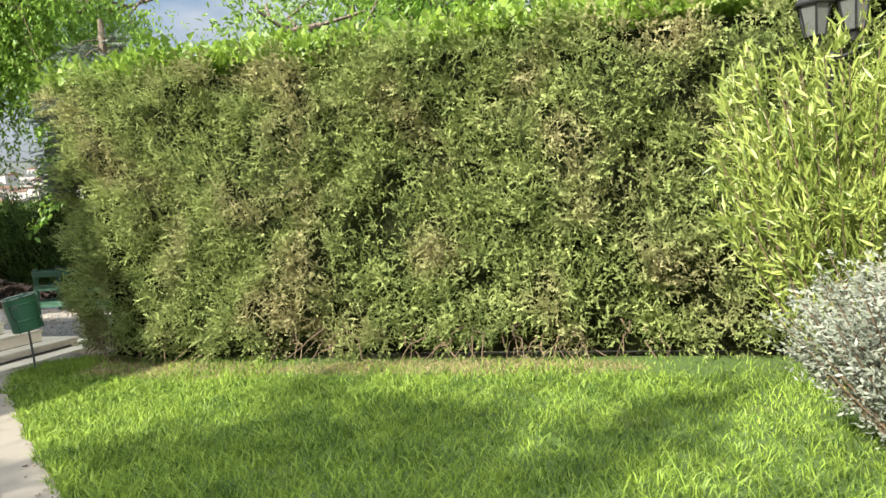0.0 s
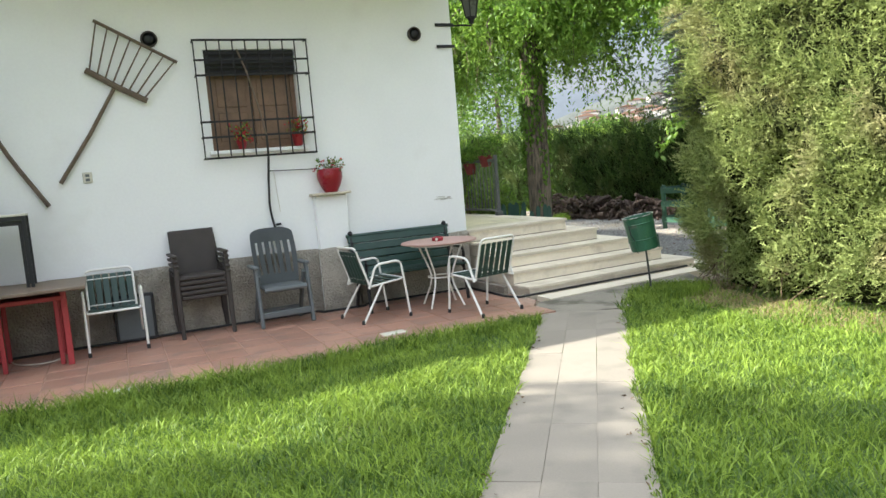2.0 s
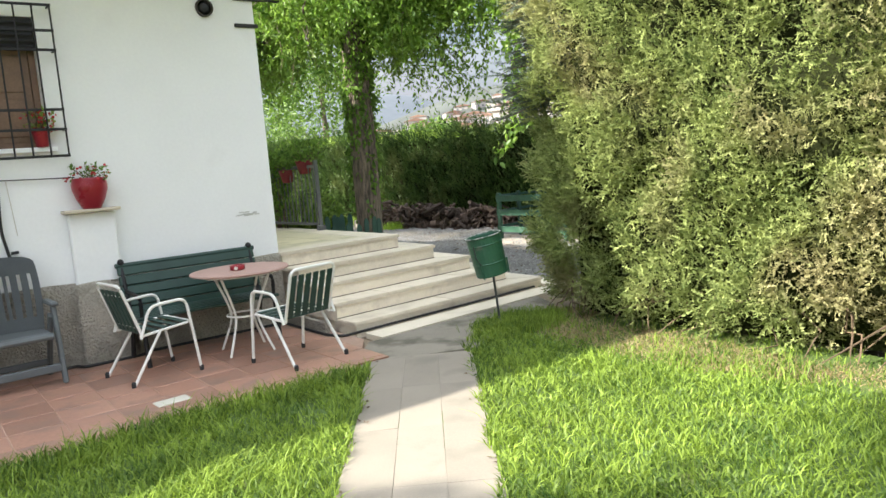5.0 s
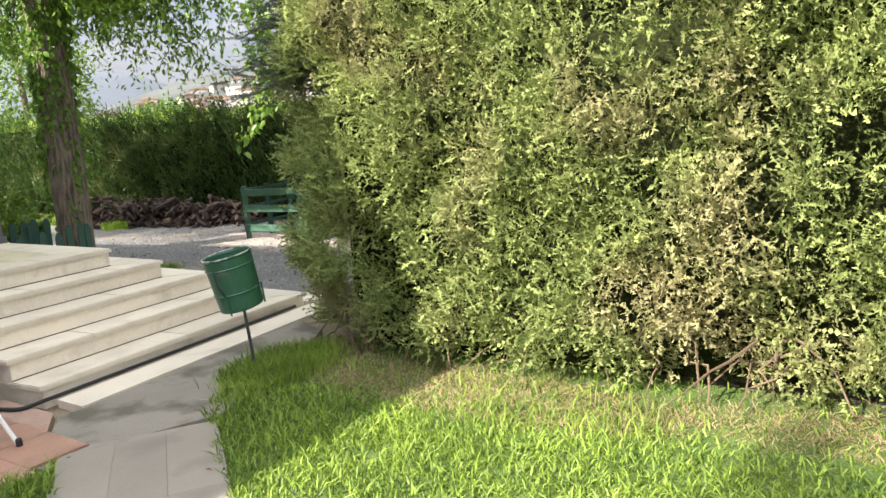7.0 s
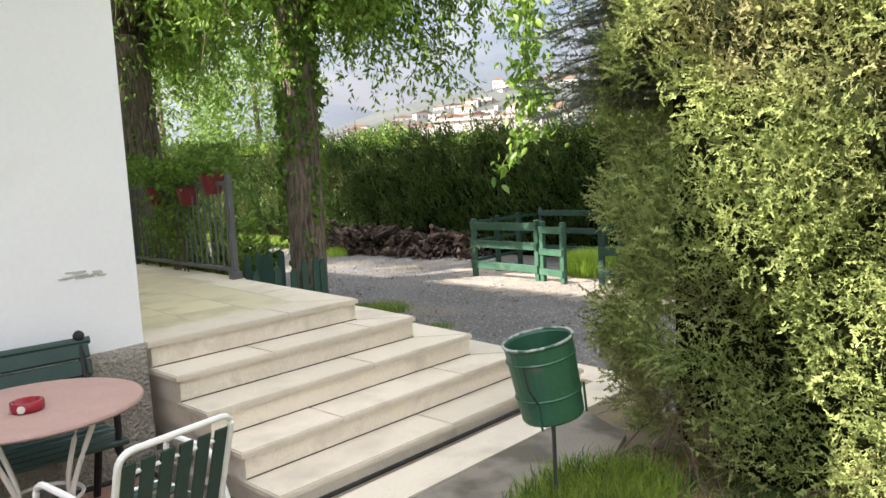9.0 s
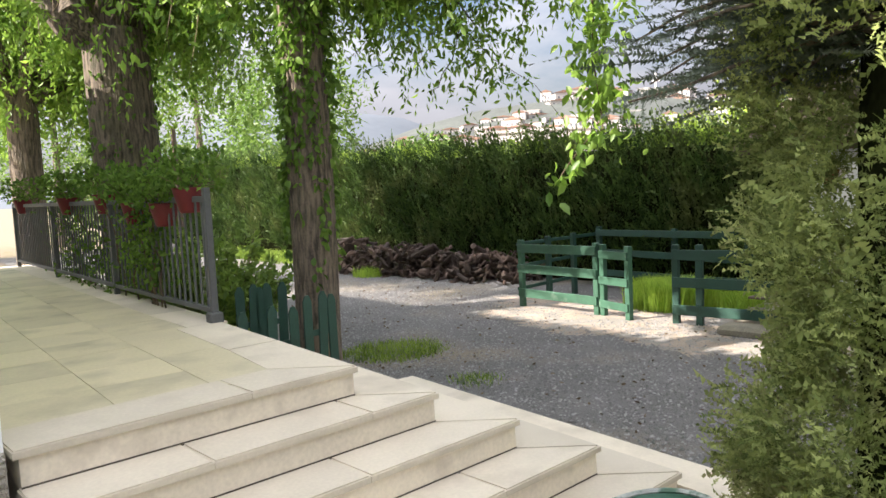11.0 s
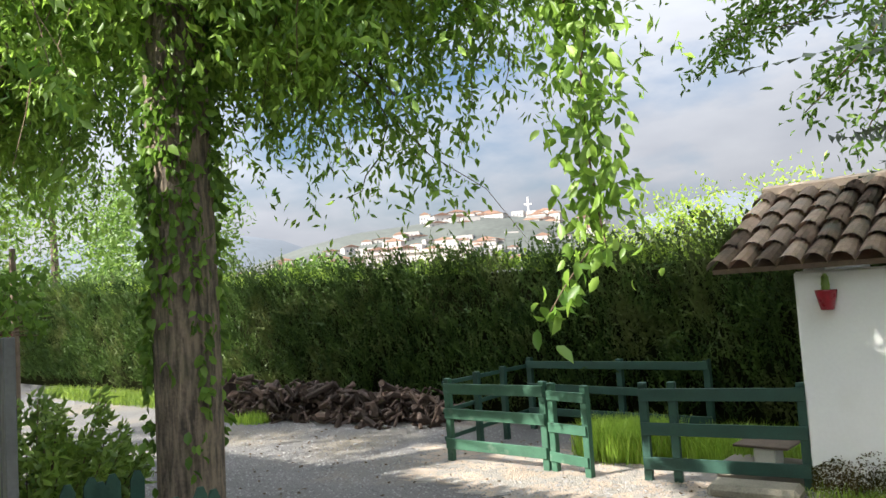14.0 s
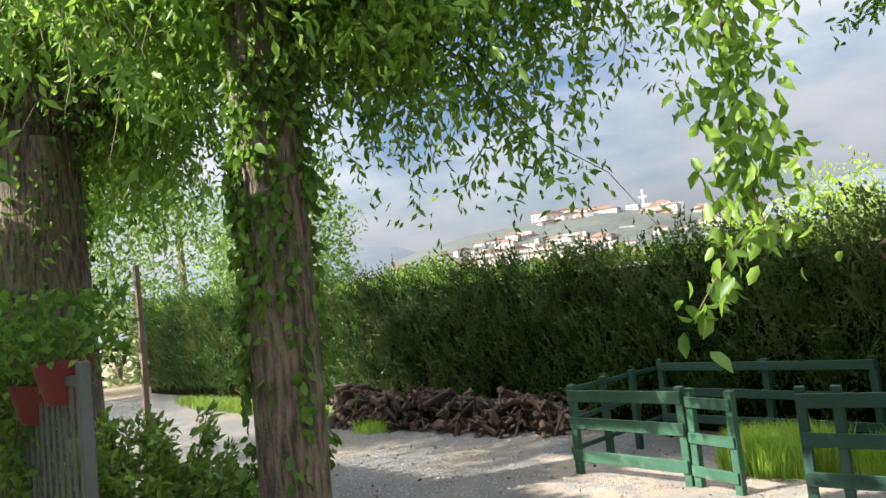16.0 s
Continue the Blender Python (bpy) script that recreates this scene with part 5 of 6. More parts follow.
for k, (sc, z) in enumerate(((1.0, 0.745), (0.86, 0.745))):
    st = thing("stool_frame", "black square-tube stool with pale top on the table", "stool", -5.10, -0.42, z, 2, "nested stools")
    hw, hd, hh = 0.285 * sc, 0.20 * sc, 0.69 * (1.0 if k == 0 else 0.93)
    part("top", boxed(-hw, -hd, hh - 0.02, hw, hd, hh, bevel=0.004), GREY_PLASTIC if k else CREAM, st)
    for yy in (-hd + 0.015, hd - 0.015):
        part("top_rail", boxed(-hw, yy - 0.014, hh - 0.055, hw, yy + 0.014, hh - 0.022), BLACK, st)
        for xx in (-hw + 0.015, hw - 0.015):
            part("leg", boxed(xx - 0.014, yy - 0.0135, 0, xx + 0.014, yy + 0.0135, hh - 0.055), BLACK, st)
sp = thing("loudspeaker", "black box leaning against the stucco behind a chair", "loudspeaker", -3.98, -0.10, 0, 0)
part("cabinet", boxed(-0.20, -0.05, 0.0, 0.20, 0.04, 0.49, bevel=0.01, m=pose(0, 0, 0, -3)), BLACK, sp)
part("panel", boxed(-0.17, -0.058, 0.03, 0.17, -0.05, 0.46, bevel=0.003, m=pose(0, 0, 0, -3)), GREY_PLASTIC, sp)
wire = thing("cable", "loose pale cable lying on the patio", "cable")
part("cord", tubed(rounded([(-5.2, -0.08, 0.012), (-5.05, -0.5, 0.01), (-4.85, -0.62, 0.01), (-4.68, -0.52, 0.01), (-4.66, -0.2, 0.01), (-4.72, -0.06, 0.15)], 0.15), 0.007, 6), CREAM, wire)

hose = thing("hose", "thin black hose lying along the wall and steps", "hose")
part("tube", tubed(rounded([(-5.40, -1.44, 0.012), (-5.34, -0.10, 0.012), (-2.02, -0.085, 0.012), (-2.0, -0.19, 0.012), (-1.48, -0.19, 0.012), (-1.44, -0.08, 0.012), (-0.06, -0.08, 0.012), (-0.05, -1.0, 0.012), (0.02, -1.19, 0.012), (2.7, -0.95, 0.012)], 0.06), 0.013, 7), HOSE_BLACK, hose)

# ---- litter bin ----
lb = thing("litter_bin", "dented green tin litter bin tilted on a thin pole", "litter bin", 1.06, -2.15, -0.02, 0)
tilt = pose(0.0, 0, 0.52, -5, -9, 0)
part("pole", tubed([(0.20, 0.17, -0.05), (0.03, 0.03, 0.53), (0.0, 0.0, 0.72)], 0.011, 6), GREY_IRON, lb)
bm = lathe(bmesh.new(), [(0.138, 0.0), (0.144, 0.01), (0.158, 0.35), (0.165, 0.36), (0.158, 0.365), (0.15, 0.35), (0.134, 0.03)], 28, tilt)
drum = part("body", bm, GREEN_TIN, lb, smooth=False)
RIM = material("chipped_pale_rim", (0.34, 0.36, 0.33), 0.6, scale=14, vary=0.3, bump=0.3, stain=(0.05, 0.11, 0.07), stain_scale=16, stain_lo=0.5, stain_hi=0.58)
part("rim", tubed([tilt @ Vector((0.160 * math.cos(t), 0.160 * math.sin(t), 0.364)) for t in [k * math.pi / 14 for k in range(29)]], 0.007, 6), RIM, drum, "chipped pale rim")
for z, r in ((0.12, 0.150), (0.29, 0.157)):
    part("hoop", tubed([tilt @ Vector((r * math.cos(t), r * math.sin(t), z)) for t in [k * math.pi / 14 for k in range(29)]], 0.006, 5), GREEN_TIN, drum)
for t in (200, 310, 80):
    c, s = math.cos(radians(t)), math.sin(radians(t))
    part("stay", tubed([tilt @ Vector((0.15 * c, 0.15 * s, -0.01)), tilt @ Vector((0.162 * c, 0.162 * s, 0.13))], 0.006, 5), GREEN_TIN, drum)
part("handle", tubed([tilt @ Vector((-0.172, -0.05, 0.30)), tilt @ Vector((-0.19, -0.07, 0.2)), tilt @ Vector((-0.172, -0.09, 0.13))], 0.005, 5), IRON, drum)

# ---- shrubs by the lawn ----
def shrub(name, label, x, y, z, rx, ry, h, n, leaf, mat, stems=40, wide=0.22, up=0.5, lean=0.35):
    ob = thing(name, label, "shrub", x, y, z)
    st = bmesh.new()
    tips = []
    for i in range(stems):
        a, q = rng.uniform(0, 2 * np.pi), math.sqrt(rng.uniform(0.05, 1))
        hh = h * rng.uniform(0.55, 1.0) * (1 - 0.25 * q * q)
        p = [(0.15 * rx * math.cos(a), 0.15 * ry * math.sin(a), 0), (0.6 * q * rx * math.cos(a), 0.6 * q * ry * math.sin(a), hh * 0.5), (q * rx * math.cos(a), q * ry * math.sin(a), hh)]
        tube(st, p, 0.010, 5, 0.003)
        tips.append(p)
    part("stem", st, TWIG, ob)["kind"] = "stuff"
    tips = np.array(tips)
    i = rng.integers(0, stems, n)
    t = rng.beta(1.6, 1.0, n)[:, None]
    a, b, c = tips[i, 0], tips[i, 1], tips[i, 2]
    base = a * (1 - t) ** 2 + 2 * b * t * (1 - t) + c * t * t + rng.normal(0, 0.035, (n, 3))
    out = unit(base * np.array([1, 1, 0]) + 1e-6)
    way = out * lean + rng.normal(0, 0.5, (n, 3)) + np.array([0, 0, up])
    L = leaf * rng.uniform(0.6, 1.3, n)
    leaves("foliage", base, way, L, L * wide, mat, ob)["kind"] = "stuff"
    return ob


shrub("oleander", "tall yellow-green oleander against the hedge", 1.15, -9.85, -0.03, 0.7, 0.95, 2.85, 17000, 0.115, LEAF_OLEANDER, 100, 0.17, 0.75)
shrub("lavender_bush", "rounded silver-grey leafy bush on the lawn", -0.35, -10.0, -0.03, 0.82, 0.82, 1.2, 22000, 0.042, LEAF_SILVER, 140, 0.35, 0.3, 0.6)

# ---- porch railing ----
rail = thing("railing", "grey iron railing with upright bars along the porch", "railing")
RX = lambda y: 1.615 - 0.022 * (y - 2.06)
RY0, RY1 = 2.10, 9.4
for y in (RY0, 4.5, 6.95, RY1):
    part("post", boxed(RX(y) - 0.025, y - 0.025, 0.70, RX(y) + 0.025, y + 0.025, 1.70 if y == RY0 else 1.66, bevel=0.005), GREY_IRON, rail)
part("post_foot", boxed(RX(RY0) - 0.05, RY0 - 0.05, 0.72, RX(RY0) + 0.05, RY0 + 0.05, 0.80, bevel=0.01), GREY_IRON, rail)
for z, h in ((1.62, 0.022), (0.81, 0.018)):
    m = Matrix.Translation((RX(RY0), RY0, z)) @ pose(0, 0, 0, 0, 0, math.degrees(math.atan(0.022)))
    part("rail", boxed(-0.02, 0, -h, 0.02, RY1 - RY0, h, bevel=0.004, m=m), GREY_IRON, rail)
bar = part("bar", tubed([(0, 0, 0.81), (0, 0, 1.61)], 0.0095, 6), GREY_IRON, rail)
bar.location = (RX(2.2), 2.2, 0)
for i in range(1, 62):
    y = 2.2 + 0.115 * i
    if y < RY1 - 0.05:
        b = new("bar", bar.data)
        b.parent = rail
        b.location = (RX(y), y, 0)
for y, r, dz in ((2.42, 0.13, 0.06), (2.98, 0.125, -0.05), (3.75, 0.12, -0.04), (4.62, 0.13, 0.05), (6.1, 0.13, 0.04), (8.7, 0.13, 0.05)):
    potted("hanging_pot", "red plastic pot of trailing plants hung on the railing", RX(y) + 0.0, y, 1.46 + dz, r * 0.92, 0.19, RED_PLASTIC, 420, 0.30, 0.06, LEAF_IVY, 0, 0.30, "railing pots")
ivy = thing("climbing_plant", "leafy climber rambling through the railing bars", "climber", RX(3.3), 3.3, 0.725)
n = 3600
cy = np.concatenate([rng.normal(0.15, 0.28, n // 2), rng.normal(2.6, 0.9, n // 2)])
cz = rng.uniform(0, 1.15, n)
keep = lumps(np.stack([cy, cz, cy * 0], 1), 3.0, 2.0) > -0.25
b = np.stack([rng.normal(0.02, 0.07, n), cy, cz], 1)[keep]
L = 0.065 * rng.uniform(0.6, 1.3, len(b))
leaves("foliage", b, rng.normal(0, 0.7, (len(b), 3)) + np.array([0, 0, -0.3]), L, L * 0.55, LEAF_IVY, ivy)["kind"] = "stuff"
st = bmesh.new()
for i in range(14):
    y = rng.normal(0.2, 0.3) if i < 8 else rng.normal(2.6, 0.8)
    tube(st, limb_points((0.0, y, 0.0), (rng.normal(0, 0.05), y + rng.normal(0, 0.15), 1.1), 0, 0.18, 7), 0.009, 5, 0.004)
part("stem", st, TWIG, ivy)["kind"] = "stuff"
shrub("shrub", "leafy green shrub between porch and drive", 2.35, 4.2, -0.15, 0.76, 0.9, 1.62, 12000, 0.085, LEAF_SHRUB, 60, 0.42, 0.25, 0.5)
shrub("shrub", "low leafy shrub behind the porch railing", 2.2, 5.5, -0.15, 0.6, 0.8, 1.5, 4000, 0.09, LEAF_SHRUB, 50, 0.42, 0.25, 0.5)

# ---- picket fence round the tree ----
def picket_fence(p, q, n, h, label):
    p, q = Vector(p), Vector(q)
    ob = thing("picket_fence", label, "picket fence", p.x, p.y, p.z, math.degrees(math.atan2(q.y - p.y, q.x - p.x)), "picket fences")
    L = (q - p).length
    for z in (0.16, h * 0.66):
        part("rail", boxed(-0.03, 0.012, z - 0.025, L + 0.03, 0.032, z + 0.025, bevel=0.004), GREEN_DARK, ob)
    bm = prism(bmesh.new(), [(-0.04, 0), (0.04, 0), (0.04, h - 0.05), (0.015, h), (-0.015, h), (-0.04, h - 0.05)], -0.009, 0.009)
    bmesh.ops.transform(bm, matrix=pose(0, 0, 0, 90), verts=bm.verts[:])
    first = part("picket", bm, GREEN_DARK, ob)
    for i in range(n):
        o = first if i == 0 else new("picket", first.data)
        o.parent = ob
        o.matrix_basis = pose(L * i / (n - 1), 0, 0.0 + 0.02 * math.sin(i * 2.3), 0, 2.0 * math.sin(i * 1.7), 0)
    return ob


picket_fence((1.86, 2.20, -0.15), (2.30, 2.22, -0.15), 3, 0.90, "short dark green picket fence by the porch end")
picket_fence((2.43, 2.24, -0.15), (2.68, 2.28, -0.15), 3, 0.95, "dark green pickets leaning on the tree trunk")
picket_fence((2.14, 2.90, -0.15), (2.50, 2.86, -0.15), 5, 1.0, "dark green picket fence behind the tree")

# ---- animal pen ----
def plank_fence(p, q, boards, posts, label, top=0.79, h=0.12, z0=-0.16, mat=GREEN_WOOD, sag=0.0):
    p, q = Vector((*p, 0)), Vector((*q, 0))
    ob = thing("plank_fence", label, "plank fence", p.x, p.y, z0, math.degrees(math.atan2(q.y - p.y, q.x - p.x)), "pen fences")
    L = (q - p).length
    for s in posts:
        part("post", boxed(L * s - 0.04, -0.035, -0.05, L * s + 0.04, 0.035, top - z0 + 0.01 * math.sin(s * 9), bevel=0.006), mat, ob)
    for i, z in enumerate(boards):
        m = Matrix.Translation((0, 0.048, z - z0)) @ pose(0, 0, 0, 0, sag + 0.5 * math.sin(i * 2.1 + L), 0)
        part("board", boxed(-0.03, -0.012, -h / 2, L + 0.03, 0.012, h / 2, bevel=0.004, m=m), mat, ob)
    return ob


plank_fence((7.04, 3.12), (6.98, 4.43), (0.70, 0.40, 0.05), (0.0, 1.0), "green painted plank fence panel of the pen", 0.80)
plank_fence((6.98, 2.57), (7.05, 3.02), (0.66, 0.33, 0.02), (0.0, 1.0), "small green plank gate standing ajar", 0.78, 0.10)
plank_fence((7.49, 0.66), (7.16, 2.02), (0.70, 0.36, 0.03), (0.0, 0.80, 1.0), "darker green plank fence panel of the pen", 0.80, 0.12, mat=GREEN_DARK)
plank_fence((9.02, 2.15), (8.98, 4.68), (0.76, 0.42, 0.12), (0.0, 0.45, 1.0), "weathered green back rails of the pen", 0.84, 0.10, mat=GREEN_DARK)
plank_fence((7.0, 4.46), (8.95, 4.70), (0.74, 0.42, 0.10), (0.33, 0.66), "thin green side rails of the pen", 0.80, 0.05, mat=GREEN_DARK)
tr = thing("feed_trough", "grey stone trough with a white box inside the pen", "trough", 7.75, 1.05, -0.15)
part("trough", boxed(-0.25, -0.4, 0, 0.25, 0.45, 0.16, bevel=0.02), SLAB, tr)
part("box", boxed(-0.20, -0.10, 0.16, 0.02, 0.10, 0.32, bevel=0.012), CREAM, tr, "white plastic box")
part("board", boxed(-0.22, -0.22, 0.325, 0.20, 0.28, 0.35, bevel=0.005), OLD_WOOD, tr)
OLD_STONE = material("mossy_old_stone", (0.24, 0.22, 0.17), 0.9, vary=0.35, bump=0.6, depth=0.02)
kb = thing("stone_block", "low worn stone slab outside the pen", "stone", 7.12, 1.0, -0.17, 8)
part("block", boxed(-0.17, -0.38, 0, 0.17, 0.38, 0.13, bevel=0.04), OLD_STONE, kb)

# ---- hut ----
hut = thing("hut", "small white plastered hut with old clay tile roof", "hut", kind="")
part("wall", boxed(7.45, -4.2, -0.3, 7.65, 0.62, 1.78, bevel=0.02), PLASTER, hut)
part("wall", boxed(7.65, 0.40, -0.3, 9.4, 0.60, 1.78), PLASTER, hut)
part("wall", prism(bmesh.new(), [(7.65, 0.41), (9.4, 0.41), (9.4, 0.59), (7.65, 0.59)], 1.78, 1.95), PLASTER, hut)
part("roof_deck", boxed(0, -4.3, -0.05, 1.75, 1.25, 0.0, m=Matrix.Translation((7.22, 0, 1.845)) @ pose(0, 0, 0, 0, -25, 0)), OLD_WOOD, hut)
tile = bmesh.new()
ring = [[tile.verts.new((x, (r) * math.cos(a), r * 0.95 * math.sin(a))) for a in [math.pi * k / 7 for k in range(8)]] for x, r in ((0.0, 0.105), (0.46, 0.085))]
for k in range(7):
    tile.faces.new((ring[0][k], ring[0][k + 1], ring[1][k + 1], ring[1][k]))
bmesh.ops.solidify(tile, geom=tile.faces[:], thickness=0.016)
first = part("roof_tile", tile, ROOF_TILE, hut)
for c in range(26):
    for r in range(5):
        o = first if c == 0 and r == 0 else new("roof_tile", first.data)
        o.parent = hut
        y = 1.17 - 0.205 * c
        o.matrix_basis = Matrix.Translation((7.22, 0, 1.85)) @ pose(0, 0, 0, 0, -25, 0) @ Matrix.Translation((-0.07 + 0.37 * r + random.uniform(-0.015, 0.015), y + random.uniform(-0.008, 0.008), 0.012 + 0.005 * r)) @ pose(0, 0, 0, random.uniform(-3, 3), 2.6, random.uniform(-2, 2))
part("ridge", tubed([(8.82, 1.25, 2.62), (8.82, -4.2, 2.62)], 0.11, 8), ROOF_TILE, hut)
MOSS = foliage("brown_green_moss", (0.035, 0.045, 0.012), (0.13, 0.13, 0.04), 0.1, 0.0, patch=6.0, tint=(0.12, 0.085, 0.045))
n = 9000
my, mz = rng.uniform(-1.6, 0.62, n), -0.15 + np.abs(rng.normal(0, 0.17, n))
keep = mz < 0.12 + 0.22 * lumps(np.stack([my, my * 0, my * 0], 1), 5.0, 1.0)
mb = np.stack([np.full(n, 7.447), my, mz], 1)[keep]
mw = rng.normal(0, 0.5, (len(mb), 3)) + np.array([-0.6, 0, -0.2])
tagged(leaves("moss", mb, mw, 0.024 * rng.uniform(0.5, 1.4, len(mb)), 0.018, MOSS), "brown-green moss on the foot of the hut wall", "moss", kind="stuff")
wp = potted("wall_pot", "red pot with a small cactus on the hut wall", 7.36, 0.34, 1.44, 0.085, 0.17, RED_POT, 10, 0.03, 0.05, LEAF_SHRUB, 0, 0.06)
part("cactus", lathe(bmesh.new(), [(0.03, 0.14), (0.035, 0.2), (0.03, 0.28), (0.01, 0.31)], 8), LEAF_SHRUB, wp)

# ---- log pile ----
pile = thing("log_pile", "heap of dry brown vine logs and roots by the hedge", "log pile", 8.3, 8.2, -0.16, 0)
kinds = []
for k in range(6):
    r = 0.030 + 0.011 * k
    pts = limb_points((-0.42, 0, 0), (0.42, 0, 0), 0.05 * math.sin(k), 0.7, 6)
    bm = tube(bmesh.new(), pts, r, 7, r * 0.7)
    me = bpy.data.meshes.new("log")
    bm.to_mesh(me)
    bm.free()
    me.materials.append(LOG)
    kinds.append(me)
for i in range(290):
    t = random.random()
    hgt = (0.80 - 0.34 * t) * (1 - 0.35 * abs(math.sin(t * 7)))
    lvl = random.random() ** 1.3
    o = new("log", kinds[i % 6])
    o.parent = pile
    cx, cyy = -0.45 + 0.85 * t, 2.35 - 4.3 * t
    o.matrix_basis = Matrix.Translation((cx + random.uniform(-0.35, 0.45) * (1 - 0.6 * lvl), cyy + random.uniform(-0.25, 0.25), 0.05 + hgt * lvl)) @ pose(0, 0, 0, random.uniform(0, 360), random.uniform(-28, 28), random.uniform(0, 360)) @ Matrix.Diagonal((random.uniform(0.4, 0.85),) * 3 + (1,))
sp2 = thing("tree_stump", "sawn upright log standing beside the log heap", "tree stump", 7.85, 10.75, -0.16)
part("trunk", lathe(bmesh.new(), [(0.20, 0), (0.19, 0.3), (0.185, 0.72), (0.175, 0.73)], 14), LOG, sp2)
part("cut_face", lathe(bmesh.new(), [(0.172, 0.73), (0.17, 0.736)], 14), OLD_WOOD, sp2)
sb = thing("stone_block", "pale stone block at the end of the log heap", "stone", 7.55, 10.9, -0.17, 20)
part("block", boxed(-0.25, -0.18, 0, 0.2, 0.2, 0.28, bevel=0.04), SLAB, sb)
wpost = thing("wooden_post", "slim weathered wooden post beside the drive", "post", 4.75, 12.0, -0.17)
part("shaft", tubed([(0, 0, 0), (0.02, 0, 1.6), (0.0, 0.02, 3.2)], 0.065, 8, 0.05), OLD_WOOD, wpost)

# ---- hanging strand of the tree, conifer and leafy boughs overhead ----
strand = thing("hanging_branch", "long leafy strand hanging from the tree above", "branch", 4.12, 0.60, 0)
pts = limb_points((-0.75, 1.4, 4.75), (0.05, 0.1, 3.9), 0.1, 0.15, 6)
down = limb_points((0.05, 0.1, 3.9), (0.02, -0.03, 2.0), 0, 0.12, 10)
tip = limb_points((0.02, -0.03, 2.0), (-0.28, 0.18, 1.62), 0.05, 0.1, 5)
part("twig", tube(bmesh.new(), np.concatenate([pts, down[1:], tip[1:]]), 0.016, 6, 0.003), TWIG, strand)
k = rng.uniform(0, 8.99, 640)
i = k.astype(int)
b1 = down[i] + (down[i + 1] - down[i]) * (k - i)[:, None] + rng.normal(0, 0.10, (640, 3))
b2 = tip[rng.integers(0, 5, 40)] + rng.normal(0, 0.05, (40, 3))
b3 = pts[rng.integers(0, 6, 160)] + rng.normal(0, 0.2, (160, 3))
b = np.concatenate([b1, b2, b3])
L = 0.095 * rng.uniform(0.7, 1.4, len(b))
leaves("foliage", b, rng.normal(0, 0.45, (len(b), 3)) + np.array([0, 0, -0.8]), L, L * 0.52, LEAF_ASH, strand, full=True)["kind"] = "stuff"
strand2 = thing("hanging_branch", "thin bare-ended twig hanging below the crown", "branch", 4.3, 2.2, 0)
pts = limb_points((-0.9, 0.9, 4.4), (0.0, 0.2, 3.1), 0.2, 0.2, 7)
low = limb_points((0.0, 0.2, 3.1), (-0.15, 0.55, 2.55), -0.15, 0.2, 5)
part("twig", tube(bmesh.new(), np.concatenate([pts, low[1:]]), 0.014, 5, 0.003), TWIG, strand2)
b = np.concatenate([pts[rng.integers(0, 7, 170)] + rng.normal(0, 0.17, (170, 3)), low[rng.integers(0, 5, 24)] + rng.normal(0, 0.06, (24, 3))])
L = 0.085 * rng.uniform(0.7, 1.3, len(b))
leaves("foliage", b, rng.normal(0, 0.5, (len(b), 3)) + np.array([0, 0, -0.7]), L, L * 0.5, LEAF_ASH, strand2, full=True)["kind"] = "stuff"


def conifer(x, y, z):
    ob = thing("conifer", "blue-grey spruce with spreading needle boughs behind the hedge", "tree", x, y, z)
    part("trunk", tubed([(0, 0, 0), (0.02, 0.03, 3), (0, 0, 4.15)], 0.16, 10, 0.03), BARK, ob)
    lim = bmesh.new()
    base, way = [], []
    for i in range(100):
        h = 2.2 + 1.75 * (i / 100) ** 1.3
        a = i * 2.4 % (2 * math.pi)
        r = (0.92 + 0.1 * math.sin(i * 1.7)) * (1 - (h - 2.2) / 5.0)
        if h < 3.4:
            a = 0.75 + a / (2 * math.pi) * 1.75
            r *= 0.62 + 0.38 * abs(math.sin(i * 0.9))
        else:
            r *= 0.6
        e = np.array([r * math.cos(a), r * math.sin(a), h - 0.10 + 0.1 * math.sin(i)])
        p = limb_points((0, 0, h), e, 0.05, 0.2, 6)
        tube(lim, p, 0.012, 5, 0.004)
        for _ in range(34):
            t = rng.uniform(0.2, 1)
            s = p[0] + (e - p[0]) * t
            d = unit((e - p[0])[None, :])[0] * 0.5 + rng.normal(0, 0.5, 3) * np.array([1, 1, 0.35])
            q = s + d * 0.27 * rng.uniform(0.5, 1)
            for _ in range(1):
                base.append(s)
                way.append(q - s)
    part("limb", lim, BARK, ob)["kind"] = "stuff"
    base, way = np.array(base), np.array(way)
    feathers("needles", base, way, np.linalg.norm(way, axis=1), 0.024, 22, LEAF_SPRUCE, ob, bend=0.06)["kind"] = "stuff"


conifer(2.42, -2.22, -0.15)
bough = thing("hanging_branch", "dark leafy bough reaching in over the drive", "branch", 7.3, -1.7, 4.3)
lim = bmesh.new()
bs, ws = [], []
for e in ((-0.75, 2.67, -0.85), (-1.1, 2.3, -0.7), (-0.4, 2.6, -0.55), (-1.4, 2.0, -0.55), (-1.65, 1.6, -1.5), (-1.45, 1.35, -1.75), (-1.3, 1.5, -1.2)):
    p = limb_points((0.5, -0.9, 0.6), e, 0.2, 0.2, 8)
    tube(lim, p, 0.02, 5, 0.004)
    k = rng.uniform(3.5, 7, 480)
    i = k.astype(int).clip(0, 6)
    at = p[i] + (p[i + 1] - p[i]) * (k - i)[:, None]
    bs.append(at + rng.normal(0, 0.085, (480, 3)))
    ws.append(rng.normal(0, 0.6, (480, 3)) + np.array([0, 0.3, -0.35]))
part("twig", lim, TWIG, bough)["kind"] = "stuff"
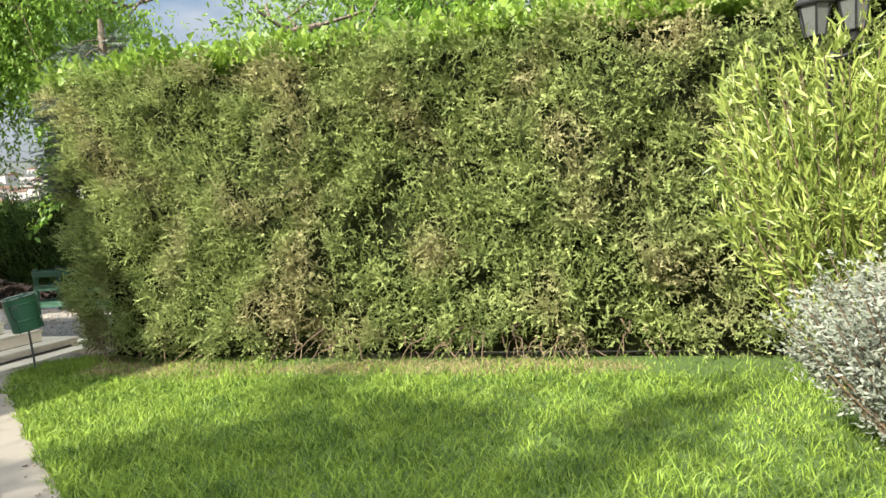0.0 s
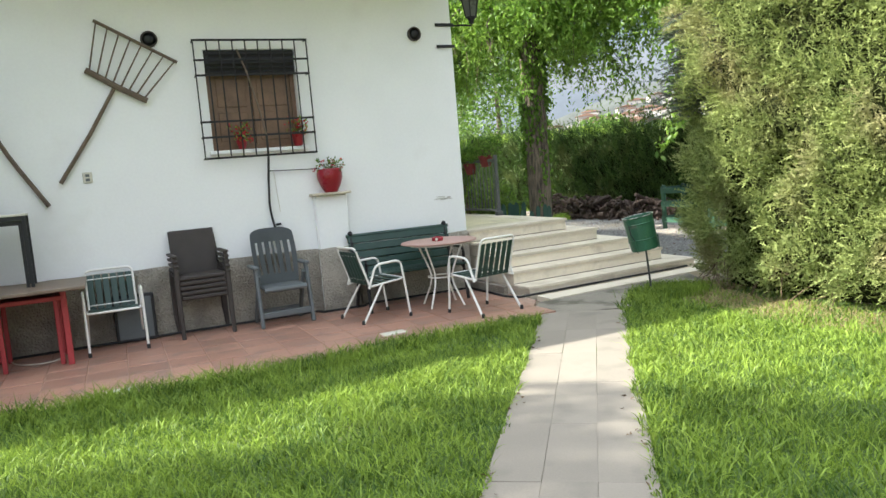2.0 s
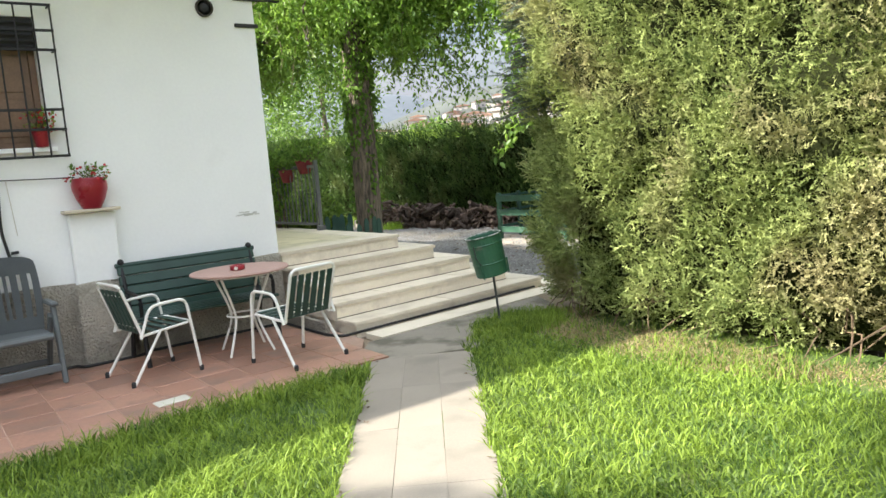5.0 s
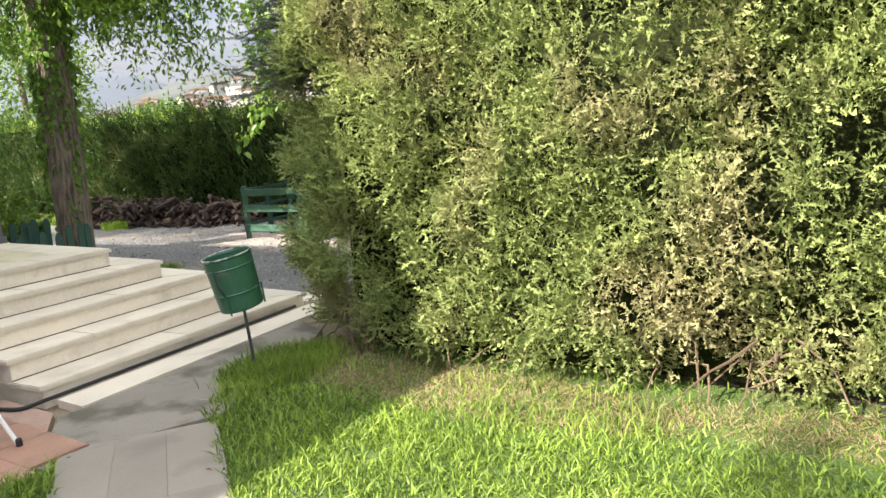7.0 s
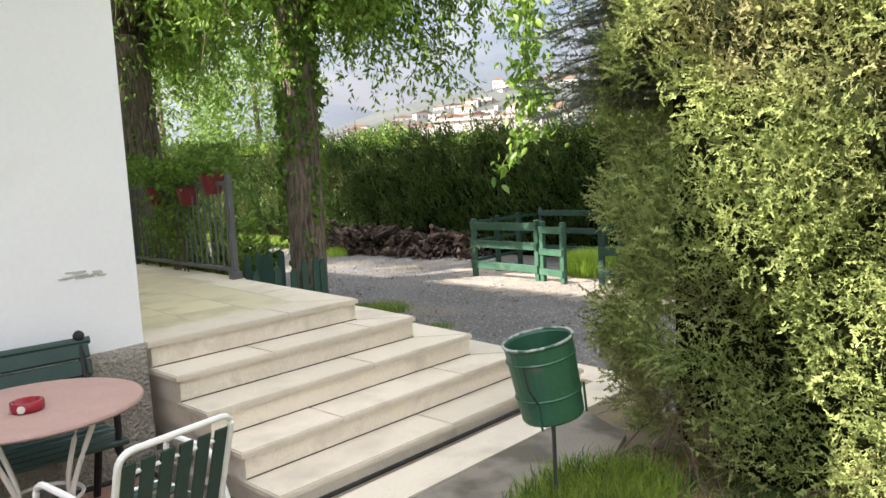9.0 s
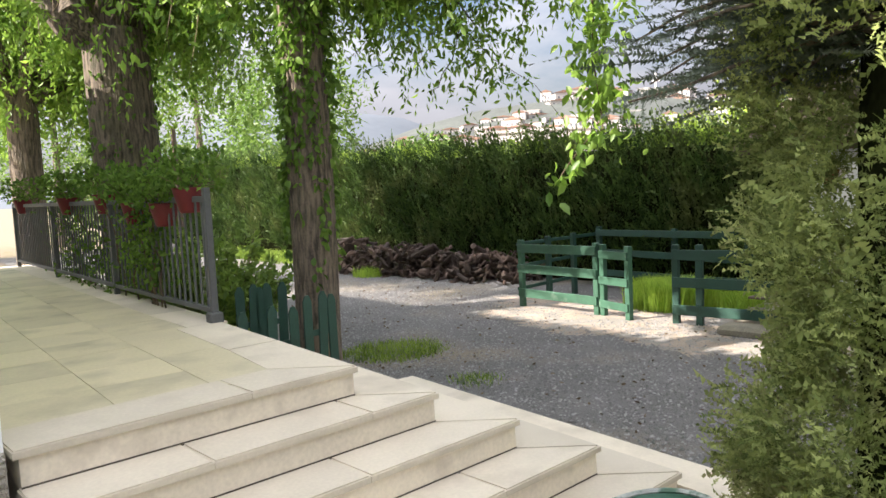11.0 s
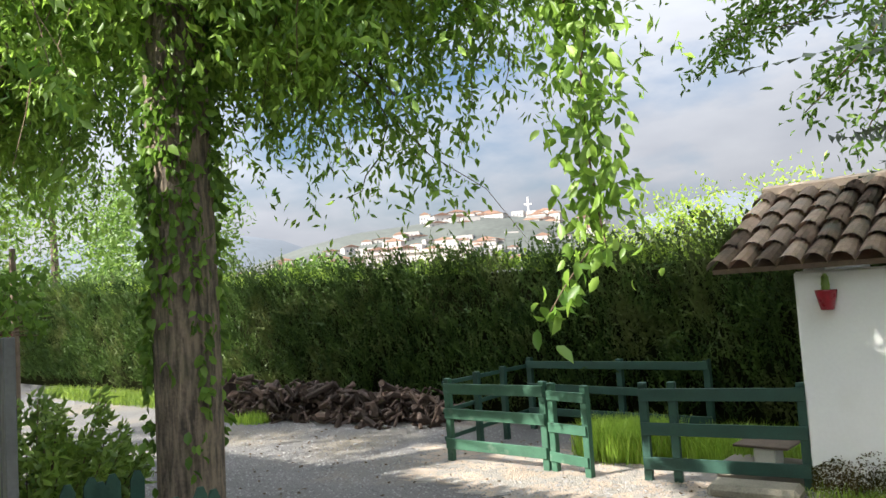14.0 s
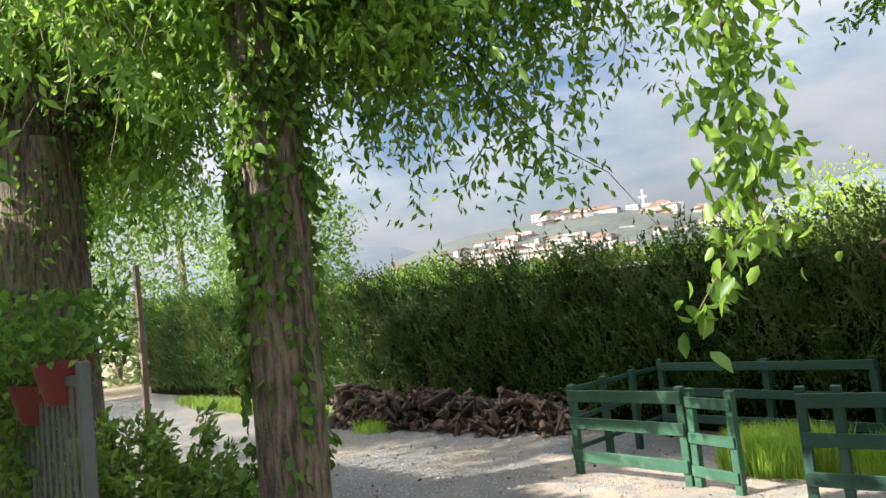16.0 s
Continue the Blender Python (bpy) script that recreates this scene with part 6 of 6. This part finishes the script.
b, w = np.concatenate(bs), np.concatenate(ws)
leaves("foliage", b, w, 0.075 * rng.uniform(0.7, 1.3, len(b)), 0.03, LEAF_IVY, bough, full=True)["kind"] = "stuff"

# ---- trodden sandy earth round the pen, paled for the sun patch ----
# sandy earth with its colour raised so the sun patch reads brighter
SUN_SAND = material("sunlit_sandy_earth", (0.37, 0.30, 0.235), 0.95, scale=2.0, vary=0.35, fine=55, bump=0.9, depth=0.03, stain=(0.27, 0.25, 0.22), stain_scale=5.0, stain_lo=0.46, stain_hi=0.56)
bm = bmesh.new()
outer = []
for k in range(700):
    a = 2 * math.pi * k / 700
    w = 1 + 0.10 * math.sin(a * 5 + 1) + 0.07 * math.sin(a * 11) + 0.05 * math.sin(a * 23) + rng.normal(0, 0.05)
    x, y = 7.15 + 1.2 * w * math.cos(a), 2.4 + 2.7 * w * math.sin(a)
    outer.append(bm.verts.new((x, y, float(ground_height(np.array([x]), np.array([y]))[0]) + 0.006)))
mid = bm.verts.new((7.15, 2.5, float(ground_height(np.array([7.15]), np.array([2.5]))[0]) + 0.008))
for k in range(700):
    bm.faces.new((mid, outer[k], outer[(k + 1) % 700]))
tagged(part("sandy_ground", bm, SUN_SAND), "trodden sandy earth round the pen, paled to lift the sun patch", "ground", kind="structure")

# ---- weeds ----
def tufts(name, label, cx, cy, rx, ry, n, h, w, mat, lean=0.5):
    a, q = rng.uniform(0, 2 * np.pi, n), np.sqrt(rng.uniform(0, 1, n))
    x, y = cx + rx * q * np.cos(a) + rng.normal(0, 0.06, n), cy + ry * q * np.sin(a) + rng.normal(0, 0.06, n)
    b = np.stack([x, y, ground_height(x, y) - 0.005], 1)
    return tagged(blades(name, b, h * rng.uniform(0.4, 1.25, n), w, lean, mat), label, "grass", kind="stuff")


GREEN_TALL = foliage("tall_fresh_grass", (0.18, 0.33, 0.03), (0.46, 0.62, 0.09), 0.55, 0.03)
tufts("tall_grass", "tall bright green grass growing inside the pen", 8.15, 2.75, 0.5, 0.55, 8000, 0.40, 0.012, GREEN_TALL)
tufts("tall_grass", "tall green grass at the back of the pen", 8.4, 1.5, 0.5, 0.6, 4000, 0.34, 0.011, GREEN_TALL)
tufts("weeds", "low weeds in the gravel by the tree", 4.1, 3.5, 0.55, 0.5, 2200, 0.08, 0.007, GRASS_BLADE, 1.1)
tufts("weeds", "sparse weeds in the gravel", 3.9, 1.9, 0.2, 0.2, 260, 0.06, 0.007, GRASS_BLADE, 1.1)
tufts("weeds", "weeds growing along the log heap", 7.6, 9.5, 0.25, 0.3, 420, 0.22, 0.01, GREEN_TALL, 0.7)
tufts("weeds", "weeds at the foot of the hut wall", 7.28, 0.1, 0.10, 0.5, 420, 0.14, 0.009, GRASS_BLADE, 0.7)
tufts("weeds", "rough grass verge below the far hedge", 8.2, 16.0, 0.5, 4.5, 6000, 0.25, 0.012, GRASS_BLADE, 0.8)
tufts("tall_grass", "longer grass around the litter bin", 1.35, -2.15, 0.45, 0.32, 5000, 0.12, 0.006, GRASS_BLADE, 0.7)
tufts("dry_grass", "dry straw and needles under the hedge", 1.46, -3.6, 0.36, 1.4, 14000, 0.04, 0.006, DRY_BLADE, 2.5)
tufts("dry_grass", "dry straw and needles under the hedge", 1.64, -6.6, 0.34, 1.8, 12000, 0.04, 0.006, DRY_BLADE, 2.5)
tufts("dry_grass", "dry clippings at the corner of the hedge", 1.75, -2.25, 0.35, 0.35, 3500, 0.05, 0.005, DRY_BLADE, 2.0)
rt2 = bmesh.new()
for i in range(60):
    y = rng.uniform(-8.5, -2.0)
    x = np.interp(y, [-8.5, -4.2, -2.55, -1.8], [2.0, 1.78, 1.74, 2.05]) + rng.uniform(-0.08, 0.12)
    tube(rt2, limb_points((x + 0.15, y, 0.32), (x - 0.08 + rng.normal(0, 0.06), y + rng.normal(0, 0.22), 0.0), 0, 0.6, 5), 0.010, 5, 0.004)
tagged(part("hedge_stems", rt2, TWIG), "bare brown stems at the foot of the hedge", "stems", kind="stuff")

# ---- distance ----
def hill(name, label, cx, cy, rx, ry, h, mat):
    n, k = 40, 10
    v, f = [], []
    for i in range(n):
        a = 2 * math.pi * i / n
        for j in range(k + 1):
            q = 1 - j / k
            z = h * (0.5 + 0.5 * math.cos(math.pi * q)) * (1 + 0.25 * noise.noise(Vector((3 * q * math.cos(a), 3 * q * math.sin(a), cx)))) - 6
            v.append((cx + rx * q * math.cos(a), cy + ry * q * math.sin(a), z))
    for i in range(n):
        for j in range(k):
            f += [i * (k + 1) + j, ((i + 1) % n) * (k + 1) + j, ((i + 1) % n) * (k + 1) + j + 1, i * (k + 1) + j + 1]
    ob = mesh_from(name, np.array(v), f, 4, mat)
    ob.data.polygons.foreach_set("use_smooth", [True] * len(ob.data.polygons))
    return tagged(ob, label, "hill", kind="structure")


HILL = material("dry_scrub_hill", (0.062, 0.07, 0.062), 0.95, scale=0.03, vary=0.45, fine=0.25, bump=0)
# haze over the far hills is put into their blue-grey base colour
HILL_FAR = material("haze_blue_far_hill", (0.10, 0.118, 0.14), 0.95, scale=0.01, vary=0.12, fine=0.08, bump=0)
TOWN_WALL = material("pale_town_wall", (0.40, 0.38, 0.36), 0.9, vary=0.1, scale=0.3, fine=2, bump=0, per_object=0.8)
TOWN_ROOF = material("town_clay_roof", (0.24, 0.15, 0.11), 0.9, vary=0.2, scale=0.3, fine=2, bump=0, per_object=0.5)
PANE = material("dark_far_window", (0.12, 0.13, 0.15), 0.4, vary=0.2, bump=0)


def bearing(az, dist):
    return 0.6 + dist * math.cos(radians(az)), -1.4 + dist * math.sin(radians(az))


TOWN_AT, TOWN_R, TOWN_H = bearing(40, 560), 330.0, 65.0
hill("backdrop_hill", "scrubby town hill in haze", *TOWN_AT, TOWN_R, TOWN_R, TOWN_H, HILL)
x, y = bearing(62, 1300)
hill("backdrop_hill", "far hill beyond the town, haze painted in as blue", x, y, 600, 500, 150, HILL_FAR)
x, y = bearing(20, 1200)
hill("backdrop_hill", "far hill beyond the town, haze painted in as blue", x, y, 520, 500, 130, HILL_FAR)


def town_height(x, y):
    q = min(1.0, math.hypot(x - TOWN_AT[0], y - TOWN_AT[1]) / TOWN_R)
    return TOWN_H * (0.5 + 0.5 * math.cos(math.pi * q)) - 6


wall_me, roof_me, pane_me = [bpy.data.meshes.new(s) for s in ("wall", "roof", "window")]
bm = boxed(-0.5, -0.5, 0, 0.5, 0.5, 1.0)
bm.to_mesh(wall_me)
bm.free()
bm = prism(bmesh.new(), [(-0.56, 0.0), (0.56, 0.0), (0.0, 0.28)], -0.55, 0.55)
bmesh.ops.transform(bm, matrix=pose(0, 0, 1.0, 90), verts=bm.verts[:])
bm.to_mesh(roof_me)
bm.free()
bm = boxed(-0.5, -0.04, -0.5, 0.5, 0.04, 0.5)
bm.to_mesh(pane_me)
bm.free()
wall_me.materials.append(TOWN_WALL)
roof_me.materials.append(TOWN_ROOF)
pane_me.materials.append(PANE)
for i in range(170):
    az = random.uniform(30, 62)
    dist = random.uniform(350, 500)
    if dist > 440 and abs(az - 37) > 7:
        dist -= 80
    x, y = bearing(az, dist)
    s, h = random.uniform(6, 13), random.uniform(4, 8)
    lift = town_height(x, y) + 2.0
    house = thing("town_house", "pale house with clay roof in the distant town", "house", x, y, lift - 3, az + 90 + random.uniform(-25, 25), "town houses")
    w = new("wall", wall_me)
    w.parent, w.scale = house, (s, s * 0.7, h)
    if random.random() < 0.7:
        r = new("roof", roof_me)
        r.parent, r.scale = house, (s, s * 0.7, h * 0.8)
        r.location.z = h * 0.2
    for k in range(3):
        for fl in range(2):
            p = new("window", pane_me)
            p.parent, p.scale = house, (1.0, 1.0, 1.3)
            p.location = (s * (-0.3 + 0.3 * k), s * 0.35, h * (0.3 + 0.36 * fl))
x, y = bearing(44.0, 170)
ware = thing("warehouse", "long low white building beyond the hedge", "building", x, y, -2, 128)
part("wall", boxed(-12, -7, 0, 12, 7, 14.2), TOWN_WALL, ware)
part("roof", boxed(-12.4, -7.4, 14.2, 12.4, 7.4, 14.8), TOWN_WALL, ware)
x, y = bearing(35.4, 500)
cr = thing("stone_cross", "tall white cross on the hill above the town", "cross", x, y, town_height(x, y) - 2, 124)
part("shaft", boxed(-0.55, -0.5, 0, 0.55, 0.5, 17, bevel=0.1), WHITE_PAINT, cr)
part("arm", boxed(-2.5, -0.45, 11.6, 2.5, 0.45, 12.6, bevel=0.1), WHITE_PAINT, cr)


def far_tree(name, label, x, y, z, rx, h, n, leaf, mat, group=""):
    ob = thing(name, label, "tree", x, y, z, group=group)
    part("trunk", tubed([(0, 0, -0.5), (0.05, 0, h * 0.5), (0, 0.05, h * 0.85)], rx * 0.07, 7, rx * 0.02), BARK, ob)
    d = unit(rng.normal(0, 1, (n, 3)))
    q = rng.uniform(0.35, 1, n) ** 0.6
    p = d * q[:, None] * np.array([rx, rx, h * 0.42])
    p *= (1 + 0.35 * lumps(d, 3.0, x))[:, None]
    p[:, 2] += h * 0.56
    leaves("leaves", p, rng.normal(0, 0.6, (n, 3)) + d * 0.4, leaf * rng.uniform(0.6, 1.4, n), leaf * 0.45, mat, ob)["kind"] = "stuff"
    return ob


# paler leaf colour painted in for the haze across the valley
HAZE_LEAF = foliage("haze_paled_leaves", (0.13, 0.19, 0.07), (0.30, 0.36, 0.15), 0.3, 0.03)
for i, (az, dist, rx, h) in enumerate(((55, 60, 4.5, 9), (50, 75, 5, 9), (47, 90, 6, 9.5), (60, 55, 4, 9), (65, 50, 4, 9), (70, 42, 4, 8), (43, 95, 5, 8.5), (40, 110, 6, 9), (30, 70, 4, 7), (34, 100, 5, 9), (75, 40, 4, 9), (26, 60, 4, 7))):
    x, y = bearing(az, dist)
    far_tree("far_tree", "green valley tree beyond the hedge, haze painted into its leaves", x, y, -4.2, rx, h, 1500, 0.55, HAZE_LEAF, "valley trees")
for i, (x, y, rx, h) in enumerate(((11.6, 3.4, 0.9, 3.5), (12.2, 2.0, 1.0, 3.6), (11.4, 4.7, 0.7, 3.0), (12.4, 0.5, 1.0, 3.4))):
    far_tree("young_tree", "bright yellow-green young tree behind the far hedge", x, y, -0.15, rx, h, 5200, 0.085, LEAF_YELLOW, "trees behind the hedge")
for i, (x, y, rx, h) in enumerate(((11.5, 20.0, 2.4, 7.0), (10.8, 27.0, 3.0, 8.0), (6.0, 30.0, 3.0, 8.0), (1.0, 26.0, 3.0, 8.5), (12.5, 14.0, 1.3, 3.2), (-4.0, 24.0, 3.5, 8.5))):
    far_tree("garden_tree", "sunlit leafy tree beyond the garden", x, y, -0.15, rx, h, 6000, 0.2, LEAF_GARDEN, "garden trees")
far_tree("purple_tree", "dark purple-leaved tree rising behind the hedge", 9.5, -8.6, -0.15, 1.8, 5.6, 6000, 0.12, foliage("purple_leaves", (0.03, 0.03, 0.02), (0.10, 0.12, 0.05), 0.3, 0.08))
for i, (x, y, rx, h) in enumerate(((7.8, -3.0, 2.9, 7.2), (7.0, -6.2, 2.4, 6.4))):
    far_tree("garden_tree", "leafy green tree rising behind the clipped hedge", x, y, -0.15, rx, h, 10000, 0.13, LEAF_GARDEN, "garden trees")

# ---- gravel stones ----
n = 40000
x, y = 3.0 + 6.2 * rng.beta(0.9, 1.3, n), -4.0 + 16.0 * rng.beta(1.1, 1.6, n)
c = np.stack([x, y, ground_height(x, y) + 0.004], 1)
s = (0.0105 * rng.uniform(0.5, 1.7, n))[:, None, None]
octa = np.array([[1, 0, 0], [0, 1, 0], [-1, 0, 0], [0, -1, 0], [0, 0, 0.7], [0, 0, -0.5]], float)
v = c[:, None, :] + (octa[None] + rng.normal(0, 0.22, (n, 6, 3))) * s
f = (np.arange(n)[:, None] * 6 + np.array([0, 1, 4, 1, 2, 4, 2, 3, 4, 3, 0, 4])).ravel()
tagged(mesh_from("gravel", v.reshape(-1, 3), f, 3, PEBBLE), "loose grey gravel stones on the drive", "gravel", kind="stuff")

# ---- patio tiles ----
def tile_mesh(name, w, d, h, mat, bevel=0.004):
    bm = boxed(-w / 2, -d / 2, -h, w / 2, d / 2, 0.0)
    bmesh.ops.bevel(bm, geom=[e for e in bm.edges if all(q.co.z > -1e-4 for q in e.verts)], offset=bevel, segments=1, affect="EDGES")
    me = bpy.data.meshes.new(name)
    bm.to_mesh(me)
    bm.free()
    me.materials.append(mat)
    return me


T = 0.335
whole = tile_mesh("tile", T - 0.009, T - 0.009, 0.02, TERRACOTTA, 0.002)
pale = tile_mesh("tile", 0.24, 0.13, 0.02, CREAM)
for i in range(-19, 1):
    for j in range(8):
        x, y = -0.08 + (i - 0.5) * T, -0.03 - (j + 0.5) * T
        edge = float(np.interp(x, [-12, -4.4, -0.42, 0.0], [-2.42, -2.36, -2.20, -2.0]))
        if x < -5.43 and y > -1.52:
            continue
        lo = max(y - T / 2, edge)
        if lo > y + T / 2 - 0.03:
            continue
        o = new("tile", whole)
        o.parent = patio
        cut = (y + T / 2 - lo) / T
        o.matrix_basis = Matrix.Translation((x, (y + T / 2 + lo) / 2, random.uniform(-0.0015, 0.0015))) @ pose(0, 0, 0, random.uniform(-0.15, 0.15), random.uniform(-0.15, 0.15), 0) @ Matrix.Diagonal((1, min(1, cut), 1, 1))
for x, y, rz in ((-1.745, -1.845, 4), (-4.17, -2.22, 3)):
    o = new("tile", pale)
    o.parent = patio
    o.matrix_basis = pose(x, y, 0.006, 0, 0, rz)

# ---- path pavers ----
path = thing("pavement_path", "pale concrete paver path through the lawn", "garden path", kind="structure")
D, P = Vector((-0.583, -0.812, 0)), Vector((0.812, -0.583, 0))
start = Vector((0.10, -2.30, 0))
bed = [start + P * 0.42 - D * 0.05, start - P * 0.40 - D * 0.05, start - P * 0.40 + D * 11, start + P * 0.42 + D * 11]
part("bed", prism(bmesh.new(), [(q.x, q.y) for q in bed], -0.2, -0.013), SLAB, path)
paver = tile_mesh("paver", 0.263, 0.802, 0.03, SLAB, 0.0012)
turn = math.degrees(math.atan2(P.y, P.x))
for i in range(13):
    for k in (-1, 0, 1):
        q = start + P * (0.265 * k + 0.01) + D * (0.42 + 0.804 * i)
        o = new("paver", paver)
        o.parent = path
        o.matrix_basis = pose(q.x, q.y, -0.008 + random.uniform(-0.003, 0.002), random.uniform(-0.3, 0.3), random.uniform(-0.3, 0.3), turn + random.uniform(-0.3, 0.3))

# ---- porch floor tiles ----
pt = tile_mesh("porch_tile", 0.4475, 0.4475, 0.03, PORCH_TILE, 0.0015)
for i in range(3):
    for j in range(20):
        x, y = 0.262 + 0.45 * i, 0.56 + 0.45 * j
        o = new("porch_tile", pt)
        o.parent = porch
        o.matrix_basis = pose(x, y, 0.7245 + random.uniform(-0.001, 0.001), 0, 0, 0)
edge_me = tile_mesh("edge_slab", 0.30, 0.80, 0.034, STONE, 0.003)
for j in range(9):
    o = new("edge_slab", edge_me)
    o.parent = porch
    o.matrix_basis = pose(1.535 - 0.01 * j, 2.47 + 0.804 * j, 0.7265, 0, 0, 1.2)

# ---- fallen leaves ----
n = 90
a = rng.uniform(0, 9, n)
w = rng.choice([-1, 1], n) * rng.uniform(0.30, 0.42, n)
b = np.array([0.10, -2.30, 0.0]) + a[:, None] * np.array(D) + w[:, None] * np.array(P)
b[:, 2] = 0.0
wy = rng.normal(0, 1, (n, 3))
wy[:, 2] = 0.12
tagged(leaves("fallen_leaves", b, wy, 0.035 * rng.uniform(0.6, 1.4, n), 0.016, TWIG), "dry fallen leaves on the path edges", "leaves", kind="stuff")
n = 500
x, y = rng.uniform(2.9, 8.5, n), rng.uniform(-1.0, 8.0, n)
b = np.stack([x, y, ground_height(x, y) + 0.015], 1)
wy = rng.normal(0, 1, (n, 3))
wy[:, 2] = 0.1
tagged(leaves("fallen_leaves", b, wy, 0.05, 0.022, TWIG), "dry fallen leaves on the gravel", "leaves", kind="stuff")
